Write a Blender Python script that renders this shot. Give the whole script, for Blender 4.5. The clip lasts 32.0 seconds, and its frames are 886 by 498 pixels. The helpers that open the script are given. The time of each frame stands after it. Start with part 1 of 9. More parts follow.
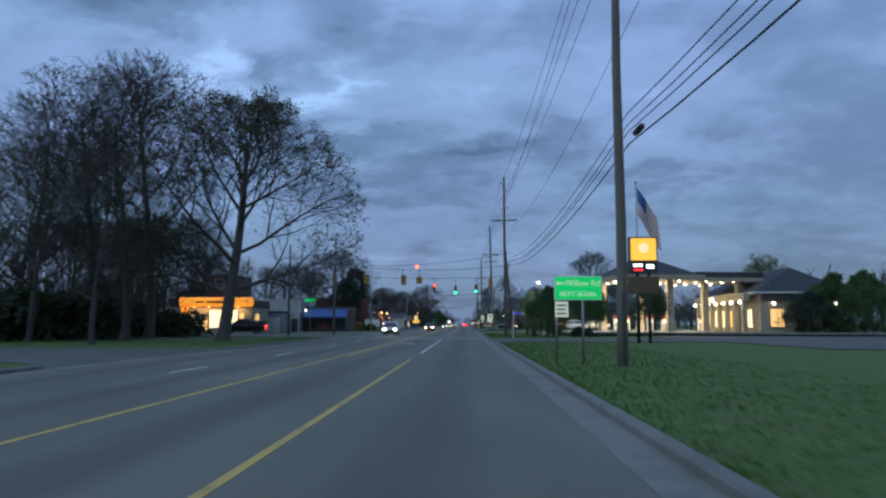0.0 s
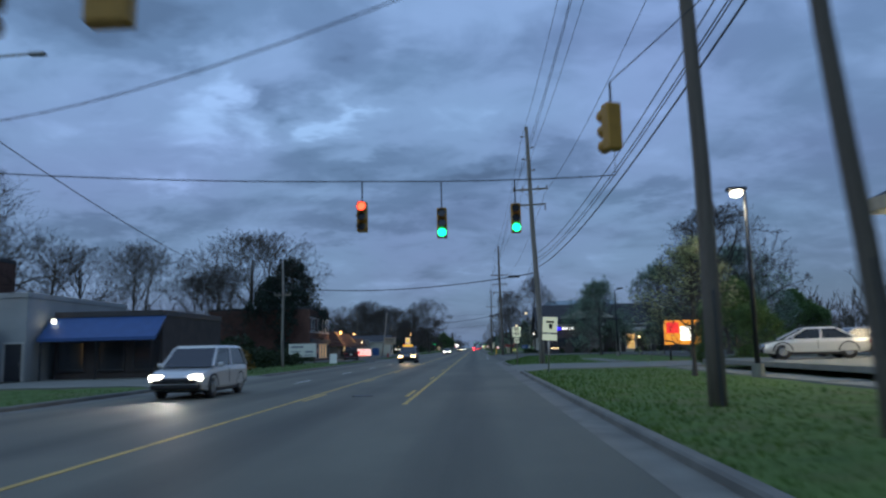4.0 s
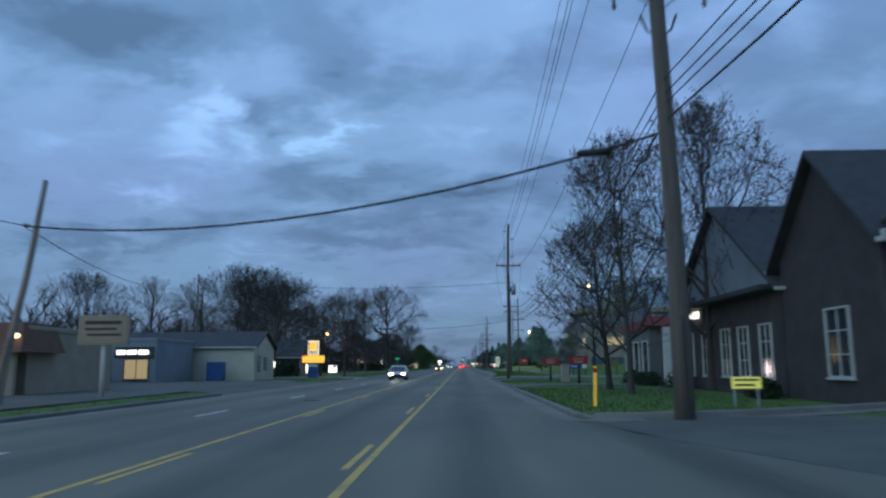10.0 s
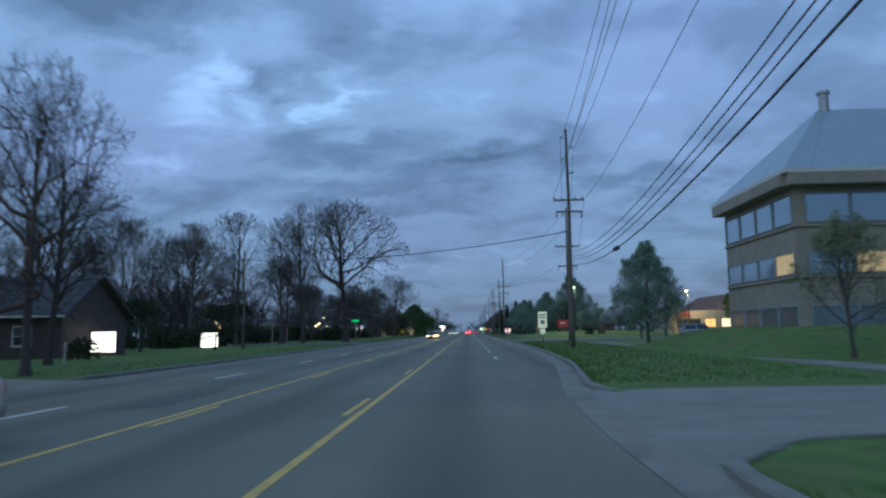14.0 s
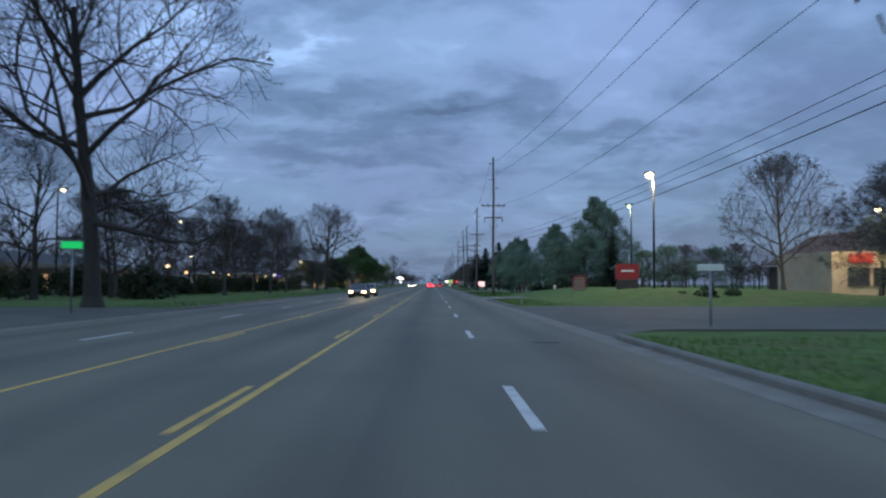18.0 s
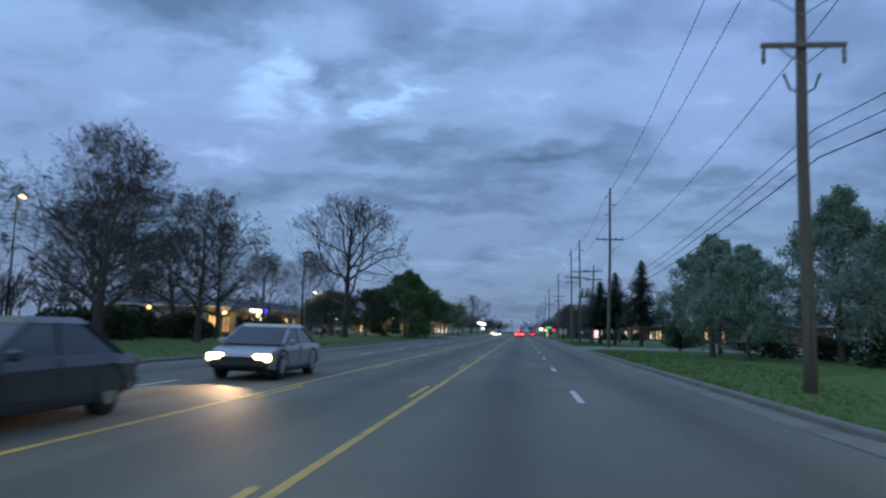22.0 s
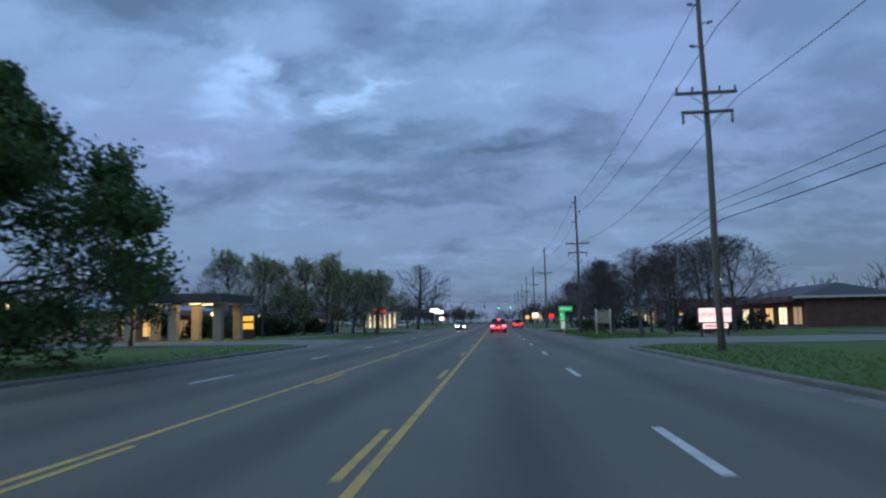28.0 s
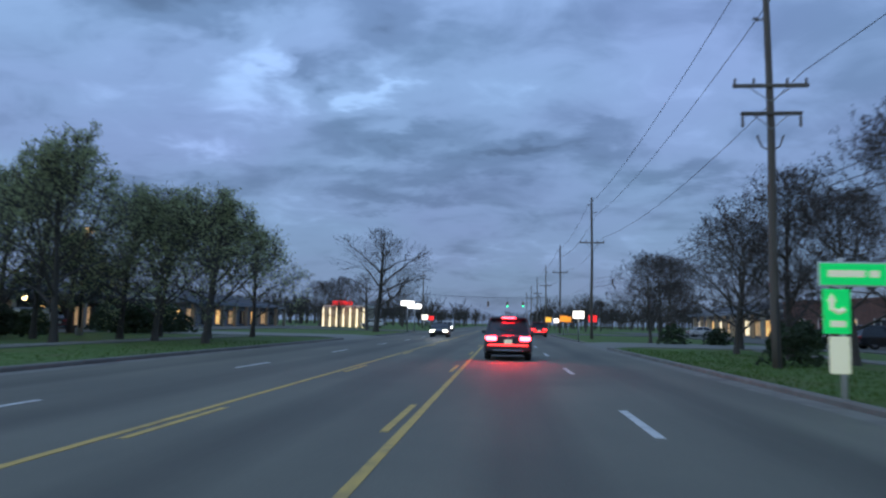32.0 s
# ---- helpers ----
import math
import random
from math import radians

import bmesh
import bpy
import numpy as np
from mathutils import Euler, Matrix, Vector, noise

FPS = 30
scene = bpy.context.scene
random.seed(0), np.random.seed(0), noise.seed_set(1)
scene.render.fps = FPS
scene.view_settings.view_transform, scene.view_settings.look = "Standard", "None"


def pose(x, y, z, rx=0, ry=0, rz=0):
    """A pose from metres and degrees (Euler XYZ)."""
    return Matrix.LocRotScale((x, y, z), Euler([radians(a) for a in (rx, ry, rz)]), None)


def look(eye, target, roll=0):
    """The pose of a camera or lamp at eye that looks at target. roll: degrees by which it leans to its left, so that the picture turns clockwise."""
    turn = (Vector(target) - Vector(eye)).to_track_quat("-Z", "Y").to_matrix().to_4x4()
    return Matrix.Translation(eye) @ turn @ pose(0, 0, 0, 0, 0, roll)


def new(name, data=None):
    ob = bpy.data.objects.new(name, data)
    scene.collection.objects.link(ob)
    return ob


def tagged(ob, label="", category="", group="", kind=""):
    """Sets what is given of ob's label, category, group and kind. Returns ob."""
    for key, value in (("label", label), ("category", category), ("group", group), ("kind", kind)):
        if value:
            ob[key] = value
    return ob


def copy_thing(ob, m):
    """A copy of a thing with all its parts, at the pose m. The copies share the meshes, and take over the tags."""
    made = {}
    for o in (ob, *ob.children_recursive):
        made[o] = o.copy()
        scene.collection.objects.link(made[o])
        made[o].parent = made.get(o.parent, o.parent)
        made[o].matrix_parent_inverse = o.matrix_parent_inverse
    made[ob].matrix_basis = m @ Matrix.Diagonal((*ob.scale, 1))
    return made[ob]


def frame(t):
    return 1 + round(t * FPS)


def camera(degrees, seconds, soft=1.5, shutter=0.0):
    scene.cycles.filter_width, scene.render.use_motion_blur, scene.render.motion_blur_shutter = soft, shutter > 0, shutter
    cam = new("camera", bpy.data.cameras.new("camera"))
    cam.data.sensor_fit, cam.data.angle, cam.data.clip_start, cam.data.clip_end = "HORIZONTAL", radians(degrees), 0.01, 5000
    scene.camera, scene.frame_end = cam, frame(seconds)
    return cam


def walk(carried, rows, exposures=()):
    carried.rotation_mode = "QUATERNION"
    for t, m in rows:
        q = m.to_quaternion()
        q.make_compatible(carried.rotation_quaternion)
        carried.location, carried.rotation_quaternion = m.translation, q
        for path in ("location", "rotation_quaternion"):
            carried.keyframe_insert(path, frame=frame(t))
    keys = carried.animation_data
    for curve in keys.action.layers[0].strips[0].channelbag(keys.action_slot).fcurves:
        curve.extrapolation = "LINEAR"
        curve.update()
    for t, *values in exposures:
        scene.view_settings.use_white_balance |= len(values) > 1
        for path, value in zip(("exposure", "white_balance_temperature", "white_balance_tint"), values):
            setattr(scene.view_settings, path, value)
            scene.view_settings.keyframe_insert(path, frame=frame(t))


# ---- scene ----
cam = camera(61.4, 32.0, soft=2.3, shutter=0.4)
# seconds, eye, yaw to the left, pitch up, lean to the left
PATH = [
    (0, (0.696, 0.000, 1.407), 1.72, 5.74, 0.15),
    (0.5, (0.688, 8.918, 1.407), 1.37, 7.26, 0.05),
    (1, (0.681, 17.821, 1.407), 1.74, 7.24, -0.08),
    (1.5, (0.670, 26.754, 1.407), 2.13, 7.88, -0.53),
    (2, (0.648, 35.760, 1.407), 2.10, 7.57, -0.78),
    (2.5, (0.612, 44.874, 1.407), 2.12, 7.57, -0.80),
    (3, (0.568, 54.066, 1.407), 2.16, 8.04, -1.20),
    (3.5, (0.515, 63.278, 1.407), 2.35, 7.50, -1.77),
    (4, (0.452, 72.453, 1.407), 2.24, 7.60, -1.36),
    (4.5, (0.370, 81.569, 1.407), 2.12, 7.69, -0.95),
    (5, (0.273, 90.658, 1.407), 2.01, 7.79, -0.53),
    (5.5, (0.180, 99.745, 1.407), 1.90, 7.88, -0.12),
    (6, (0.111, 108.850, 1.407), 1.93, 7.84, -0.04),
    (6.5, (0.076, 117.978, 1.407), 1.89, 7.88, -0.24),
    (7, (0.062, 127.118, 1.407), 1.74, 7.62, -0.09),
    (7.5, (0.057, 136.268, 1.407), 1.50, 7.62, -0.01),
    (8, (0.049, 145.429, 1.407), 1.71, 7.15, 0.74),
    (8.5, (0.029, 154.632, 1.407), 1.57, 7.62, 0.29),
    (9, (0.006, 163.868, 1.407), 1.59, 7.48, 0.75),
    (9.5, (-0.009, 173.069, 1.407), 1.52, 7.70, 0.99),
    (10, (-0.003, 182.172, 1.407), 1.33, 8.88, -0.45),
    (10.5, (0.030, 191.141, 1.407), 1.27, 6.17, 2.47),
    (11, (0.082, 200.017, 1.407), 1.57, 7.26, 2.62),
    (11.5, (0.145, 208.847, 1.407), 1.55, 6.97, 1.86),
    (12, (0.212, 217.676, 1.407), 1.67, 6.93, 1.89),
    (12.5, (0.282, 226.542, 1.407), 1.71, 6.48, 1.31),
    (13, (0.357, 235.412, 1.407), 1.80, 6.13, 1.52),
    (13.5, (0.439, 244.225, 1.407), 1.89, 5.39, 1.39),
    (14, (0.528, 252.921, 1.407), 1.86, 6.31, -0.95),
    (14.5, (0.638, 261.467, 1.407), 1.69, 5.37, 0.53),
    (15, (0.765, 269.899, 1.407), 1.20, 5.50, 0.19),
    (15.5, (0.878, 278.267, 1.407), 0.71, 5.63, -0.15),
    (16, (0.949, 286.619, 1.407), 0.22, 5.76, -0.48),
    (16.5, (0.960, 294.968, 1.407), -0.28, 5.89, -0.82),
    (17, (0.930, 303.290, 1.407), 0.01, 5.49, -0.61),
    (17.5, (0.884, 311.569, 1.407), 0.57, 4.31, 0.10),
    (18, (0.846, 319.792, 1.407), -0.79, 2.67, 0.17),
    (18.5, (0.822, 327.936, 1.407), 1.53, 2.77, 1.02),
    (19, (0.798, 336.015, 1.407), 1.81, 2.79, -3.74),
    (19.5, (0.774, 344.070, 1.407), 2.06, -2.81, -1.96),
    (20, (0.749, 352.143, 1.407), 1.27, -0.00, -1.38),
    (20.5, (0.733, 360.248, 1.407), 2.66, 1.76, -1.20),
    (21, (0.722, 368.361, 1.407), 6.36, 7.73, 1.67),
    (21.5, (0.698, 376.470, 1.407), 7.27, 5.24, 0.76),
    (22, (0.642, 384.558, 1.407), 6.16, 6.17, 1.55),
    (22.5, (0.532, 392.637, 1.407), 6.11, 5.40, 1.97),
    (23, (0.383, 400.707, 1.407), 6.82, 5.66, 2.54),
    (23.5, (0.233, 408.749, 1.407), 6.68, 6.00, 1.40),
    (24, (0.121, 416.737, 1.407), 7.42, 4.07, 2.37),
    (24.5, (0.063, 424.680, 1.407), 7.00, 4.77, 0.90),
    (25, (0.036, 432.583, 1.407), 7.15, 5.06, 0.71),
    (25.5, (0.022, 440.430, 1.407), 6.99, 6.24, -0.23),
    (26, (-0.002, 448.202, 1.407), 7.00, 6.20, -0.16),
    (26.5, (-0.043, 455.882, 1.407), 5.75, 4.68, -0.18),
    (27, (-0.090, 463.485, 1.407), 5.17, 4.99, -0.45),
    (27.5, (-0.131, 471.035, 1.407), 4.58, 5.30, -0.73),
    (28, (-0.155, 478.558, 1.407), 3.99, 5.60, -1.00),
    (28.5, (-0.154, 486.080, 1.407), 3.41, 5.91, -1.28),
    (29, (-0.136, 493.581, 1.407), 3.55, 5.46, 0.28),
    (29.5, (-0.114, 501.016, 1.407), 3.75, 5.28, -0.11),
    (30, (-0.101, 508.344, 1.407), 3.96, 4.95, 0.13),
    (30.5, (-0.102, 515.520, 1.407), 4.00, 4.56, 0.76),
    (31, (-0.108, 522.579, 1.407), 4.10, 5.05, 0.96),
    (31.5, (-0.118, 529.590, 1.407), 4.18, 5.94, 0.84),
    (32, (-0.126, 536.626, 1.407), 4.75, 5.64, 1.20),
]


def ride_pose(eye, yaw, pitch, lean):
    return Matrix.Translation(eye) @ pose(0, 0, 0, 90 + pitch, 0, yaw) @ pose(0, 0, 0, 0, 0, lean)


walk(cam, [(t, ride_pose(eye, yaw, pitch, lean)) for t, eye, yaw, pitch, lean in PATH],
     exposures=[(0.0, 0.03, 6500, 10), (1.0, 0.0, 6600, 11), (2.0, -0.1, 6600, 11), (3.2, -0.16, 6550, 10), (5.5, -0.05, 6350, 6), (8.0, 0.0, 6150, 2), (9.5, 0.0, 6150, 2), (12.0, 0.08, 6350, 7), (14.0, 0.04, 6250, 5), (17.0, 0.05, 6500, 10), (20.0, 0.19, 6750, 12), (22.0, 0.15, 6450, 9),
                (23.0, 0.14, 6150, 3), (24.5, 0.12, 6350, 7), (26.0, 0.1, 6450, 9), (29.0, -0.04, 6500, 10), (32.0, 0.07, 6550, 11)])

# ---- sky and light: overcast dusk ----
SKY_STRENGTH = 1.0
# banks of cloud: azimuth and elevation in degrees, half width and height, tilt, lighter or darker
CLOUDS = [(-27, 24, 22, 5.5, 4, -0.75), (-19, 18, 7, 6, 60, 0.55), (-25, 16, 12, 5, 10, 0.30), (-15.5, 18.8, 5, 3.2, -25, -0.45), (-11, 17.6, 6, 1.8, 8, 0.5), (-8.5, 22.5, 10, 4, -5, -0.35),
          (-9, 14.6, 8, 2, -4, -0.35), (-23, 12.2, 12, 3, 6, 0.32), (1.5, 17.5, 10, 3.5, 8, 0.25), (2, 13.0, 17, 1.9, 9, -0.5), (14, 10.8, 12, 1.8, 4, -0.3), (-13, 12, 4, 1.5, 0, 0.3),
          (-27, 8.6, 12, 1.6, 3, -0.35), (-8, 9.2, 14, 1.4, 2, -0.3), (-2, 5.2, 14, 2.2, 2, 0.3), (18, 17, 18, 8, 0, 0.15)]


def build_world():
    w = bpy.data.worlds.new("dusk_sky")
    scene.world = w
    w.use_nodes = True
    nt = w.node_tree
    nt.nodes.clear()
    N, L = nt.nodes.new, nt.links.new

    def math_(op, a, b=None, clamp=False):
        n = N("ShaderNodeMath")
        n.operation, n.use_clamp = op, clamp
        for i, v in enumerate((a, b)):
            if v is None:
                continue
            if isinstance(v, (int, float)):
                n.inputs[i].default_value = v
            else:
                L(v, n.inputs[i])
        return n.outputs[0]

    tc = N("ShaderNodeTexCoord")
    sep = N("ShaderNodeSeparateXYZ")
    L(tc.outputs["Generated"], sep.inputs[0])
    up = math_("MAXIMUM", sep.outputs["Z"], 0.0)
    den = math_("ADD", up, 0.24)
    px, py = math_("DIVIDE", sep.outputs["X"], den), math_("DIVIDE", sep.outputs["Y"], den)
    comb = N("ShaderNodeCombineXYZ")
    L(px, comb.inputs[0]), L(py, comb.inputs[1])

    def cloud(scale, loc, stretch, detail, rough, distort):
        m = N("ShaderNodeMapping")
        m.inputs["Location"].default_value = loc
        m.inputs["Scale"].default_value = stretch
        L(comb.outputs[0], m.inputs[0])
        n = N("ShaderNodeTexNoise")
        n.inputs["Scale"].default_value = scale
        n.inputs["Detail"].default_value = detail
        n.inputs["Roughness"].default_value = rough
        n.inputs["Distortion"].default_value = distort
        L(m.outputs[0], n.inputs["Vector"])
        return n.outputs["Fac"]

    mid = cloud(1.9, (0.4, 2.6, 0.3), (0.85, 1.0, 1), 4.0, 0.55, 0.35)
    fine = cloud(5.0, (1.2, 0.2, 0.6), (0.95, 1.0, 1), 5.0, 0.56, 0.5)
    # azimuth and elevation in degrees, with billowing edges
    az = math_("MULTIPLY", math_("ARCTAN2", sep.outputs["X"], sep.outputs["Y"]), 57.2958)
    el = math_("MULTIPLY", math_("ARCSINE", sep.outputs["Z"]), 57.2958)
    az = math_("ADD", az, math_("MULTIPLY", math_("SUBTRACT", cloud(4.0, (5.0, 3.0, 0.2), (0.8, 1, 1), 4.0, 0.6, 0.2), 0.5), 15.0))
    el = math_("ADD", el, math_("MULTIPLY", math_("SUBTRACT", cloud(4.4, (2.0, 8.0, 0.7), (0.8, 1, 1), 4.0, 0.6, 0.2), 0.5), 8.0))
    place = N("ShaderNodeCombineXYZ")
    L(az, place.inputs[0]), L(el, place.inputs[1])
    s = math_("ADD", math_("MULTIPLY", math_("SUBTRACT", mid, 0.5), 1.0), math_("MULTIPLY", math_("SUBTRACT", fine, 0.5), 0.62))
    s = math_("ADD", s, math_("ADD", math_("MULTIPLY", az, -0.0022), 0.515))
    for a, e_, wa, we, turn, amount in CLOUDS:
        mp, gr = N("ShaderNodeMapping"), N("ShaderNodeTexGradient")
        mp.vector_type, gr.gradient_type = "TEXTURE", "QUADRATIC_SPHERE"
        mp.inputs["Location"].default_value = (a, e_, 0)
        mp.inputs["Rotation"].default_value = (0, 0, radians(turn))
        mp.inputs["Scale"].default_value = (wa, we, 1)
        L(place.outputs[0], mp.inputs[0]), L(mp.outputs[0], gr.inputs[0])
        s = math_("ADD", s, math_("MULTIPLY", gr.outputs["Fac"], amount))
    ramp = N("ShaderNodeValToRGB")
    ramp.color_ramp.interpolation = "EASE"
    e = ramp.color_ramp.elements
    e[0].position, e[0].color = 0.0, (0.089, 0.158, 0.292, 1)
    e[1].position, e[1].color = 1.0, (0.366, 0.590, 0.980, 1)
    for p, c in ((0.30, (0.140, 0.243, 0.438, 1)), (0.62, (0.232, 0.380, 0.656, 1))):
        x = e.new(p)
        x.color = c
    L(s, ramp.inputs[0])
    # some clouds are tinged with violet
    tinge = N("ShaderNodeMix")
    tinge.data_type, tinge.blend_type = "RGBA", "MULTIPLY"
    L(math_("MULTIPLY", math_("SUBTRACT", cloud(1.1, (7.3, 4.1, 0.9), (1, 1, 1), 3.0, 0.5, 0.2), 0.42, True), 4.0, True), tinge.inputs[0])
    L(ramp.outputs[0], tinge.inputs[6])
    tinge.inputs[7].default_value = (1.02, 0.93, 1.0, 1)
    # the cover is thicker towards the horizon
    low = N("ShaderNodeMix")
    low.data_type, low.blend_type = "RGBA", "MULTIPLY"
    low.inputs[0].default_value = 1.0
    L(tinge.outputs[2], low.inputs[6])
    g = math_("ADD", math_("MULTIPLY", math_("MINIMUM", up, 0.42), 1.35), 0.57)
    gc = N("ShaderNodeCombineColor")
    for k in range(3):
        L(g, gc.inputs[k])
    L(gc.outputs[0], low.inputs[7])
    mix = low
    sky = N("ShaderNodeTexSky")
    sky.sky_type = "NISHITA"
    sky.sun_disc = False
    sky.sun_elevation, sky.sun_rotation = radians(18.0), radians(250)
    b1, b2, add = N("ShaderNodeBackground"), N("ShaderNodeBackground"), N("ShaderNodeAddShader")
    L(mix.outputs[2], b1.inputs[0])
    b1.inputs[1].default_value = SKY_STRENGTH
    L(sky.outputs[0], b2.inputs[0])
    b2.inputs[1].default_value = 0.012
    L(b1.outputs[0], add.inputs[0]), L(b2.outputs[0], add.inputs[1])
    out = N("ShaderNodeOutputWorld")
    L(add.outputs[0], out.inputs[0])


build_world()
sun_data = bpy.data.lights.new("sun", "SUN")
sun_data.energy, sun_data.angle, sun_data.color = 0.28, radians(40), (0.78, 1.0, 0.86)
sun = new("sun", sun_data)
sun.matrix_world = look((-60, -40, 70), (0, 60, 0))

# ---- materials ----
def mat(name, base, rough=0.8, metal=0.0, vary=0.25, scale=3.0, fine=40.0, bump=0.15, dark=None, spec=0.5, blotch=0.0, blotch_col=(0.05, 0.05, 0.05), rand=0.0, stretch=(1, 1, 1)):
    m = bpy.data.materials.new(name)
    m.use_nodes = True
    nt = m.node_tree
    N, L = nt.nodes.new, nt.links.new
    p = nt.nodes["Principled BSDF"]
    p.inputs["Roughness"].default_value, p.inputs["Metallic"].default_value = rough, metal
    p.inputs["Specular IOR Level"].default_value = spec
    tc = N("ShaderNodeTexCoord")
    mp = N("ShaderNodeMapping")
    mp.inputs["Scale"].default_value = stretch
    L(tc.outputs["Object"], mp.inputs[0])
    n1, n2 = N("ShaderNodeTexNoise"), N("ShaderNodeTexNoise")
    for n, s, d in ((n1, scale, 5.0), (n2, fine, 4.0)):
        n.inputs["Scale"].default_value, n.inputs["Detail"].default_value = s, d
        L(mp.outputs[0], n.inputs["Vector"])
    lo = dark or tuple(c * (1 - vary) for c in base)
    hi = tuple(min(1, c * (1 + vary)) for c in base)
    ramp = N("ShaderNodeValToRGB")
    ramp.color_ramp.elements[0].color, ramp.color_ramp.elements[1].color = (*lo, 1), (*hi, 1)
    ramp.color_ramp.elements[0].position, ramp.color_ramp.elements[1].position = 0.3, 0.7
    add = N("ShaderNodeMix")
    add.data_type = "FLOAT"
    add.inputs[0].default_value = 0.4
    L(n1.outputs["Fac"], add.inputs[2]), L(n2.outputs["Fac"], add.inputs[3])
    L(add.outputs[0], ramp.inputs[0])
    col = ramp.outputs[0]
    if blotch:
        n3, r3, mx = N("ShaderNodeTexNoise"), N("ShaderNodeValToRGB"), N("ShaderNodeMix")
        n3.inputs["Scale"].default_value, n3.inputs["Detail"].default_value = scale * 0.35, 6.0
        L(tc.outputs["Object"], n3.inputs["Vector"])
        r3.color_ramp.elements[0].position, r3.color_ramp.elements[1].position = 0.50, 0.62
        L(n3.outputs["Fac"], r3.inputs[0])
        mul = N("ShaderNodeMath")
        mul.operation = "MULTIPLY"
        mul.inputs[1].default_value = blotch
        L(r3.outputs[0], mul.inputs[0])
        mx.data_type = "RGBA"
        L(mul.outputs[0], mx.inputs[0]), L(col, mx.inputs[6])
        mx.inputs[7].default_value = (*blotch_col, 1)
        col = mx.outputs[2]
    if rand:
        oi, hs, mr = N("ShaderNodeObjectInfo"), N("ShaderNodeHueSaturation"), N("ShaderNodeMapRange")
        L(oi.outputs["Random"], mr.inputs[0])
        mr.inputs[3].default_value, mr.inputs[4].default_value = 1 - rand, 1 + rand
        L(mr.outputs[0], hs.inputs["Value"]), L(col, hs.inputs["Color"])
        col = hs.outputs[0]
    L(col, p.inputs["Base Color"])
    if bump:
        b = N("ShaderNodeBump")
        b.inputs["Strength"].default_value, b.inputs["Distance"].default_value = bump, 0.02
        L(add.outputs[0], b.inputs["Height"])
        L(b.outputs[0], p.inputs["Normal"])
    return m


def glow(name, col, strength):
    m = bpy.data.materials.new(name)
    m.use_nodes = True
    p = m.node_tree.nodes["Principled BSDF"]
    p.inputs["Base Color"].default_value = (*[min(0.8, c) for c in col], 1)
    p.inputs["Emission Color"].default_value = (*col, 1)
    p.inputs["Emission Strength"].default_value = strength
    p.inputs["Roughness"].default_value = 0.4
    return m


def glass(name, tint=(0.8, 0.85, 0.85), rough=0.03):
    m = bpy.data.materials.new(name)
    m.use_nodes = True
    p = m.node_tree.nodes["Principled BSDF"]
    p.inputs["Base Color"].default_value = (*tint, 1)
    p.inputs["Roughness"].default_value = rough
    p.inputs["Transmission Weight"].default_value = 1.0
    p.inputs["IOR"].default_value = 1.45
    return m


ASPHALT = mat("asphalt", (0.147, 0.140, 0.100), 0.74, 0, 0.34, 0.45, 60, 0.4, blotch=0.6, blotch_col=(0.118, 0.114, 0.083), stretch=(1, 0.18, 1))
GUTTER = mat("gutter_concrete", (0.215, 0.205, 0.17), 0.88, 0, 0.25, 1.6, 40, 0.3, blotch=0.6, blotch_col=(0.14, 0.13, 0.11))


def lane_wear(m, middle, width, amount):
    """Darker oil-stained bands along the lane middles, broken up by noise."""
    nt = m.node_tree
    N, L = nt.nodes.new, nt.links.new
    p = nt.nodes["Principled BSDF"]
    col = p.inputs["Base Color"].links[0].from_socket
    tc, sp, mp, nz = N("ShaderNodeTexCoord"), N("ShaderNodeSeparateXYZ"), N("ShaderNodeMapping"), N("ShaderNodeTexNoise")
    L(tc.outputs["Object"], sp.inputs[0]), L(tc.outputs["Object"], mp.inputs[0])
    mp.inputs["Scale"].default_value = (1.6, 0.05, 1)
    nz.inputs["Scale"].default_value, nz.inputs["Detail"].default_value = 1.0, 5.0
    L(mp.outputs[0], nz.inputs["Vector"])
    ops = []
    src = sp.outputs["X"]
    for op, v in (("SUBTRACT", middle), ("MULTIPLY", 6.28318 / width), ("COSINE", None), ("SUBTRACT", 0.15), ("MULTIPLY", 1.1)):
        n = N("ShaderNodeMath")
        n.operation = op
        n.use_clamp = op == "MULTIPLY" and v == 1.1
        L(src, n.inputs[0])
        if v is not None:
            n.inputs[1].default_value = v
        src = n.outputs[0]
    a, b = N("ShaderNodeMath"), N("ShaderNodeMath")
    a.operation = b.operation = "MULTIPLY"
    L(src, a.inputs[0]), L(nz.outputs["Fac"], a.inputs[1])
    L(a.outputs[0], b.inputs[0])
    b.inputs[1].default_value = amount
    mx = N("ShaderNodeMix")
    mx.data_type, mx.blend_type = "RGBA", "MULTIPLY"
    L(b.outputs[0], mx.inputs[0]), L(col, mx.inputs[6])
    mx.inputs[7].default_value = (0.35, 0.34, 0.34, 1)
    L(mx.outputs[2], p.inputs["Base Color"])


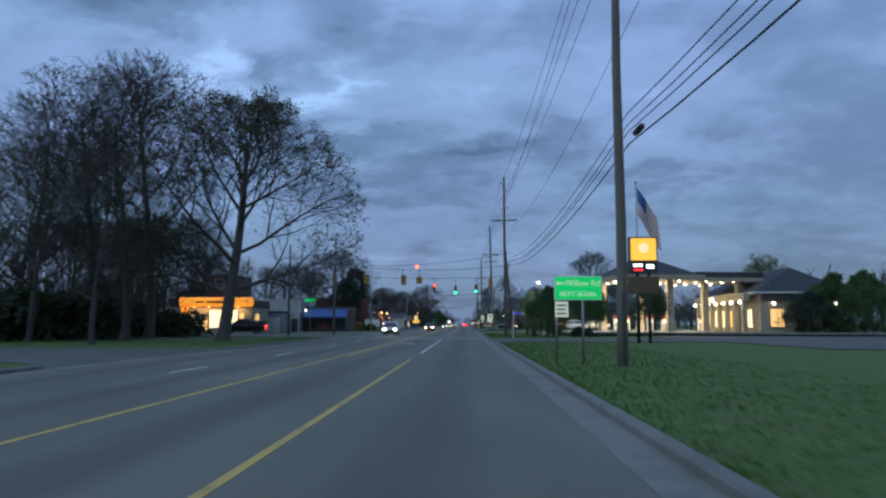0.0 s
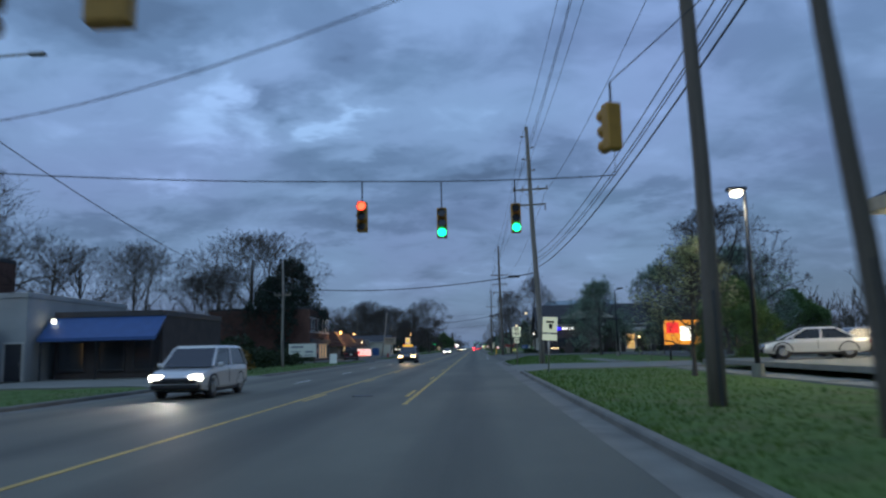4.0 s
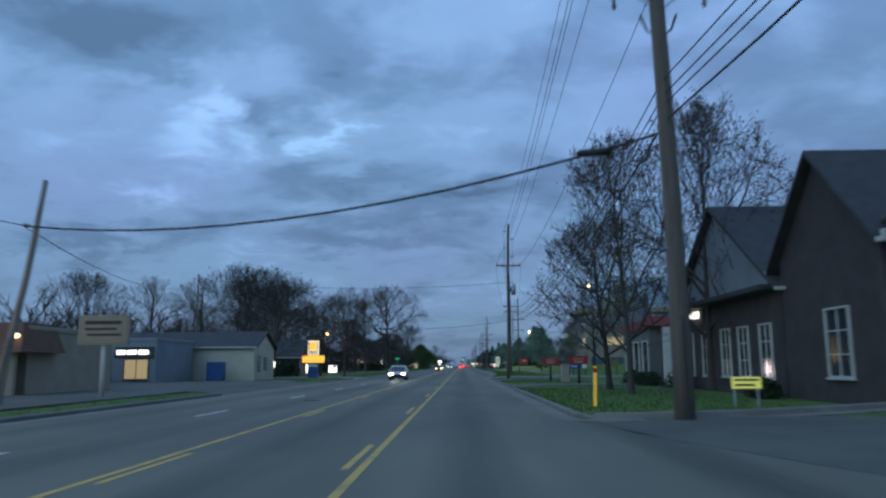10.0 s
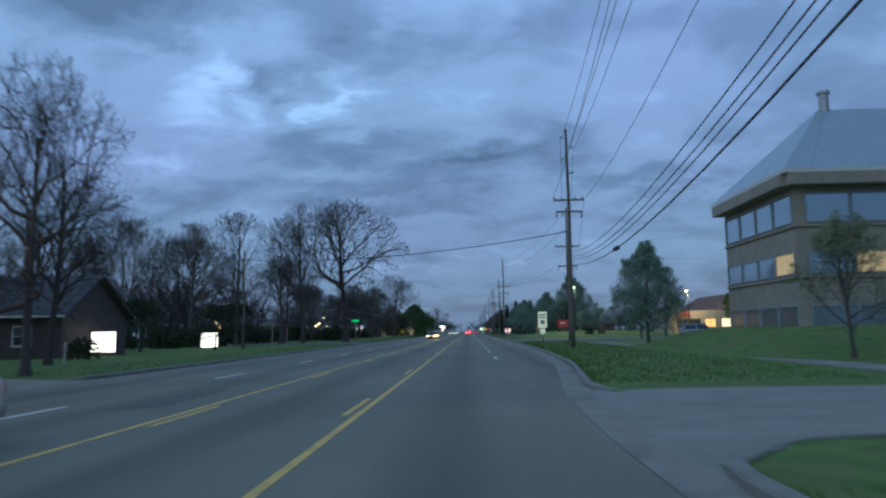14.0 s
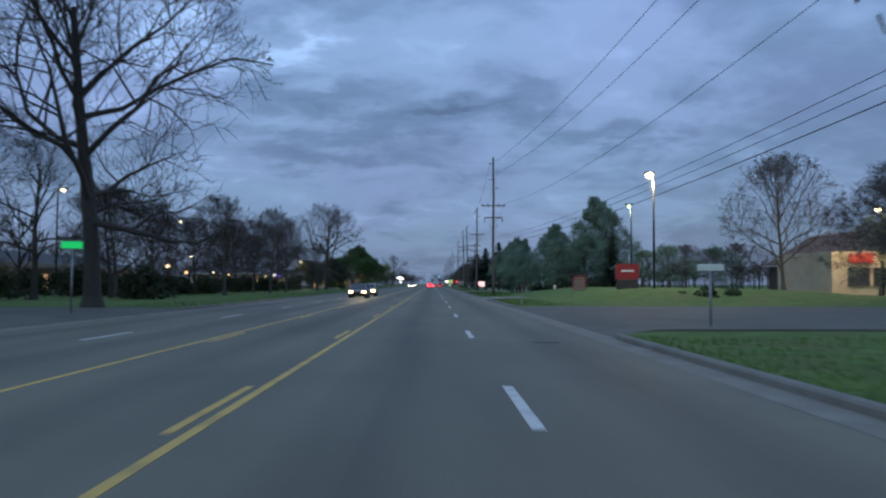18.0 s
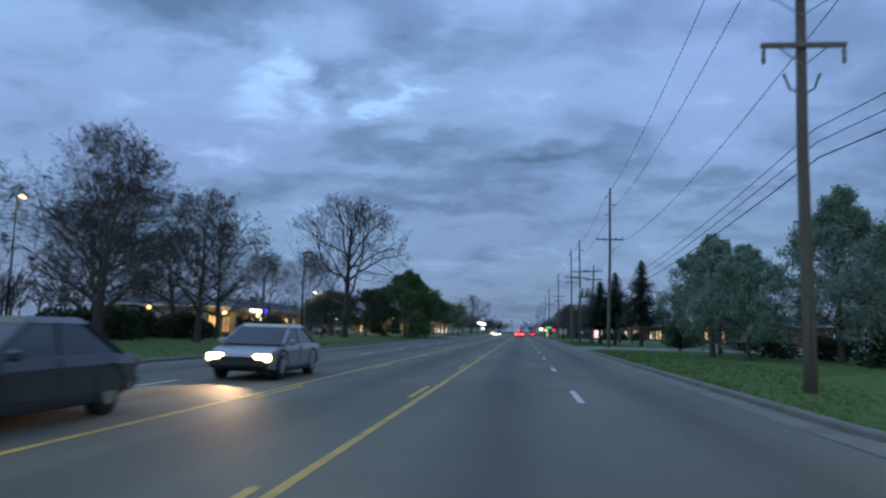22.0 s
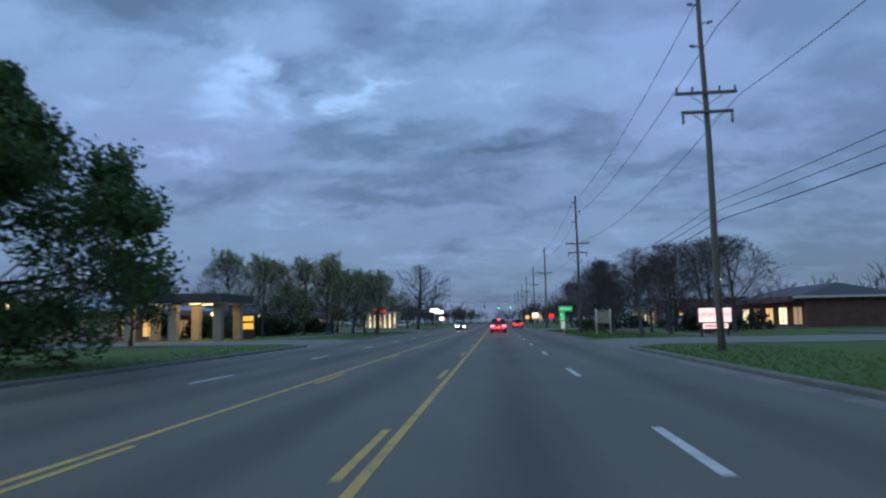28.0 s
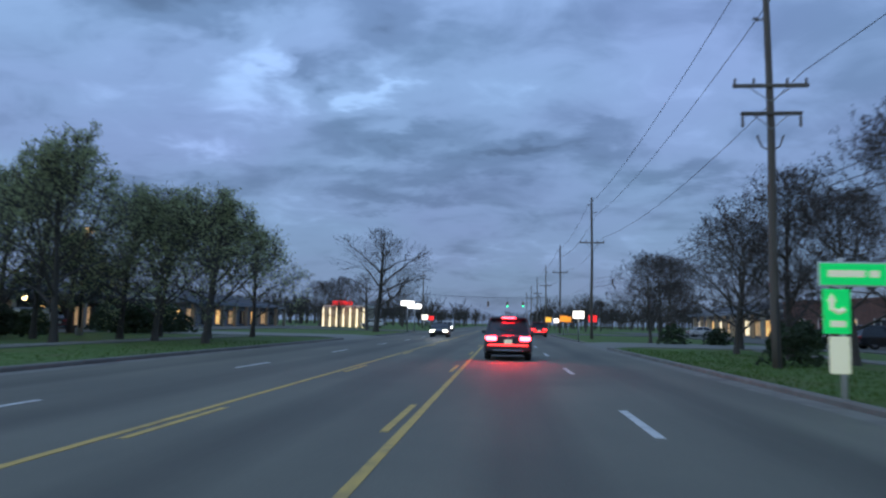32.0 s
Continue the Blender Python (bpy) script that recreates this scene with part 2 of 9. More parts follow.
lane_wear(ASPHALT, 0.2, 3.4, 1.0)
LOT = mat("lot_asphalt", (0.100, 0.101, 0.082), 0.85, 0, 0.3, 0.5, 50, 0.25, blotch=0.5, blotch_col=(0.075, 0.07, 0.06))
CONCRETE = mat("concrete", (0.205, 0.207, 0.172), 0.85, 0, 0.2, 1.2, 45, 0.25, blotch=0.5, blotch_col=(0.155, 0.156, 0.132))
KERB = mat("kerb_concrete", (0.185, 0.18, 0.155), 0.88, 0, 0.25, 1.6, 40, 0.3, blotch=0.6, blotch_col=(0.14, 0.135, 0.12))
GRASS = mat("grass", (0.098, 0.160, 0.040), 0.9, 0, 0.4, 1.4, 70, 0.8, dark=(0.046, 0.09, 0.022), blotch=0.6, blotch_col=(0.125, 0.135, 0.05), spec=0.2)
BLADE = mat("grass_blade", (0.105, 0.18, 0.04), 0.7, 0, 0.45, 2.0, 30, 0.0, dark=(0.03, 0.07, 0.014), spec=0.3)
SOIL = mat("soil", (0.07, 0.06, 0.045), 0.95, 0, 0.4, 2, 40, 0.6)
WHITE_PAINT = mat("white_road_paint", (0.62, 0.62, 0.58), 0.7, 0, 0.15, 5, 60, 0.2, blotch=0.55, blotch_col=(0.3, 0.3, 0.29))
YELLOW_PAINT = mat("yellow_road_paint", (0.60, 0.40, 0.10), 0.7, 0, 0.18, 5, 60, 0.2, blotch=0.55, blotch_col=(0.30, 0.22, 0.09))
POLE_WOOD = mat("weathered_pole_wood", (0.135, 0.115, 0.095), 0.9, 0, 0.3, 2.5, 30, 0.5, rand=0.2, stretch=(4, 4, 0.3))
POLE_PALE = mat("pale_pole_wood", (0.24, 0.22, 0.19), 0.9, 0, 0.25, 2.5, 30, 0.5, rand=0.15, stretch=(4, 4, 0.3))
METAL = mat("galvanised_steel", (0.32, 0.33, 0.34), 0.45, 0.9, 0.15, 4, 40, 0.05)
DARK_METAL = mat("dark_metal", (0.03, 0.032, 0.035), 0.5, 0.6, 0.2, 4, 40, 0.05)
CERAMIC = mat("insulator_ceramic", (0.16, 0.15, 0.15), 0.3, 0, 0.2, 6, 30, 0)
CABLE = mat("black_cable", (0.018, 0.018, 0.02), 0.6, 0, 0.2, 3, 20, 0)
BARK = mat("bark", (0.075, 0.066, 0.058), 0.95, 0, 0.35, 5, 40, 0.7, rand=0.25, stretch=(3, 3, 0.6))
TWIG = mat("twigs", (0.060, 0.052, 0.046), 0.95, 0, 0.3, 3, 20, 0, rand=0.25)
TWIG_RED = mat("budding_twigs", (0.062, 0.052, 0.050), 0.95, 0, 0.3, 3, 20, 0, rand=0.2)
BUD = mat("buds", (0.125, 0.12, 0.075), 0.8, 0, 0.4, 2, 20, 0, rand=0.2)
LEAF = mat("spring_leaves", (0.085, 0.15, 0.045), 0.65, 0, 0.45, 1.2, 15, 0, rand=0.2)
LEAF_PALE = mat("pale_leaves", (0.34, 0.38, 0.19), 0.7, 0, 0.4, 1.2, 15, 0, rand=0.15)
LEAF_GREY = mat("grey_green_leaves", (0.21, 0.30, 0.22), 0.7, 0, 0.4, 1.2, 15, 0, rand=0.12)
NEEDLE = mat("dark_needles", (0.022, 0.042, 0.028), 0.75, 0, 0.5, 1.5, 15, 0, rand=0.2)
YELLOW_BLOOM = mat("yellow_blossom", (0.24, 0.15, 0.03), 0.8, 0, 0.45, 2, 15, 0, rand=0.2)
SHRUB = mat("shrub_leaves", (0.04, 0.06, 0.028), 0.8, 0, 0.45, 2, 15, 0, rand=0.25)
def let_light_through(m, share):
    nt = m.node_tree
    N, L = nt.nodes.new, nt.links.new
    p, out = nt.nodes["Principled BSDF"], nt.nodes["Material Output"]
    tr, mx = N("ShaderNodeBsdfTranslucent"), N("ShaderNodeMixShader")
    L(p.inputs["Base Color"].links[0].from_socket, tr.inputs["Color"])
    mx.inputs[0].default_value = share
    L(p.outputs[0], mx.inputs[1]), L(tr.outputs[0], mx.inputs[2])
    L(mx.outputs[0], out.inputs["Surface"])


for leaf_material in (LEAF, LEAF_PALE, LEAF_GREY, BUD, SHRUB, BLADE):
    let_light_through(leaf_material, 0.42)
SIGN_GREEN = mat("green_sign_sheeting", (0.02, 0.42, 0.12), 0.4, 0, 0.06, 3, 40, 0)
SIGN_WHITE = mat("white_sign_sheeting", (0.75, 0.77, 0.70), 0.45, 0, 0.06, 3, 40, 0)
SIGN_BLACK = mat("black_sign_paint", (0.015, 0.015, 0.016), 0.5, 0, 0.1, 3, 40, 0)
BRICK = mat("red_brick", (0.125, 0.065, 0.05), 0.9, 0, 0.3, 1.5, 25, 0.3, rand=0.18)
BRICK_DARK = mat("dark_brick", (0.062, 0.052, 0.050), 0.9, 0, 0.3, 1.5, 25, 0.3, rand=0.15)
MORTAR = mat("mortar", (0.17, 0.15, 0.13), 0.95, 0, 0.2, 3, 40, 0.2)
STUCCO = mat("beige_stucco", (0.36, 0.31, 0.23), 0.9, 0, 0.15, 1.2, 50, 0.25, blotch=0.3, blotch_col=(0.26, 0.22, 0.16))
SIDING = mat("pale_siding", (0.54, 0.51, 0.42), 0.75, 0, 0.12, 1.0, 40, 0.1)
GREY_WALL = mat("grey_painted_wall", (0.24, 0.27, 0.30), 0.85, 0, 0.15, 0.8, 40, 0.15, blotch=0.3, blotch_col=(0.18, 0.2, 0.22))
SHINGLE = mat("dark_roof_shingles", (0.055, 0.055, 0.06), 0.9, 0, 0.3, 2, 40, 0.4)
SHINGLE_BROWN = mat("brown_roof_shingles", (0.14, 0.075, 0.05), 0.9, 0, 0.3, 2, 40, 0.4)
ROOF_METAL = mat("blue_grey_metal_roof", (0.30, 0.37, 0.40), 0.45, 0.3, 0.12, 1, 30, 0.05)
TRIM = mat("white_trim", (0.55, 0.54, 0.50), 0.7, 0, 0.1, 2, 40, 0)
DARK_TRIM = mat("dark_trim", (0.045, 0.045, 0.05), 0.6, 0, 0.2, 2, 40, 0)
RED_PAINT = mat("red_paint", (0.33, 0.03, 0.03), 0.5, 0, 0.15, 2, 40, 0)
BLUE_PAINT = mat("blue_paint", (0.03, 0.09, 0.26), 0.5, 0, 0.15, 2, 40, 0)
YELLOW_METAL = mat("signal_yellow_paint", (0.42, 0.22, 0.03), 0.55, 0.1, 0.15, 4, 40, 0)
BROWN_BOARD = mat("brown_board", (0.13, 0.085, 0.05), 0.75, 0, 0.2, 2, 30, 0.1)
FADED_YELLOW = mat("faded_yellow_board", (0.26, 0.22, 0.10), 0.8, 0, 0.2, 2, 30, 0.1)
TAN_WOOD = mat("tan_board", (0.34, 0.29, 0.22), 0.8, 0, 0.15, 2, 30, 0.1)
RUBBER = mat("tyre_rubber", (0.018, 0.018, 0.019), 0.85, 0, 0.2, 6, 40, 0.1)
CHROME = mat("chrome", (0.6, 0.6, 0.62), 0.2, 1.0, 0.05, 3, 20, 0)
PLASTIC = mat("black_plastic", (0.02, 0.02, 0.022), 0.6, 0, 0.2, 6, 40, 0.05)
DARK_GLASS = mat("dark_glass", (0.02, 0.024, 0.028), 0.06, 0, 0.1, 1, 4, 0, spec=0.8)
WINDOW_GLASS = mat("window_glass", (0.035, 0.042, 0.05), 0.08, 0, 0.2, 0.6, 4, 0, spec=0.9)


def car_paint(name, col, rough=0.28):
    m = mat(name, col, rough, 0.35, 0.05, 2, 90, 0)
    m.node_tree.nodes["Principled BSDF"].inputs["Coat Weight"].default_value = 0.6
    return m


LAMP_WARM = glow("warm_lamp", (1.0, 0.72, 0.36), 5.0)
LAMP_ORANGE = glow("sodium_lamp", (1.0, 0.52, 0.18), 5.0)
LAMP_WHITE = glow("white_lamp", (1.0, 0.92, 0.72), 6.0)
LAMP_GREENISH = glow("mercury_lamp", (0.78, 1.0, 0.62), 1.6)
WIN_WARM = glow("warm_lit_window", (1.0, 0.58, 0.20), 0.9)
WIN_DIM = glow("dim_lit_window", (1.0, 0.60, 0.28), 0.25)
WIN_WHITE = glow("white_lit_window", (1.0, 0.82, 0.52), 1.2)
BOX_WHITE = glow("lit_sign_face", (1.0, 0.93, 0.80), 2.2)
BOX_YELLOW = glow("yellow_lit_sign", (1.0, 0.50, 0.06), 1.0)
BOX_ORANGE = glow("orange_lit_sign", (1.0, 0.33, 0.03), 0.9)
BOX_PINK = glow("pink_white_lit_sign", (1.0, 0.72, 0.66), 1.15)
RED_LETTER = glow("red_lit_letters", (1.0, 0.03, 0.03), 1.1)
BLUE_LETTER = glow("blue_lit_letters", (0.03, 0.02, 1.0), 3.0)
WHITE_LETTER = glow("white_lit_letters", (1.0, 0.98, 0.92), 3.0)
GREEN_SIGNAL = glow("green_signal_lens", (0.01, 0.95, 0.36), 5.0)
RED_SIGNAL = glow("red_signal_lens", (1.0, 0.07, 0.03), 5.0)
TAIL_RED = glow("lit_tail_lamp", (1.0, 0.03, 0.03), 6)
BRAKE_RED = glow("lit_brake_lamp", (1.0, 0.012, 0.02), 80)
HEAD_WHITE = glow("lit_head_lamp", (1.0, 0.92, 0.75), 16)
HEAD_WARM = glow("warm_head_lamp", (1.0, 0.66, 0.30), 12)
CANOPY_GLOW = glow("canopy_lamp", (1.0, 0.88, 0.62), 14)
AMBER_LAMP = glow("amber_lamp", (1.0, 0.16, 0.045), 3.6)
BLOSSOM = mat("pale_blossom", (0.36, 0.37, 0.27), 0.7, 0, 0.3, 1.2, 15, 0, rand=0.1)
STORE_WALL = mat("dark_store_wall", (0.12, 0.12, 0.12), 0.85, 0, 0.2, 0.8, 40, 0.15)
DULL_RED = mat("dull_red_paint", (0.17, 0.028, 0.028), 0.7, 0, 0.2, 1.5, 40, 0)
BOX_CREAM = glow("cream_lit_sign", (1.0, 0.74, 0.42), 0.85)

# ---- mesh helpers ----
class Mesh:
    """Collects faces for one mesh object."""

    def __init__(self):
        self.v, self.f = [], []

    def add(self, vs, fs):
        n = len(self.v)
        self.v.extend(vs)
        self.f.extend([tuple(i + n for i in f) for f in fs])
        return self

    def box(self, c, s, rz=0.0, bev=0.0, m=None):
        x, y, z = (d / 2 for d in s)
        b = min(bev, x * 0.9, y * 0.9, z * 0.9)
        if b <= 0:
            vs = [(i * x, j * y, k * z) for k in (-1, 1) for j in (-1, 1) for i in (-1, 1)]
            fs = [(0, 2, 3, 1), (4, 5, 7, 6), (0, 1, 5, 4), (2, 6, 7, 3), (0, 4, 6, 2), (1, 3, 7, 5)]
        else:
            vs, ix = [], {}
            for k in (-1, 1):
                for j in (-1, 1):
                    for i in (-1, 1):
                        for a in range(3):
                            p = [i * (x - b), j * (y - b), k * (z - b)]
                            p[a] = (i * x, j * y, k * z)[a]
                            ix[i, j, k, a] = len(vs)
                            vs.append(tuple(p))
            fs = []
            for s1 in (-1, 1):
                for q in (lambda i, j: (s1, i, j, 0), lambda i, j: (i, s1, j, 1), lambda i, j: (i, j, s1, 2)):
                    fs.append(tuple(ix[q(i, j)] for i, j in ((-1, -1), (1, -1), (1, 1), (-1, 1))))
            for i in (-1, 1):
                for j in (-1, 1):
                    fs.append((ix[i, j, -1, 0], ix[i, j, 1, 0], ix[i, j, 1, 1], ix[i, j, -1, 1]))
                    fs.append((ix[i, -1, j, 0], ix[i, 1, j, 0], ix[i, 1, j, 2], ix[i, -1, j, 2]))
                    fs.append((ix[-1, i, j, 1], ix[1, i, j, 1], ix[1, i, j, 2], ix[-1, i, j, 2]))
                    for k in (-1, 1):
                        fs.append((ix[i, j, k, 0], ix[i, j, k, 1], ix[i, j, k, 2]))
        t = Matrix.Translation(c) @ Matrix.Rotation(radians(rz), 4, "Z") @ (m or Matrix.Identity(4))
        return self.add([tuple(t @ Vector(p)) for p in vs], fs)

    def tube(self, pts, radii, n=6, caps=True, flat=1.0):
        pts = [Vector(p) for p in pts]
        rings = []
        side = None
        for i, p in enumerate(pts):
            d = pts[min(i + 1, len(pts) - 1)] - pts[max(i - 1, 0)]
            d = d.normalized() if d.length > 1e-9 else Vector((0, 0, 1))
            if side is None:
                side = d.cross(Vector((0.31, 0.9, 0.2)) if abs(d.z) < 0.9 else Vector((1, 0, 0))).normalized()
            else:
                side = (side - d * side.dot(d))
                side = side.normalized() if side.length > 1e-6 else d.orthogonal().normalized()
            o = d.cross(side)
            r = radii[i] if isinstance(radii, (list, tuple)) else radii
            rings.append([tuple(p + side * (r * math.cos(6.28318 * k / n)) + o * (r * flat * math.sin(6.28318 * k / n))) for k in range(n)])
        b = len(self.v)
        for r in rings:
            self.v.extend(r)
        for i in range(len(rings) - 1):
            for k in range(n):
                self.f.append((b + i * n + k, b + i * n + (k + 1) % n, b + (i + 1) * n + (k + 1) % n, b + (i + 1) * n + k))
        if caps:
            self.f.append(tuple(b + k for k in reversed(range(n))))
            self.f.append(tuple(b + (len(rings) - 1) * n + k for k in range(n)))
        return self

    def cyl(self, p0, p1, r0, r1=None, n=10):
        return self.tube([p0, p1], [r0, r0 if r1 is None else r1], n)

    def prism(self, poly, z0, z1):
        n = len(poly)
        area = sum(poly[i][0] * poly[(i + 1) % n][1] - poly[(i + 1) % n][0] * poly[i][1] for i in range(n))
        p = list(poly) if area > 0 else list(reversed(poly))
        vs = [(x, y, z0) for x, y in p] + [(x, y, z1) for x, y in p]
        fs = [tuple(reversed(range(n))), tuple(range(n, 2 * n))] + [(i, (i + 1) % n, n + (i + 1) % n, n + i) for i in range(n)]
        return self.add(vs, fs)

    def quad(self, a, b, c, d):
        return self.add([tuple(a), tuple(b), tuple(c), tuple(d)], [(0, 1, 2, 3)])

    def ball(self, c, r, n=10, m=6, sz=1.0):
        pts = [(c[0], c[1], c[2] + r * sz * math.sin(a)) for a in [-1.5708 + 3.14159 * i / m for i in range(m + 1)]]
        return self.tube(pts, [max(1e-3, r * math.cos(-1.5708 + 3.14159 * i / m)) for i in range(m + 1)], n)

    def loft(self, rings, caps=True):
        n, b = len(rings[0]), len(self.v)
        for r in rings:
            self.v.extend([tuple(p) for p in r])
        for i in range(len(rings) - 1):
            for k in range(n):
                self.f.append((b + i * n + k, b + i * n + (k + 1) % n, b + (i + 1) * n + (k + 1) % n, b + (i + 1) * n + k))
        if caps:
            self.f.append(tuple(b + k for k in reversed(range(n))))
            self.f.append(tuple(b + (len(rings) - 1) * n + k for k in range(n)))
        return self

    def data(self, name, material, smooth=False):
        me = bpy.data.meshes.new(name)
        me.from_pydata(self.v, [], self.f)
        me.materials.append(material)
        if smooth:
            me.polygons.foreach_set("use_smooth", [True] * len(me.polygons))
        me.update()
        return me


def part(name, mesh, material, parent, label="", smooth=False, at=None):
    ob = new(name, mesh if isinstance(mesh, bpy.types.Mesh) else mesh.data(name, material, smooth))
    if parent is not None:
        ob.parent = parent
    if at is not None:
        ob.matrix_basis = at
    return tagged(ob, label)


def thing(name, m, label, category, group="", kind=""):
    ob = new(name)
    ob.empty_display_size = 0.3
    ob.matrix_basis = m
    return tagged(ob, label, category, group, kind)


def solid(name, mesh, material, label, category, kind="", group="", smooth=False, m=None):
    ob = new(name, mesh.data(name, material, smooth))
    if m is not None:
        ob.matrix_basis = m
    return tagged(ob, label, category, group, kind)


def text_part(words, size, material, parent, at, label="", depth=0.01, wide=1.0, name="lettering"):
    cu = bpy.data.curves.new(name, "FONT")
    cu.body, cu.size, cu.extrude, cu.align_x, cu.align_y = words, size, depth, "CENTER", "CENTER"
    ob = bpy.data.objects.new(name, cu)
    me = bpy.data.meshes.new_from_object(ob)
    bpy.data.objects.remove(ob)
    me.materials.clear()
    me.materials.append(material)
    o = new(name, me)
    o.parent = parent
    o.matrix_basis = at @ Matrix.Diagonal((wide, 1, 1, 1))
    return tagged(o, label)


# text and sign faces that look back along the road (towards -y)
FACE_BACK = pose(0, 0, 0, 90, 0, 0)
RNG = random.Random(7)

# ---- ground, road, kerbs and paved areas ----
Y0, Y1 = -60.0, 900.0
LEFT_KERB, LINE_A, LINE_B, LINE_L, LINE_R = -12.0, -1.44, -4.70, -7.75, 1.88


def right_kerb(y):
    """The road's right edge: a turning lane before the office drive, later a second lane."""
    for (ya, xa), (yb, xb) in zip(EDGE, EDGE[1:]):
        if y <= yb:
            u = min(1.0, max(0.0, (y - ya) / (yb - ya)))
            return xa + (xb - xa) * u
    return EDGE[-1][1]


EDGE = [(-60, 2.85), (139, 2.85), (144, 3.1), (153, 4.35), (166, 6.1), (179, 7.6), (184, 7.6), (200, 3.0), (262, 2.85), (269, 3.1), (283, 4.5), (300, 5.2), (318, 5.5), (420, 5.6), (480, 6.1), (900, 6.1)]

# stretches of the kerb lines that open into side streets and driveways: from, to, depth, surface
OPEN_RIGHT = [(56.0, 69.0, 22, "LOT"), (115.5, 127.5, 18, "CONCRETE"), (181.0, 200.5, 45, "LOT"), (229.3, 233.8, 24, "LOT"), (250.2, 254.2, 24, "LOT"), (262.0, 269.0, 22, "CONCRETE"),
              (341.0, 362.5, 30, "LOT"), (386.8, 394.0, 9, "CONCRETE"), (449.0, 461.0, 24, "CONCRETE"), (517.0, 529.0, 26, "CONCRETE"), (585.0, 597.0, 26, "CONCRETE"), (640.0, 655.0, 26, "LOT")]
OPEN_LEFT = [(24.0, 38.0, 16, "LOT"), (72.0, 90.0, 70, "LOT"), (104.0, 116.0, 12, "CONCRETE"), (168.0, 184.0, 16, "LOT"), (222.0, 246.0, 20, "LOT"), (268.0, 276.0, 12, "CONCRETE"), (341.0, 358.0, 60, "LOT"), (527.0, 540.0, 26, "CONCRETE"), (594.0, 606.0, 26, "CONCRETE"), (640.0, 655.0, 30, "LOT")]
SURF = {"LOT": LOT, "CONCRETE": CONCRETE}

# one sheet of ground to the horizon
gm = Mesh()
gs = [-2500, -600, -200, -80, -40, 0, 40, 80, 200, 600, 2500]
gy = [-1500, -300, -60, 60, 180, 300, 420, 540, 660, 780, 900, 1300, 2200, 4000]
for i in range(len(gs) - 1):
    for j in range(len(gy) - 1):
        gm.quad((gs[i], gy[j], -0.06), (gs[i + 1], gy[j], -0.06), (gs[i + 1], gy[j + 1], -0.06), (gs[i], gy[j + 1], -0.06))
solid("ground", gm, GRASS, "flat dull green ground reaching the horizon at dusk", "ground", "structure")

rm = Mesh()
ys = [Y0 + 6 * i for i in range(int((Y1 - Y0) / 6) + 1)]
for a, b in zip(ys, ys[1:]):
    xa, xb = right_kerb(a), right_kerb(b)
    cols_a = [LEFT_KERB + (xa - LEFT_KERB) * k / 6 for k in range(7)]
    cols_b = [LEFT_KERB + (xb - LEFT_KERB) * k / 6 for k in range(7)]
    for k in range(6):
        rm.quad((cols_a[k], a, 0), (cols_a[k + 1], a, 0), (cols_b[k + 1], b, 0), (cols_b[k], b, 0))
road = solid("road", rm, ASPHALT, "worn grey asphalt road with five lanes", "road", "structure")


def stripe(name, x0, x1, y0, y1, material, z=0.005):
    m = Mesh()
    m.box(((x0 + x1) / 2, (y0 + y1) / 2, z / 2), (abs(x1 - x0), y1 - y0, z))
    return part(name, m, material, road)


# solid yellow lines of the centre turning lane, white line at the junction
part("yellow_line", Mesh().box((LINE_A + 0.03, 485, 0.0025), (0.12, 786, 0.005)), YELLOW_PAINT, road)
part("yellow_line", Mesh().box((LINE_A - 0.05, 5, 0.0025), (0.12, 50, 0.005)), YELLOW_PAINT, road)
part("yellow_line", Mesh().box((LINE_B - 0.03, 420, 0.0025), (0.12, 900, 0.005)), YELLOW_PAINT, road)
part("yellow_line", Mesh().box((LINE_B + 0.22, 50, 0.0025), (0.11, 34, 0.005)), YELLOW_PAINT, road)
stripe("white_line", LINE_A - 0.07, LINE_A + 0.07, 36.0, 66.5, WHITE_PAINT)
for y in (69.3, 73.6):
    stripe("stop_line", -4.6, 2.2, y, y + (0.5 if y < 70 else 0.28), WHITE_PAINT)
stripe("crosswalk_line", -11.6, 2.2, 76.6, 76.9, WHITE_PAINT)
# turn arrow on the pavement of the turning lane
am = Mesh()
am.prism([(-3.2, 52.0), (-3.0, 52.0), (-3.0, 54.6), (-3.2, 54.8)], 0.0, 0.005)
am.prism([(-3.2, 54.6), (-3.0, 54.5), (-3.7, 55.2), (-3.7, 54.9)], 0.0, 0.0052)
am.prism([(-3.6, 54.4), (-3.6, 55.8), (-4.3, 55.0)], 0.0, 0.0054)
part("turn_arrow", am, WHITE_PAINT, road)
DASH_W = Mesh().box((0, 1.52, 0.0025), (0.12, 3.05, 0.005)).data("lane_dash", WHITE_PAINT)
DASH_WIDE = Mesh().box((0, 1.52, 0.0025), (0.14, 3.05, 0.005)).data("lane_dash", WHITE_PAINT)
DASH_Y = Mesh().box((0, 1.6, 0.0025), (0.11, 3.2, 0.005)).data("yellow_dash", YELLOW_PAINT)
for k in range(-33, 40):
    y = 411.4 + 12.19 * k
    if not 66 < y < 95:
        part("lane_dash", DASH_W, None, road, at=pose(LINE_L, y, 0))
    y = 412.4 + 12.19 * k
    if y > 280:
        part("lane_dash", DASH_WIDE, None, road, at=pose(LINE_R, y, 0))
    y = 412.2 + 12.19 * k
    if y > 92:
        part("yellow_dash", DASH_Y, None, road, at=pose(LINE_A - 0.20, y, 0))
        part("yellow_dash", DASH_Y, None, road, at=pose(LINE_B + 0.20, y - 1.2, 0))
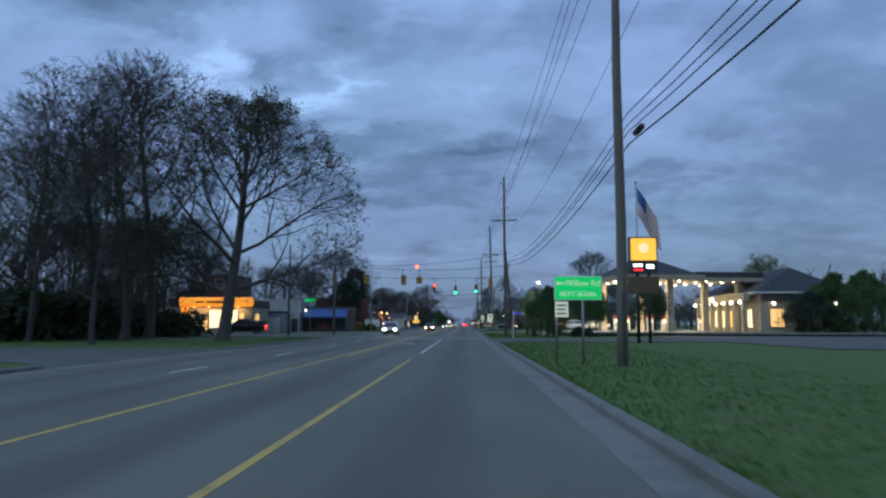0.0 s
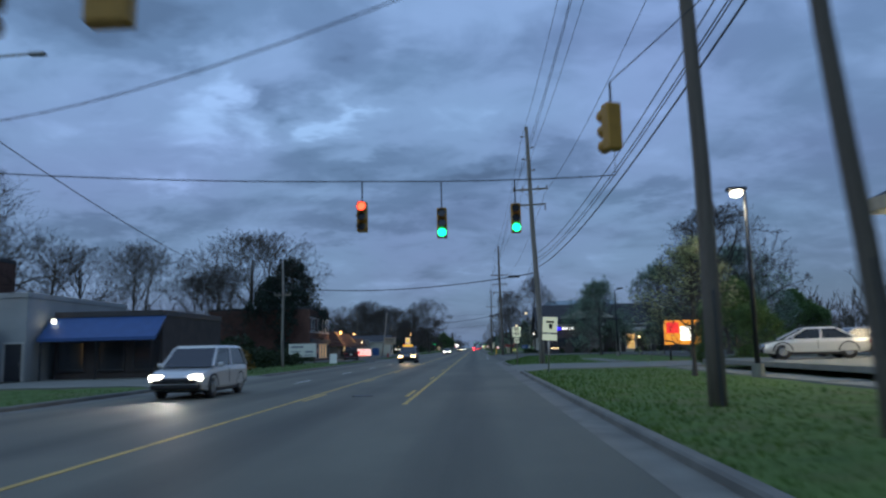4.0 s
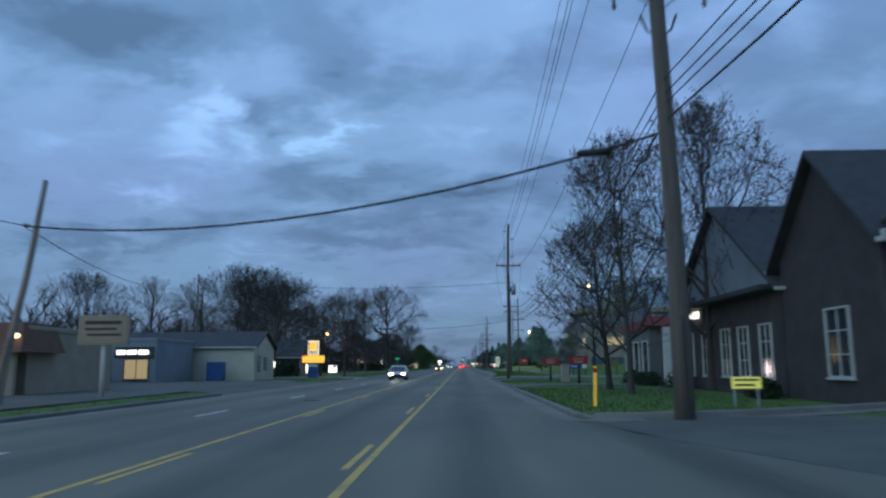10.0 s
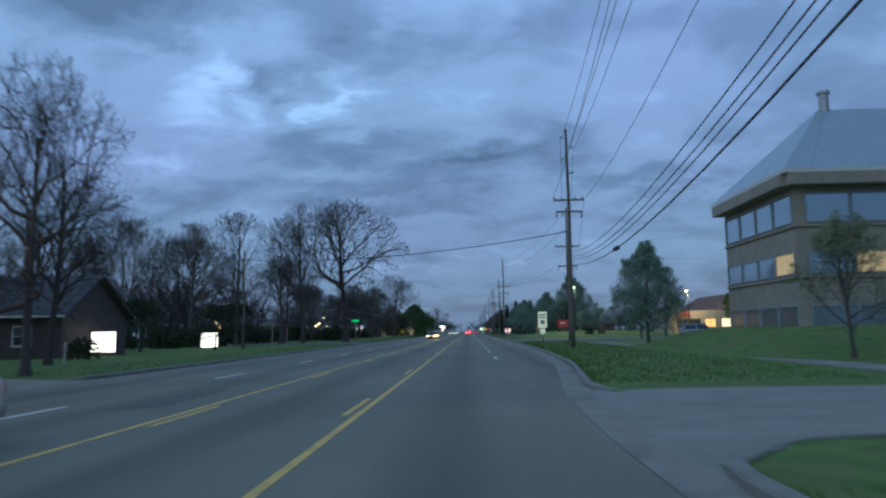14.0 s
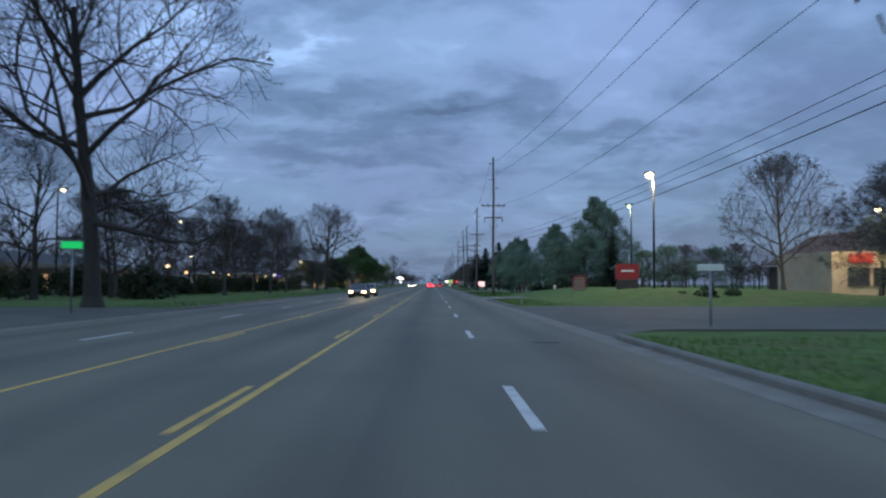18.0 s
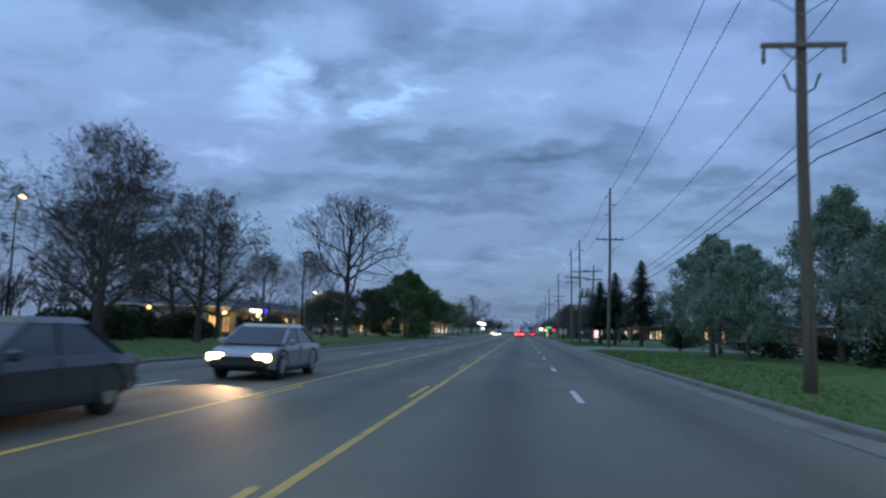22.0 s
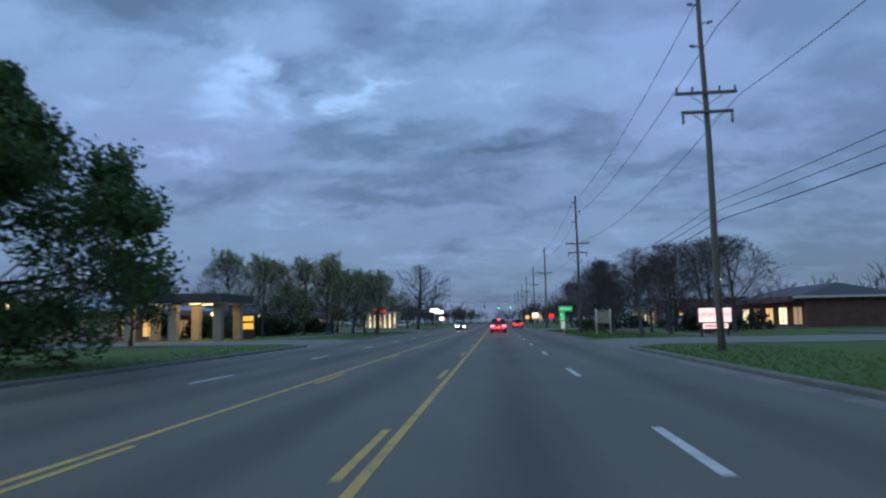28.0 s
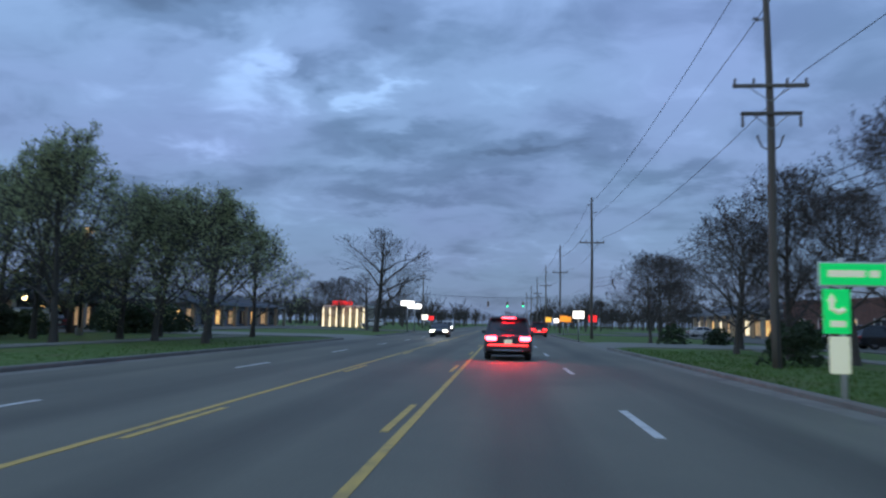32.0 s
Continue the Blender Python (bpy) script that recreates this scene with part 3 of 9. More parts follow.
for y, ln in ((168.0, 10.3), (178.7, 8.4)):
    part("lane_dash", Mesh().box((0, ln / 2, 0.0025), (0.14, ln, 0.005)), WHITE_PAINT, road, at=pose(2.15, y, 0))
# dark repairs and a manhole lid
for x, y, w, l in ((-6.1, 270, 1.0, 5), (-9.6, 446, 0.9, 6)):
    pm = Mesh().prism([(-w / 2, -l / 2), (w / 2, -l / 2 + 0.3), (w / 2 - 0.1, l / 2), (-w / 2 + 0.15, l / 2 - 0.2)], 0, 0.004)
    part("patch", pm, LOT, road, at=pose(x, y, 0))
lid = Mesh().cyl((0, 0, 0), (0, 0, 0.012), 0.34, 0.34, 20)
for x, y in ((-3.1, 96), (3.6, 338), (-6.3, 214)):
    part("manhole_lid", lid, DARK_METAL, road, at=pose(x, y, 0))


def runs(opens, lo, hi, step):
    """The pieces of a kerb line between its openings."""
    out, y = [], lo
    for a, b, *_ in sorted(opens):
        out.append((y, a))
        y = b
    out.append((y, hi))
    return [(a, b) for a, b in out if b - a > 1]


def kerb_run(xf, side, a, b):
    """A concrete kerb with its gutter pan; its ends round into the opening."""
    k, g = Mesh(), Mesh()
    n = max(2, int((b - a) / 3))
    prof = [(0.0, -0.15), (0.0, 0.10), (0.03, 0.135), (0.17, 0.14), (0.17, -0.15)]
    rings, pts = [], []
    r = 2.4
    for i in range(7):
        an = i / 6 * 1.5708
        pts.append((r * (1 - math.sin(an)), a - r + r * (1 - math.cos(an)) - 0.0))
    pts = [(side * dx, y) for dx, y in pts]
    line = [(xf(y) + dx, y) for dx, y in pts] + [(xf(a + (b - a) * i / n), a + (b - a) * i / n) for i in range(1, n)]
    line += [(xf(y) + dx, y) for dx, y in [(side * r * (1 - math.cos(i / 6 * 1.5708)), b + r * math.sin(i / 6 * 1.5708)) for i in range(7)]]
    for i, (x, y) in enumerate(line):
        x0, y0 = line[max(i - 1, 0)]
        x1, y1 = line[min(i + 1, len(line) - 1)]
        d = math.hypot(x1 - x0, y1 - y0) or 1
        nx, ny = (y1 - y0) / d * side, -(x1 - x0) / d * side
        drop = 1.0 if 4 < i < len(line) - 5 else 0.55
        rings.append([(x + nx * u, y + ny * u, v * drop if v > 0 else v) for u, v in prof])
    k.loft(rings)
    for (xa, ya), (xb, yb) in zip(line, line[1:]):
        if abs(yb - ya) > 0.5:
            q = [(xa - side * 0.55, ya, 0.004), (xa, ya, 0.008), (xb, yb, 0.008), (xb - side * 0.55, yb, 0.004)]
            g.quad(*(q if side < 0 else q))
    ob = solid("kerb", k, KERB, "worn pale concrete kerb along the road edge", "kerb", "structure", "kerbs")
    part("gutter", g, GUTTER, ob)
    return ob


for a, b in runs(OPEN_RIGHT, Y0, Y1, 3):
    kerb_run(right_kerb, 1, a + 2.4, b - 2.4)
for a, b in runs(OPEN_LEFT, Y0, Y1, 3):
    kerb_run(lambda y: LEFT_KERB, -1, a + 2.4, b - 2.4)


# kerb along the far side of the office drive
far_side = [(3.4, 201.6), (4.2, 200.9), (5.4, 200.7), (7.0, 201.2), (9.5, 202.6), (12.7, 204.6), (15.0, 206.0)]
prof_ = [(-0.75, 0.02), (-0.2, 0.03), (-0.14, 0.15), (0.0, 0.17), (0.18, 0.17), (0.18, -0.1), (-0.75, -0.1)]
rings_ = []
for i, (x, y) in enumerate(far_side):
    x0, y0 = far_side[max(i - 1, 0)]
    x1, y1 = far_side[min(i + 1, len(far_side) - 1)]
    d = math.hypot(x1 - x0, y1 - y0)
    rings_.append([(x - (y1 - y0) / d * u, y + (x1 - x0) / d * u, v + 0.10 * min(1.0, max(0.0, (x - 3.0) / 1.8))) for u, v in prof_])
solid("kerb", Mesh().loft(rings_), KERB, "pale worn concrete kerb along the office drive", "kerb", "structure", "kerbs")


def hilly(x, y):
    return 0.035 * noise.noise((x * 0.3, y * 0.3, 1.0)) + 0.02 * noise.noise((x * 1.1, y * 1.1, 4.0))


def flare(o):
    """How far an opening widens at distance o from the road's edge, along the kerb's curve."""
    return 2.4 - 2.4 * math.sqrt(max(0.0, 1 - (1 - min(max(o, 0.0), 2.4) / 2.4) ** 2))


def verge(name, xf, side, wide, opens):
    """Uneven grass beside the road, from the kerb's back outwards."""
    m = Mesh()
    outs = [0.16, 0.7, 1.4, 2.4, 3.6, 5, 7, 10, 14, 20, 30, wide]
    rows = [Y0 + 1.25 * i for i in range(int((Y1 - Y0) / 1.25) + 1)]
    for y in rows:
        for o in outs:
            x = xf(y) + side * o
            z = 0.06 + min(o, 1.5) * 0.02 + hilly(x, y)
            if any(a - flare(o) - 0.2 < y < b + flare(o) + 0.2 and o < d for a, b, d, _ in opens):
                z = min(z, min(1.0, o / 1.8) * 0.14 - 0.03)
            m.v.append((x, y, z))
    n = len(outs)
    for i in range(len(rows) - 1):
        for k in range(n - 1):
            q = (i * n + k, i * n + k + 1, (i + 1) * n + k + 1, (i + 1) * n + k)
            m.f.append(q if side > 0 else tuple(reversed(q)))
    return solid(name, m, GRASS, "uneven mown grass verge with worn patches", "grass", "structure", smooth=True)


verge("grass_right", right_kerb, 1, 60, OPEN_RIGHT)
verge("grass_left", lambda y: LEFT_KERB, -1, 60, OPEN_LEFT)


def apron(xf, side, a, b, depth, surface):
    """A driveway or side street, flared where it meets the road."""
    m = Mesh()
    r = 4.0
    edge = [(o, a - flare(o) - 0.06) for o in (-0.06, 0.0, 0.03, 0.09, 0.2, 0.4, 0.7, 1.1, 1.6, 2.4, r)]
    far = [(o, a + b - y) for o, y in edge]
    cols = []
    for (o, y0), (_, y1) in zip(edge, far):
        cols.append((o, y0, y1))
    cols += [(r + (depth - r) * k / 3, edge[-1][1], far[-1][1]) for k in range(1, 4)]
    for o, y0, y1 in cols:
        z = 0.004 + min(1.0, max(0.0, o) / 1.8) * 0.14
        for k in range(5):
            y = y0 + (y1 - y0) * k / 4
            m.v.append((xf(y) + side * o, y, z))
    for i in range(len(cols) - 1):
        for k in range(4):
            q = (i * 5 + k, (i + 1) * 5 + k, (i + 1) * 5 + k + 1, i * 5 + k + 1)
            m.f.append(q if side > 0 else tuple(reversed(q)))
    n = len(m.v)
    for e in (0, 4):
        for i in range(len(cols)):
            x, y, z = m.v[i * 5 + e]
            m.v.append((x, y, z - 0.2))
        for i in range(len(cols) - 1):
            q = n + (0 if e == 0 else len(cols)) + i
            m.f.append((i * 5 + e, (i + 1) * 5 + e, q + 1, q))
    words = {"LOT": "patched dark asphalt driveway meeting the road", "CONCRETE": "pale concrete driveway crossing the grass verge"}
    drive = solid("driveway", m, SURF[surface], words[surface], "driveway", "structure", "driveways")
    if b - a < 25 and not 180 < a < 182:
        g = Mesh()
        n = max(2, int((b - a + 5) / 3))
        ys_ = [a - 2.5 + (b - a + 5) * i / n for i in range(n + 1)]
        for ya, yb in zip(ys_, ys_[1:]):
            g.quad((xf(ya) - side * 0.55, ya, 0.009), (xf(ya) + side * 0.05, ya, 0.016), (xf(yb) + side * 0.05, yb, 0.016), (xf(yb) - side * 0.55, yb, 0.009))
        part("gutter_pan", g, GUTTER, drive, "pale concrete gutter pan")
    return drive


for a, b, depth, s in OPEN_RIGHT:
    apron(right_kerb, 1, a, b, depth, s)
for a, b, depth, s in OPEN_LEFT:
    apron(lambda y: LEFT_KERB, -1, a, b, depth, s)


def slab(name, x0, x1, y0, y1, z, material, label, category):
    m = Mesh()
    nx, ny = max(1, int(abs(x1 - x0) / 8)), max(1, int((y1 - y0) / 8))
    xs, yy = [x0 + (x1 - x0) * i / nx for i in range(nx + 1)], [y0 + (y1 - y0) * j / ny for j in range(ny + 1)]
    for i in range(nx):
        for j in range(ny):
            m.quad((xs[i], yy[j], z), (xs[i + 1], yy[j], z), (xs[i + 1], yy[j + 1], z), (xs[i], yy[j + 1], z))
    for p, q in (((x0, y0), (x1, y0)), ((x1, y0), (x1, y1)), ((x1, y1), (x0, y1)), ((x0, y1), (x0, y0))):
        m.quad((*p, z - 0.2), (*q, z - 0.2), (*q, z), (*p, z))
    return solid(name, m, material, label, category, "structure")


# low grass bank between the side street and the poplars
def bank_height(x, y):
    def ease(u):
        u = max(0.0, min(1.0, u))
        return u * u * (3 - 2 * u)
    return 1.05 * ease((x - 8.0) / 9) * ease((y - 362.5) / 12) * (1 - 0.5 * ease((x - 24) / 12))


def rise_height(x, y):
    def ease(u):
        u = max(0.0, min(1.0, u))
        return u * u * (3 - 2 * u)
    return 1.35 * ease((x - 10.5) / 7) * ease((y - 278) / 11) * (1 - ease((y - 303) / 12))


rise = Mesh()
for i in range(25):
    for j in range(31):
        x, y = 9.0 + 0.9 * i, 275.0 + 1.4 * j
        rise.v.append((x, y, 0.04 + rise_height(x, y) + hilly(x, y)))
for i in range(24):
    for j in range(30):
        q = i * 31 + j
        rise.f.append((q, q + 31, q + 32, q + 1))
solid("grass_rise", rise, GRASS, "gentle mown grass rise before the office block", "grass", "structure", smooth=True)

bm_ = Mesh()
nx_, ny_ = 36, 30
for i in range(nx_ + 1):
    for j in range(ny_ + 1):
        x, y = 7.5 + 1.25 * i, 362.5 + 1.6 * j
        bm_.v.append((x, y, 0.05 + bank_height(x, y) * (1 - 0.25 * max(0, (j - 24) / 6)) + 1.2 * hilly(x, y)))
for i in range(nx_):
    for j in range(ny_):
        q = i * (ny_ + 1) + j
        bm_.f.append((q, q + ny_ + 1, q + ny_ + 2, q + 1))
solid("grass_bank", bm_, GRASS, "low mown grass bank rising from the kerb", "grass", "structure", smooth=True)

PARK = "wide asphalt parking lot with faded patches"
slab("parking_lot", 20, 60, 40, 84, 0.16, LOT, PARK, "parking lot")
slab("forecourt", 12.5, 60, 84, 113, 0.55, CONCRETE, "pale raised concrete forecourt of the petrol station", "forecourt")
slab("parking_lot", 20.5, 60, 136, 202, 0.16, LOT, PARK, "parking lot")
slab("parking_lot", 20, 60, 226, 262, 0.16, LOT, PARK, "parking lot")
slab("parking_lot", 26, 60, 330, 361, 0.16, LOT, PARK, "parking lot")
slab("parking_lot", 26, 70, 455, 540, 0.16, LOT, PARK, "parking lot")
slab("parking_lot", 22, 70, 560, 700, 0.16, LOT, PARK, "parking lot")
slab("parking_lot", -60, -25, 60, 125, 0.16, LOT, PARK, "parking lot")
slab("parking_lot", -60, -14.5, 160, 252, 0.155, LOT, PARK, "parking lot")
slab("parking_lot", -70, -32, 400, 560, 0.16, LOT, PARK, "parking lot")
slab("parking_lot", -70, -32, 575, 700, 0.16, LOT, PARK, "parking lot")
# pavements of separate concrete slabs
SLAB = Mesh().box((0, 0, 0.0), (1.5, 1.50, 0.10), 0, 0.012).data("slab", CONCRETE)


def footpath(x, a, b, opens):
    path = thing("pavement", pose(x, a, 0.10), "narrow pale concrete footpath of square slabs", "footpath", kind="structure")
    n = 0
    y = a
    while y < b:
        if not any(p - 2 < y < q + 2 for p, q, *_ in opens):
            part("slab", SLAB, None, path, at=pose(0.02 * math.sin(y), y - a, 0.012 * math.sin(y * 1.7), 0.4 * math.sin(y * 3.1), 0.4 * math.cos(y * 2.3), 0))
        y += 1.53
        n += 1
    return path


footpath(11.6, 92, 147, OPEN_RIGHT)
footpath(12.8, 272, 330, OPEN_RIGHT)
footpath(15.5, 530, 590, OPEN_RIGHT)
footpath(-19.8, 540, 596, OPEN_LEFT)

# ---- utility poles and overhead lines ----
INSUL = Mesh().tube([(0, 0, 0), (0, 0, 0.06), (0, 0, 0.1), (0, 0, 0.16), (0, 0, 0.22)], [0.025, 0.06, 0.035, 0.06, 0.02], 8).data("insulator", CERAMIC, True)
HANGER = Mesh().tube([(0, 0, 0), (0, 0, -0.12), (0, 0, -0.2), (0, 0, -0.36), (0, 0, -0.44)], [0.02, 0.065, 0.04, 0.065, 0.02], 8).data("insulator", CERAMIC, True)


def utility_pole(x, y, h, arms=(), pegs=(), r=0.17, lean=(0.0, 0.0), trafo=None, brackets=(), pale=False, label="tall weathered wooden utility pole with crossarms and wires"):
    """A tapered pole; arms: (height, length, hanging insulators); pegs: heights of the side insulators; lean in degrees along x and y."""
    p = thing("utility_pole", pose(x, y, 0, -lean[1], lean[0], 0), label, "utility pole", "utility poles along the road")
    wood = POLE_PALE if pale else POLE_WOOD
    n = 7
    part("pole", Mesh().tube([(0.03 * math.sin(i * 1.3 + x), 0.03 * math.cos(i + y), -0.4 + (h + 0.4) * i / n) for i in range(n + 1)], [r * (1 - 0.42 * i / n) for i in range(n + 1)], 12), wood, p, smooth=True)
    for z, ln, hang in arms:
        arm = part("crossarm", Mesh().box((0, -0.16, z), (ln, 0.10, 0.13), 0, 0.012), wood, p)
        spots = (-0.47, -0.22, 0.22, 0.47) if not hang else (-0.47, 0.47)
        for s in spots:
            part("insulator", HANGER if hang else INSUL, None, arm, at=pose(s * ln, -0.16, z - 0.06 if hang else z + 0.06))
        for s in (-1, 1):
            part("brace", Mesh().tube([(s * ln * 0.28, -0.12, z - 0.05), (0, -0.14, z - 0.55)], 0.018, 5), METAL, p)
    for i, z in enumerate(pegs):
        s = 1 if i % 2 else -1
        part("side_insulator", Mesh().tube([(0, 0, z), (s * 0.28, 0, z + 0.04)], 0.03, 6).tube([(s * 0.28, 0, z), (s * 0.34, 0, z + 0.05), (s * 0.5, 0, z + 0.08)], [0.05, 0.07, 0.04], 8), CERAMIC, p)
    for z, s in brackets:
        part("bracket", Mesh().tube([(0, 0, z - 0.25), (s * 0.3, 0, z - 0.1), (s * 0.45, 0, z + 0.3)], [0.03, 0.03, 0.04], 6), CERAMIC, p)
    if trafo:
        z, s = trafo
        t = part("transformer", Mesh().tube([(s * 0.52, -0.1, z - 0.55), (s * 0.52, -0.1, z - 0.5), (s * 0.52, -0.1, z + 0.4), (s * 0.52, -0.1, z + 0.46)], [0.18, 0.22, 0.22, 0.16], 16).box((s * 0.2, -0.1, z), (0.3, 0.08, 0.5), 0, 0.01), METAL, p, "grey cylindrical transformer", True)
        for d in (-0.12, 0.12):
            part("bushing", INSUL, None, t, at=pose(s * 0.52 + d, -0.1, z + 0.44))
    part("ground_wire_guard", Mesh().box((0, -r - 0.005, 1.3), (0.05, 0.03, 2.4), 0, 0.005), DARK_TRIM, p)
    return p


A2 = ((11.0, 2.7, False), (9.9, 2.2, True))
utility_pole(5.75, 24.3, 17.5, ((13.0, 2.7, False),), (16.5, 15.8), 0.19)
utility_pole(5.5, 88.5, 19.0, ((13.7, 2.9, False),), (18.2, 17.3, 16.2, 15.2), 0.20, lean=(-0.6, 0))
utility_pole(6.0, 82.8, 10.3, (), (), 0.17, lean=(-5.4, -2.5), label="leaning wooden guy pole beside the junction")
utility_pole(5.5, 129.2, 18.4, ((13.4, 2.7, False), (12.2, 2.2, True)), (17.6, 16.7, 15.8, 14.9), 0.23, lean=(-1.8, 0), pale=True)
utility_pole(5.2, 200.0, 18.6, ((13.6, 2.9, False), (12.1, 2.4, True), (10.7, 2.4, True)), (17.8, 16.8, 15.6, 14.8), 0.25, lean=(-0.8, 0), brackets=((9.8, 1), (9.8, -1)))
utility_pole(4.65, 257.0, 15.6, ((11.3, 2.4, False),), (14.8, 14.0, 13.1, 12.2), 0.19, lean=(0.9, 0), trafo=(8.9, 1))
utility_pole(8.4, 310.0, 16.9, ((11.3, 2.3, False), (10.4, 2.0, True)), (16.2, 15.4, 14.5, 13.4), 0.17)
utility_pole(11.8, 337.0, 15.2, ((10.7, 2.7, False), (8.5, 2.2, True)), (14.3, 13.4, 12.4, 11.8), 0.16, brackets=((7.5, 1), (7.5, -1)))
utility_pole(7.7, 404.0, 15.8, ((10.25, 2.7, False), (8.9, 2.1, True)), (15.0, 14.2, 13.2, 12.2), 0.17, brackets=((7.9, 1), (7.9, -1)))
utility_pole(9.0, 458.4, 15.7, ((10.6, 2.6, False),), (14.8, 14.0, 13.0), 0.17, lean=(0.4, 0), brackets=((9.6, 1),))
utility_pole(9.0, 494.3, 15.0, ((10.3, 2.5, False), (9.4, 2.4, True)), (14.2, 13.4, 12.4), 0.16, lean=(-0.6, 0))
utility_pole(8.8, 509.3, 15.2, ((10.6, 2.5, False), (9.8, 2.1, True)), (14.4, 13.6, 12.6), 0.16, lean=(-0.8, 0))
utility_pole(9.2, 563.2, 15.4, ((9.95, 2.6, False), (8.95, 2.1, True)), (14.6, 13.6, 12.4), 0.17, lean=(-0.4, 0), brackets=((7.9, 1), (7.9, -1)))
utility_pole(8.8, 614.0, 14.6, ((9.9, 2.5, False),), (13.8, 13.0), 0.17)
for i, y in enumerate((660, 702, 745, 790, 840)):
    utility_pole(9.0, y, 14.5, ((10.0, 2.5, False),), (13.6, 12.8), 0.17)
# two-pole transformer platform
utility_pole(10.6, 491.5, 11.0, ((10.2, 2.4, False), (9.0, 2.4, False)), (), 0.17, label="wooden utility pole beside a transformer platform")
plat = thing("transformer_platform", pose(9.8, 493.0, 6.6), "raised platform with grey transformers slung between two poles", "transformer")
part("deck", Mesh().box((0, 0, 0), (2.6, 1.4, 0.16), 0, 0.02), POLE_WOOD, plat)
for i, (dx, dy) in enumerate(((-0.75, 0.2), (0.0, -0.1), (0.72, 0.2))):
    part("transformer", Mesh().tube([(dx, dy, 0.08), (dx, dy, 0.14), (dx, dy, 1.25), (dx, dy, 1.32)], [0.26, 0.31, 0.31, 0.22], 14), METAL, plat, "grey cylindrical transformer", True)
# poles on the other side
utility_pole(-16.2, 96.0, 13.2, (), (12.2, 9.2), 0.17, lean=(0.6, 0), label="wooden utility pole carrying a signal span wire")
utility_pole(-18.4, 80.5, 9.9, (), (9.3,), 0.15, label="wooden pole holding the signal span wire")
utility_pole(-17.0, 140.2, 9.8, ((6.6, 1.5, False),), (), 0.14, pale=True, label="short pale wooden utility pole")
utility_pole(-16.4, 208.6, 8.4, (), (6.6,), 0.15, lean=(7.0, 2.0), pale=True, label="leaning pale wooden utility pole")
utility_pole(-34.0, 118.0, 12.0, ((10.2, 2.0, False),), (), 0.15)
utility_pole(-24.0, 190.5, 9.6, (), (8.8,), 0.13)
utility_pole(-21.0, 324.0, 9.4, (), (8.6,), 0.14)
utility_pole(-30.0, 266.5, 12.0, (), (11.4,), 0.14)
utility_pole(-17.9, 700.0, 12.6, ((11.6, 1.6, False),), (), 0.16)


def wire(pts, r, sag, group="overhead wires", label="thin black overhead wire sagging between the poles"):
    m = Mesh()
    line = []
    for (a, b) in zip(pts, pts[1:]):
        a, b = Vector(a), Vector(b)
        d = (b - a).length
        n = 12
        for i in range(n + (b == Vector(pts[-1]))):
            u = i / n
            p = a.lerp(b, u)
            p.z -= 4 * u * (1 - u) * sag * d / 45.0
            line.append(p)
    m.tube(line, r, 4)
    return solid("overhead_wire", m, CABLE, label, "wire", group=group)


MAIN = [(5.45, -40), (5.75, 24.3), (5.3, 88.5), (5.0, 129.2), (4.75, 200.0), (4.85, 257.0), (8.4, 310.0), (11.8, 337.0), (7.7, 404.0), (9.1, 458.4), (8.8, 509.3), (9.1, 563.2), (8.8, 614.0), (9.0, 660), (9.0, 702), (9.0, 745), (9.0, 790), (9.0, 840)]
TOPS = [17.5, 17.5, 19.0, 18.4, 18.6, 15.6, 16.9, 15.2, 15.8, 15.7, 15.2, 15.4, 14.6, 14.5, 14.5, 14.5, 14.5, 14.5]
SPLIT = 7
for drop, dx in ((0.9, -0.45), (1.8, 0.45), (2.8, -0.45)):
    wire([(x + dx, y, h - drop) for (x, y), h in zip(MAIN[:SPLIT], TOPS)], 0.015, 0.75)
for drop, dx in ((0.9, -0.45), (1.8, 0.45)):
    wire([(x + dx, y, h - drop) for (x, y), h in zip(MAIN[SPLIT - 1:], TOPS[SPLIT - 1:])], 0.015, 0.75)
for dx in (-1.25, 1.25):
    wire([(x + dx, y, (13.2 if y < 210 else 11.4)) for x, y in MAIN[:SPLIT]], 0.013, 0.8)
wire([(x + 1.2, y, 11.4 if y < 330 else 10.5) for x, y in MAIN[SPLIT - 1:]], 0.014, 0.8)
CABLE_LABEL = "thick black service cable sagging between the poles"
for z, zg, zb, dx, r in ((8.35, 8.85, 6.75, 0.30, 0.016), (8.0, 8.45, 6.4, 0.33, 0.016), (7.75, 8.35, 0, 0.33, 0.016), (7.35, 8.0, 6.0, 0.36, 0.024)):
    # first stretch: by way of the leaning pole beside the junction
    wire([(MAIN[0][0] + dx, -40, z), (MAIN[1][0] + dx, 24.3, z), (5.55 + 0.5 * dx, 82.8, zg), (5.0 + dx, 129.2, z)], r, 0.85, label=CABLE_LABEL)
    wire([(x + dx, y, z - 1.52 if y == 257.0 else z if y < 300 else z - 1.0) for x, y in MAIN[3:SPLIT]], r, 1.0, label=CABLE_LABEL)
    if zb:
        wire([(x + dx, y, z - 1.0 if y < 312 else zb if y < 450 else zb - 0.6) for x, y in MAIN[SPLIT - 1:]], r * 0.8, 0.45, label=CABLE_LABEL)
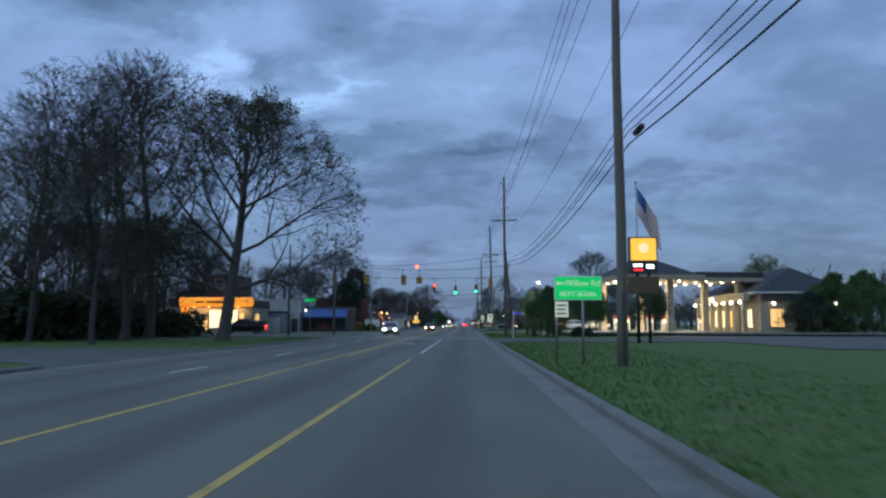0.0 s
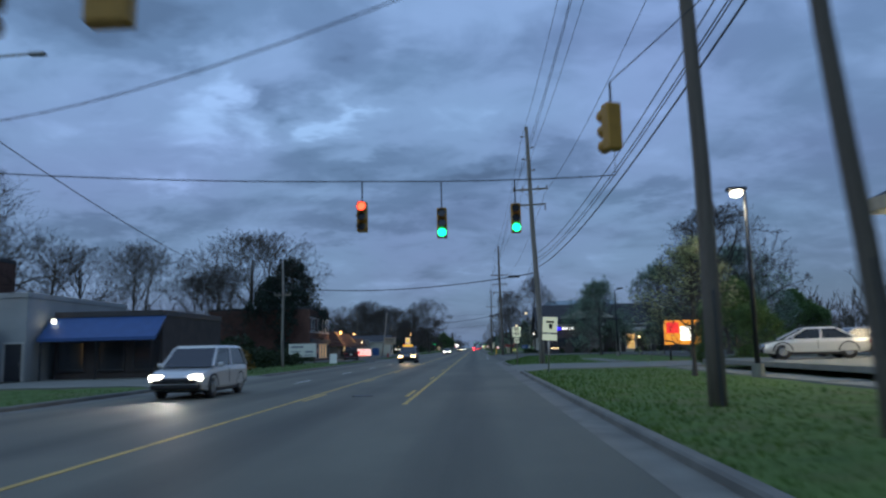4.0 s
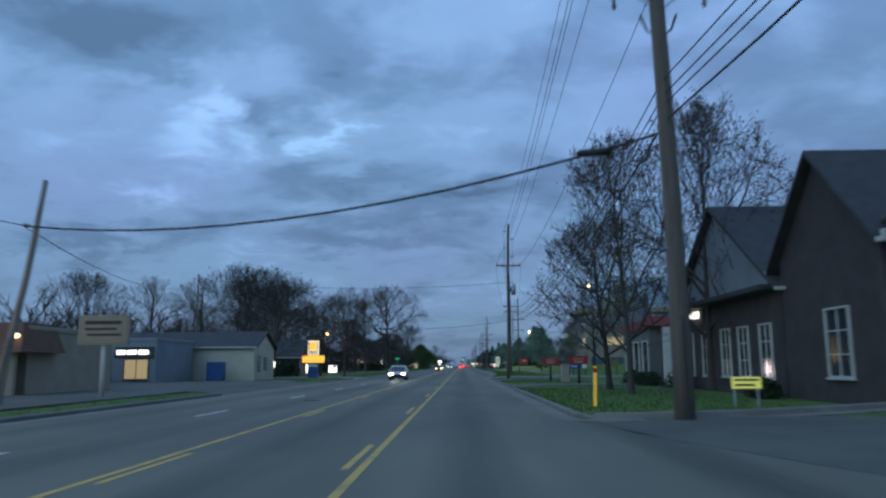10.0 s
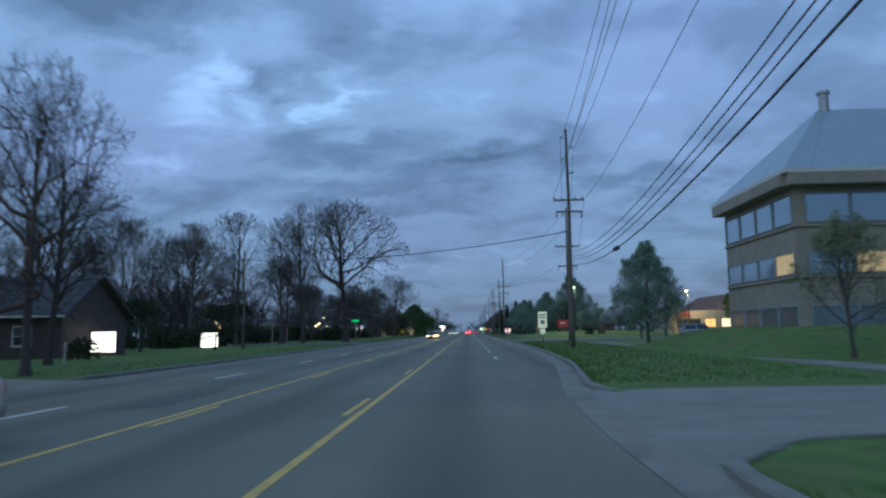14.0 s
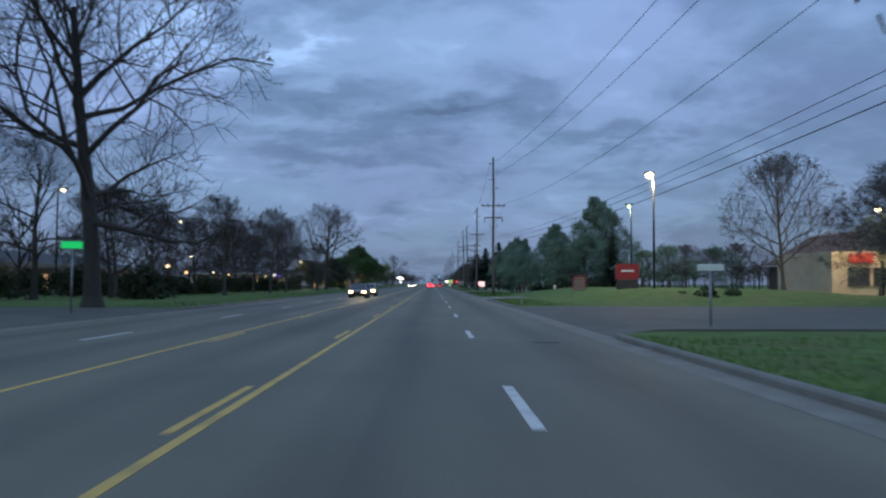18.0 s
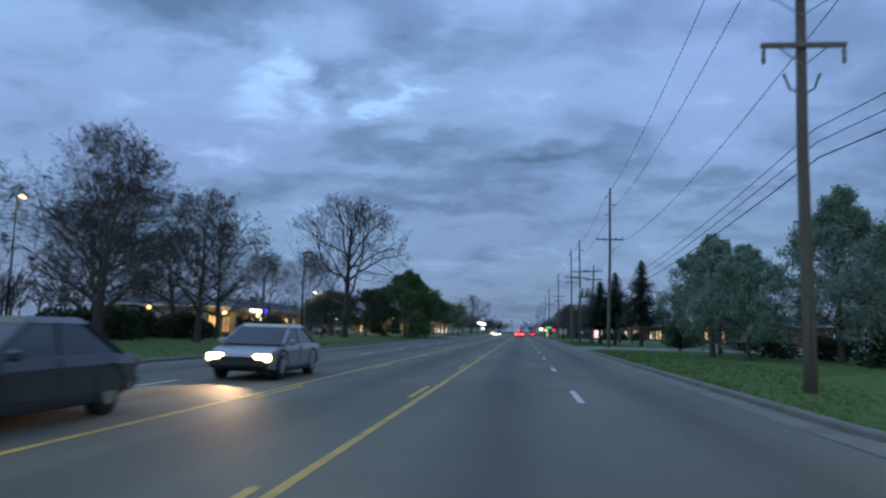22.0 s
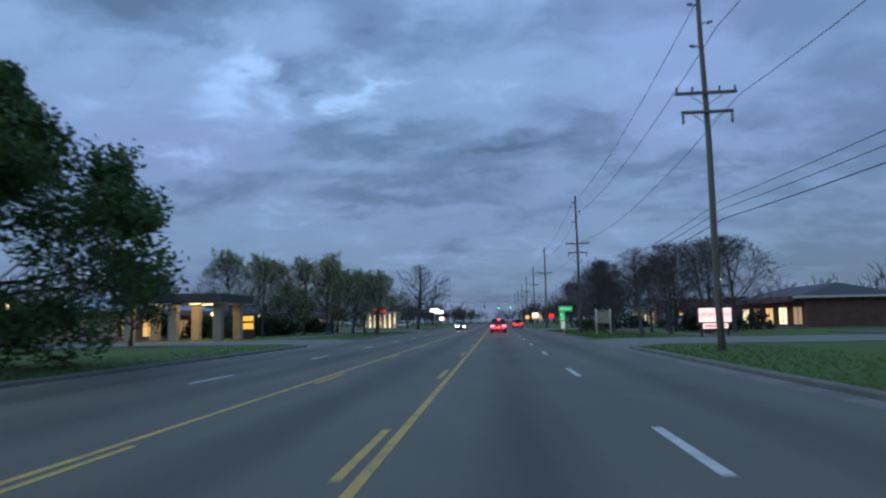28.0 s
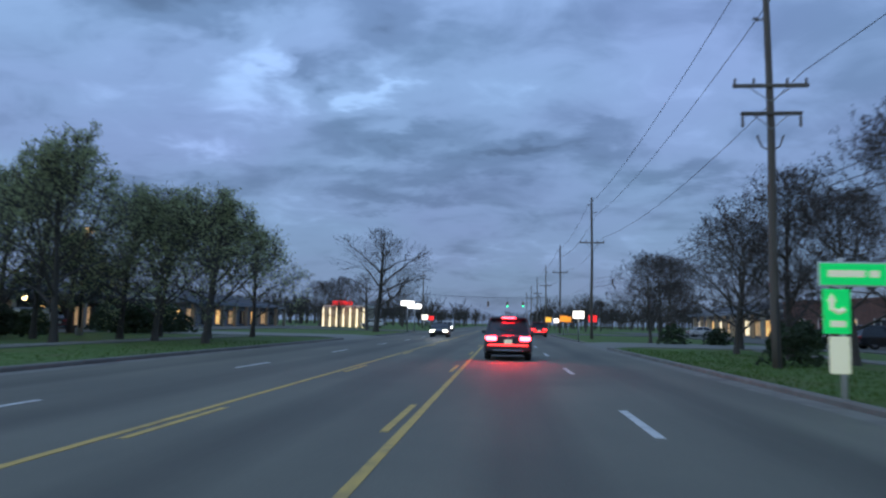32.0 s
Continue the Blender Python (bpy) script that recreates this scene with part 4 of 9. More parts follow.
# cables that cross the road
wire([(-16.2, 96, 9.2), (5.9, 83.2, 9.4)], 0.02, 1.4, label="black span wire of the traffic signals")
wire([(-18.4, 80.4, 8.42), (-17.5, 80.5, 8.4), (5.6, 82.9, 7.9)], 0.022, 1.6, label="black span wire of the traffic signals")
wire([(5.6, 82.9, 7.9), (3.7, 89.0, 7.35), (6.0, 100.5, 7.8)], 0.012, 0.2, label="thin black tether wire of the traffic signals")
wire([(-17.0, 140.2, 7.3), (5.2, 129.2, 6.95)], 0.035, 1.3, label="thick black cable crossing over the road")
wire([(-16.0, 208.8, 6.6), (4.9, 200.0, 7.0)], 0.035, 1.9, label="thick black cable crossing over the road")
wire([(-21.0, 324.0, 8.6), (8.4, 310.0, 8.9)], 0.03, 1.1, label="thick black cable crossing over the road")
wire([(-30.0, 266.5, 11.4), (4.7, 257.0, 9.6)], 0.016, 1.0, label="thin black cable crossing over the road")
wire([(-34.0, 118.0, 10.2), (-17.0, 140.2, 7.2), (-24.0, 190.5, 8.9), (-16.0, 208.6, 6.6), (-30.0, 266.5, 11.3), (-21, 324, 8.7)], 0.018, 1.2)
wire([(-60, 66, 9.4), (-16.2, 96, 9.3), (-17.0, 140.2, 6.7)], 0.02, 1.0)
# splice cases and dampers hanging on the cables
def sag_at(pa, pb, u, sag):
    p = Vector(pa).lerp(Vector(pb), u)
    p.z -= 4 * u * (1 - u) * sag * (Vector(pb) - Vector(pa)).length / 45.0
    return p


for pa, pb, u, sag, turn in (((5.81, -40, 7.35), (5.81, 24.3, 7.35), 0.96, 1.0, 0), ((-17.0, 140.2, 7.3), (5.2, 129.2, 6.95), 0.93, 1.3, 80), ((-16.0, 208.8, 6.6), (4.9, 200.0, 7.0), 0.93, 1.9, 80), ((5.21, 257.0, 5.83), (8.76, 310.0, 6.35), 0.55, 1.0, 0)):
    x, y, z = sag_at(pa, pb, u, sag)
    solid("cable_splice_case", Mesh().tube([(0, -0.45, 0), (0, -0.38, 0), (0, 0.38, 0), (0, 0.45, 0)], [0.03, 0.10, 0.10, 0.03], 8), PLASTIC, "black splice case hanging on a service cable", "cable fitting", group="cable fittings", smooth=True, m=pose(x, y, z, 0, 0, turn))

# ---- trees ----
CROWNS = {
    "round": lambda v: max(0.14, 1 - abs(1.85 * v - 0.82) ** 2.4) ** 0.55,
    "fan": lambda v: 0.25 + 0.75 * min(1.0, v / 0.62) ** 0.8 if v < 0.72 else max(0.1, 1 - ((v - 0.72) / 0.3) ** 2) ** 0.6,
    "tall": lambda v: max(0.14, 1 - abs(1.8 * v - 0.85) ** 2.8) ** 0.5 * (0.88 + 0.12 * math.sin(v * 9)),
    "egg": lambda v: max(0.1, 1 - abs(1.7 * v - 0.45) ** 2) ** 0.7 if v < 0.9 else 0.16,
}


def grow(seed, h, w, trunk_h, r, crown="round", counts=(14, 8, 6, 4), low=15, high=72, wob=0.2, twig_r=0.016, fork=0.85, stems=1, leaf=0.0, leaf_size=0.12, leaf_n=0, leaf_loose=2.6):
    """Wood, twigs and leaves of one tree of height h whose limbs fill a crown w wide."""
    rg = random.Random(seed)
    wood, fine, leaves = Mesh(), Mesh(), Mesh()
    env = CROWNS[crown]
    top = len(counts)

    def rnd(s):
        return Vector((rg.uniform(-s, s), rg.uniform(-s, s), rg.uniform(-s, s)))

    def reach(p, d):
        """Length from p along d to the crown's outline."""
        ln = 0.3
        while ln < h:
            q = p + d * ln
            v = (q.z - trunk_h) / (h - trunk_h)
            if v > 1.0 or (v > 0 and math.hypot(q.x, q.y) > env(v) * w * 0.56) or (v <= 0 and math.hypot(q.x, q.y) > 0.3 * w):
                break
            ln += 0.3
        return ln

    def branch(p, d, ln, rad, lev):
        n = 7 if lev == 0 else 5 if lev == 1 else 3 if lev == 2 else 1
        pts, rs = [p.copy()], [rad]
        q = p.copy()
        k = (0.06, wob, wob * 1.2, 0.3, 0.3)[min(lev, 4)]
        for i in range(n):
            d = (d + rnd(k) + Vector((0, 0, 0.03 if lev else 0.1))).normalized()
            q = q + d * (ln / n)
            pts.append(q.copy())
            rs.append(max(rad * (1 - (0.78 if lev else 0.7) * (i + 1) / n), twig_r * 0.5))
        if lev < top:
            (wood if lev < 2 else fine).tube(pts, rs, (8, 6, 4, 3)[lev], caps=False)
        else:
            o = d.orthogonal().normalized() * twig_r * 1.1
            o2 = d.cross(o)
            fine.add([tuple(p + o), tuple(p - o * 0.5 + o2 * 0.87), tuple(p - o * 0.5 - o2 * 0.87), tuple(q)], [(0, 1, 3), (1, 2, 3), (2, 0, 3)])
        if lev < top:
            cnt = counts[lev] if lev < 2 else max(2, int(counts[lev] * rg.uniform(0.7, 1.3)))
            for j in range(cnt):
                lo = (trunk_h + 0.3) / ln if lev == 0 else 0.2
                u = lo + (1 - lo) * ((j + rg.random()) / cnt)
                i = min(n - 1, int(u * n))
                base = pts[i].lerp(pts[i + 1], u * n - i)
                ax = (pts[i + 1] - pts[i]).normalized()
                az = 2.399 * j + rg.uniform(-0.6, 0.6)
                if lev == 0:
                    el = radians(low + (high - low) * (u - lo) / (1 - lo) + rg.uniform(-9, 9))
                    nd = Vector((math.cos(az) * math.cos(el), math.sin(az) * math.cos(el), math.sin(el)))
                    nl = reach(base, nd) * rg.uniform(0.8, 1.08)
                else:
                    o = ax.orthogonal().normalized()
                    side = o * math.cos(az) + ax.cross(o) * math.sin(az)
                    nd = (ax * 0.75 + side * rg.uniform(0.5, 1.0) + Vector((0, 0, 0.12))).normalized()
                    nl = ln * rg.uniform(0.46, 0.70) * (1.15 - 0.4 * u)
                    nl = min(nl, reach(base, nd) * 1.1 + 0.25)
                branch(base, nd, nl, max(twig_r, rs[i] * (0.5 if lev == 0 else 0.48)), lev + 1)
        elif leaf_n and rg.random() < leaf:
            for _ in range(leaf_n):
                c = pts[rg.randrange(0, len(pts))].lerp(pts[-1], rg.random()) + rnd(leaf_loose * leaf_size)
                a = rnd(1).normalized() * leaf_size * rg.uniform(0.7, 1.4)
                b = a.cross(rnd(1)).normalized() * leaf_size * rg.uniform(0.5, 0.9)
                leaves.quad(c - a, c - b, c + a, c + b)

    for s in range(stems):
        off = Vector((0, 0, 0)) if stems == 1 else Vector((0.35 * math.cos(s * 2.1), 0.35 * math.sin(s * 2.1), 0))
        d0 = Vector((0, 0, 1)) if stems == 1 else (Vector((0, 0, 1)) + off * rg.uniform(0.3, 0.7)).normalized()
        branch(off - Vector((0, 0, 0.3)), d0, h * fork * rg.uniform(0.95, 1.02), r / (stems ** 0.5), 0)
    # flare of the roots
    wood.tube([(0, 0, -0.3), (0, 0, 0.1), (0, 0, 0.7)], [r * 1.7, r * 1.35, r * 0.98], 9, caps=False)
    return wood, fine, leaves


TREES = {}


def tree_kind(key, label, materials, **how):
    TREES[key] = (label, materials, how, [])


tree_kind("tall_bare", "tall bare deciduous tree with fine dark twigs", (BARK, TWIG, BUD), h=20, w=11, trunk_h=4.5, r=0.30, crown="tall", counts=(15, 8, 6, 5), low=25, high=75)
tree_kind("tall_bud", "tall deciduous tree with sparse opening buds", (BARK, TWIG, BUD), h=20, w=12, trunk_h=4.5, r=0.32, crown="tall", counts=(14, 8, 5, 5), low=25, high=72, leaf=0.9, leaf_size=0.06, leaf_n=4)
tree_kind("wide_bud", "broad tree with sparse opening leaves", (BARK, TWIG, BUD), h=18, w=13, trunk_h=3.0, r=0.40, crown="round", counts=(16, 9, 6, 7), low=26, high=72, leaf=0.95, leaf_size=0.06, leaf_n=5)
tree_kind("oak_bare", "broad bare oak with gnarled limbs", (BARK, TWIG, BUD), h=18, w=15, trunk_h=4.0, r=0.42, crown="round", counts=(14, 8, 5, 5), low=16, high=70, wob=0.3)
tree_kind("oak_old", "old bare oak with crooked spreading limbs", (BARK, TWIG, BUD), h=18, w=15, trunk_h=3.6, r=0.46, crown="round", counts=(17, 9, 6, 5), low=2, high=66, wob=0.42, twig_r=0.019, fork=0.8)
tree_kind("fan_bare", "bare many-stemmed tree with upright fanning twigs", (BARK, TWIG, BUD), h=14, w=13, trunk_h=1.6, r=0.34, crown="fan", counts=(7, 8, 6, 5), low=28, high=70, stems=3)
tree_kind("street_bud", "rounded street tree with dense reddish buds", (BARK, TWIG_RED, TWIG_RED), h=12, w=9, trunk_h=1.8, r=0.22, crown="round", counts=(16, 8, 5, 4), low=26, high=80, wob=0.26, leaf=0.9, leaf_size=0.05, leaf_n=4, leaf_loose=3.0)
tree_kind("leafy", "round tree in fresh green leaf", (BARK, TWIG, LEAF), h=10, w=10, trunk_h=0.7, r=0.22, crown="egg", counts=(20, 9, 5, 4), low=-12, high=74, leaf=1.0, leaf_size=0.10, leaf_n=18, leaf_loose=3.6)
tree_kind("young_green", "upright tree with thin yellow-green leaves", (BARK, TWIG, LEAF_PALE), h=10, w=7, trunk_h=1.5, r=0.18, crown="egg", counts=(16, 8, 5, 4), low=34, high=82, wob=0.26, leaf=0.85, leaf_size=0.062, leaf_n=4)
tree_kind("young_leafy", "young round-headed tree in leaf on a bare trunk", (BARK, TWIG, LEAF), h=10, w=7, trunk_h=3.4, r=0.20, crown="round", counts=(14, 7, 5, 4), low=8, high=72, leaf=0.95, leaf_size=0.13, leaf_n=8, leaf_loose=2.4)
tree_kind("grey_leafy", "round tree in thin grey-green young leaf", (BARK, TWIG, LEAF_GREY), h=10, w=8, trunk_h=1.6, r=0.2, crown="round", counts=(16, 8, 5, 4), low=14, high=76, wob=0.28, leaf=0.95, leaf_size=0.07, leaf_n=7, leaf_loose=3.2)
tree_kind("poplar", "dense grey-green tree in young leaf", (BARK, TWIG, LEAF_GREY), h=10, w=7.5, trunk_h=0.8, r=0.20, crown="egg", counts=(14, 7, 5, 4), low=20, high=75, leaf=1.0, leaf_size=0.085, leaf_n=15, leaf_loose=3.4)
tree_kind("dark_bush_tree", "dense dark evergreen tree with a ragged outline", (BARK, TWIG, NEEDLE), h=12, w=7, trunk_h=1.2, r=0.3, crown="egg", counts=(15, 7, 5, 4), low=10, high=70, wob=0.32, leaf=1.0, leaf_size=0.13, leaf_n=6)
tree_kind("blossom_tree", "upright tree with thin pale blossom", (BARK, TWIG, BLOSSOM), h=10, w=7, trunk_h=1.8, r=0.18, crown="egg", counts=(14, 7, 5, 4), low=25, high=75, leaf=1.0, leaf_size=0.075, leaf_n=9, leaf_loose=3.0)
tree_kind("ornamental", "low ornamental tree with dense dark twigs", (BARK, TWIG_RED, SHRUB), h=6, w=6.5, trunk_h=1.1, r=0.14, crown="round", counts=(12, 7, 5, 4), low=12, high=70, leaf=1.0, leaf_size=0.10, leaf_n=4)
VARIANTS = {"tall_bare": 2, "oak_bare": 2, "street_bud": 2}


def conifer(seed, h, w, clear):
    rg = random.Random(seed)
    wood, leaves = Mesh(), Mesh()
    wood.tube([(0, 0, -0.3), (0, 0, h * 0.5), (0, 0, h)], [h * 0.02, h * 0.012, 0.02], 8)
    up = Vector((0, 0, 1))
    for j in range(300):
        u = (j + rg.random()) / 300
        z = h * (clear + (0.99 - clear) * u)
        ln0 = w * (1 - u) ** 0.66 * (0.86 + 0.14 * math.sin(u * 23)) + 0.12
        ln, a = ln0 * rg.uniform(0.62, 1.12), 2.399 * j + rg.uniform(-0.5, 0.5)
        d = Vector((math.cos(a), math.sin(a), 0))
        side = d.cross(up)
        n = max(5, int(ln / 0.075))
        for i in range(n):
            v = (i + 0.5) / n
            c = Vector((0, 0, z)) + d * (ln * v) + up * (-0.12 * ln * v + 0.10 * ln * v * v + rg.uniform(-0.14, 0.14))
            s = (0.12 + 0.075 * ln0) * (1.15 - 0.65 * v) * rg.uniform(0.6, 1.3)
            for sg in (-1, 1):
                e = c + side * sg * s * 0.8 + d * s * 0.5 + up * (-0.35 * s + rg.uniform(-0.12, 0.12))
                leaves.quad(c + up * 0.05, c + d * s * 0.6, e, c + side * sg * s * 0.35 - up * 0.22 * s)
    return wood, leaves


def make_kind(key, v):
    label, (a, b, c), how, _ = TREES[key]
    wood, fine, leaves = grow(hash_seed(key) + v, **how)
    t = thing("tree", pose(0, 0, 0), label, "tree", "roadside trees")
    part("trunk", wood, a, t, smooth=True)
    part("twig_work", fine, b, t)
    if leaves.f:
        part("crown", leaves, c, t)
    return t


def hash_seed(key):
    return sum(ord(ch) * (i + 3) for i, ch in enumerate(key))


def plant(key, x, y, h, w=None, turn=None, lean=0.0, label=""):
    """A tree of height h and crown width w: the kind's first tree, or a copy of it."""
    if key in ("conifer", "pine"):
        made, how = TREES.setdefault(key, ("", (), {"h": 10, "w": 4.6}, []))[3], {"h": 10, "w": 4.6}
        v = 0
        if not made:
            made.append(None)
    else:
        made, how = TREES[key][3], TREES[key][2]
        v = int(abs(x * 7 + y)) % VARIANTS.get(key, 1)
        while len(made) <= v:
            made.append(None)
    first = made[v] is None
    if first and key in ("conifer", "pine"):
        wood, leaves = conifer(5 + len(key), 10.0, 2.3, 0.07 if key == "conifer" else 0.27)
        made[v] = thing("tree", pose(0, 0, 0), "dark pointed spruce with drooping branches" if key == "conifer" else "dark conical pine above a bare trunk", "tree", "conifers")
        part("trunk", wood, BARK, made[v], smooth=True)
        part("crown", leaves, NEEDLE, made[v])
    elif first:
        made[v] = make_kind(key, v)
    t0 = made[v]
    s = h / how["h"]
    sw = (w / how["w"]) if w else s
    turn = (x * 37 + y * 61) % 360 if turn is None else turn
    m = pose(x, y, 0.05 + (bank_height(x, y) if 362 < y < 405 and x > 8 else rise_height(x, y) if 275 < y < 318 and 9 < x < 31 else 0), 0, lean, 0) @ pose(0, 0, 0, 0, 0, turn) @ Matrix.Diagonal((sw, sw, s, 1))
    t = t0 if first else copy_thing(t0, m)
    t.matrix_basis = m
    if label:
        tagged(t, label)
    return t


def grove(rows):
    for key, *spec in rows:
        plant(key, *spec)


# first wood on the other side of the road
grove([("tall_bare", -22.5, 46, 12, 7), ("tall_bare", -25, 56, 20, 13), ("tall_bare", -25.7, 62, 23.5, 14.5), ("tall_bare", -30, 52, 15, 9), ("tall_bare", -35, 60, 20, 14), ("tall_bare", -33, 72, 20, 11), ("tall_bare", -42, 70, 18, 10),
       ("tall_bare", -38, 46, 12, 8), ("tall_bare", -48, 58, 13, 9), ("tall_bare", -55, 74, 17, 9), ("tall_bare", -32, 38, 11, 7), ("oak_bare", -44, 84, 13, 10), ("oak_bare", -62, 92, 15, 12), ("tall_bud", -29.5, 60, 22, 14), ("tall_bud", -29, 44, 12, 8), ("fan_bare", -27.5, 68, 11, 9), ("fan_bare", -33, 76, 12, 10), ("fan_bare", -38, 82, 12, 11), ("fan_bare", -30.5, 58, 9, 8), ("dark_bush_tree", -45, 92, 8, 7)])
plant("wide_bud", -17.3, 55.2, 18.0, 16, lean=5)
grove([("fan_bare", -30, 176, 17.5, 18), ("fan_bare", -34, 166, 11, 10), ("fan_bare", -37, 182, 14, 13), ("dark_bush_tree", -25.8, 178.5, 15.7, 8.2), ("dark_bush_tree", -27.4, 174.5, 12.5, 6.5), ("oak_bare", -54, 150, 22, 18)])
grove([("oak_bare", -34, 132, 11, 9), ("oak_bare", -41, 122, 12, 10), ("oak_bare", -47, 136, 19, 15), ("oak_bare", -38, 144, 12, 10), ("oak_bare", -50, 112, 13, 11), ("oak_bare", -51, 128, 16, 14), ("fan_bare", -45, 135, 14, 12), ("oak_bare", -58, 132, 16, 14), ("dark_bush_tree", -49, 139, 10, 9), ("fan_bare", -62, 127, 15, 13), ("fan_bare", -36, 152, 13, 11)])
# the petrol station's planting
grove([("leafy", 9.5, 81.4, 5.1, 4.2), ("young_leafy", 13.5, 77.8, 5.0, 2.8), ("young_leafy", 20.3, 80.5, 5.2, 3.6), ("young_leafy", 16.2, 89.5, 4.0, 2.8), ("young_green", 9.2, 103, 5.8, 3.8), ("street_bud", 20, 141, 9.5, 8), ("leafy", 15, 115, 4.6, 4), ("leafy", 44, 90, 7, 7), ("leafy", 50, 94, 7.5, 8), ("dark_bush_tree", 40.5, 88, 5.5, 5), ("young_green", 46, 114, 12, 9), ("tall_bare", 62, 100, 16, 9), ("tall_bud", 74, 112, 18, 10)])
# by the dental office
grove([("street_bud", 7.84, 222.6, 8.8, 7), ("street_bud", 12.2, 219.5, 14.2, 7.6), ("street_bud", 7.55, 216.2, 11.4, 6), ("grey_leafy", 17, 172, 9.2, 7.2), ("grey_leafy", 18.2, 190, 8.2, 5.4), ("grey_leafy", 23.1, 164, 10.2, 6.6), ("street_bud", 27, 152, 15, 12), ("grey_leafy", 31, 159, 11.5, 9), ("ornamental", 22, 188, 4.5, 4.5), ("grey_leafy", 35, 168, 9.4, 8.5), ("grey_leafy", 29.4, 170, 8.6, 7.5), ("leafy", 46, 180, 8, 8), ("ornamental", 30, 197, 4, 4)])
# bare trees on the far left
for i in range(9):
    plant("oak_bare" if i % 3 else "fan_bare", -44 + 3.4 * (i % 4), 268 + 11 * i, 12 + (i * 5) % 4, 9 + i % 3)
grove([("oak_old", -15, 278.8, 11.3, 6.0), ("fan_bare", -29.6, 283, 14.5, 12), ("oak_old", -22.6, 270.5, 12.6, 12.5), ("fan_bare", -25.8, 284.5, 12.3, 11), ("oak_bare", -20, 289, 10.5, 7), ("ornamental", -33, 304, 5, 6), ("ornamental", -27, 315, 4, 4.5), ("ornamental", -22, 319, 3.6, 4)])
plant("oak_old", -17, 359.3, 20, 15.5, turn=30), plant("oak_bare", -21.5, 352, 18.5, 9, turn=150)
grove([("tall_bare", -23.6, 348.5, 16, 7), ("tall_bare", -28, 344, 16, 8), ("oak_bare", -31.5, 338, 14, 10), ("fan_bare", -26, 360, 12, 9), ("ornamental", -30, 352, 5, 6), ("fan_bare", -38, 352, 14, 12), ("fan_bare", -46, 344, 13, 11), ("oak_bare", -36, 368, 13, 10), ("oak_bare", -30, 378, 12, 10), ("street_bud", -40, 384, 9, 8)])
# round the office building
grove([("poplar", 13.1, 306, 6.9, 4.2), ("blossom_tree", 18.5, 266.5, 10.2, 6.8), ("young_green", 14.6, 281, 5.4, 3.6), ("street_bud", 24, 356, 7, 6), ("street_bud", 30, 366, 8, 7), ("young_green", 33, 373, 6, 4.5), ("street_bud", 29.8, 381, 10.8, 8), ("grey_leafy", 22.5, 397, 3.6, 4.4), ("grey_leafy", 26, 399, 4.2, 5), ("street_bud", 29.5, 404, 4.8, 6), ("grey_leafy", 34, 408, 5.4, 6.5), ("street_bud", 39, 413, 6.2, 7), ("young_leafy", 45, 374, 6.5, 6)])
# trees before the shops
grove([("street_bud", -22, 402, 10.4, 8.5), ("street_bud", -21, 420.7, 10.8, 7.6), ("street_bud", -21.5, 434, 10, 9), ("street_bud", -25.5, 447, 9.5, 8.8), ("fan_bare", -20, 455.5, 8.3, 4.6), ("street_bud", -30, 393, 10, 9), ("street_bud", -28, 411, 9, 8), ("street_bud", -33, 440, 9, 8), ("street_bud", -36, 424, 10, 9), ("street_bud", -27.5, 386, 9.5, 8), ("street_bud", -25, 428, 10, 8.5), ("street_bud", -29, 434, 9.5, 8.5), ("street_bud", -25, 413, 9, 8), ("street_bud", -31, 404, 10, 9), ("street_bud", -29, 446, 9, 8.5), ("fan_bare", -24.5, 456, 8, 6)])
plant("oak_old", -21.6, 477.3, 17.8, 14.2, turn=75)
grove([("ornamental", -22.5, 470, 4, 4.4), ("ornamental", -23, 497, 6.3, 7), ("ornamental", -27, 491, 5.8, 7), ("ornamental", -29, 500, 6, 7), ("leafy", -17.6, 501, 9.7, 11.2), ("ornamental", -31, 516, 6, 7), ("ornamental", -25, 528, 5, 6)])
# right side evergreens and poplars
grove([("conifer", 20.1, 399.6, 6, 4.6), ("pine", 12.25, 480.2, 9.1, 6.0), ("pine", 14.5, 474, 10.1, 5.8), ("conifer", 14.4, 452, 5.9, 3.0), ("conifer", 19.4, 450.5, 5.2, 3), ("pine", 10.55, 481.6, 8.0, 6.0)])
grove([("poplar", 24.4, 425, 13.2, 8.6), ("poplar", 18.9, 430, 9.8, 7), ("poplar", 16, 445, 8.6, 5), ("poplar", 13.2, 436, 7.6, 6), ("poplar", 14.5, 441, 8.6, 4.8), ("poplar", 13.8, 430, 6.6, 5.5), ("poplar", 21, 418, 8, 7), ("poplar", 17, 416, 7, 6.5), ("poplar", 27, 438, 9, 7), ("leafy", 26, 470, 5.2, 5), ("ornamental", 23, 508, 5, 6), ("oak_bare", 9.6, 484, 6.6, 4.6), ("leafy", 20.5, 481, 3.6, 4.2), ("oak_bare", 15.2, 499, 7.5, 6.5), ("oak_bare", 18, 506, 7, 6)])
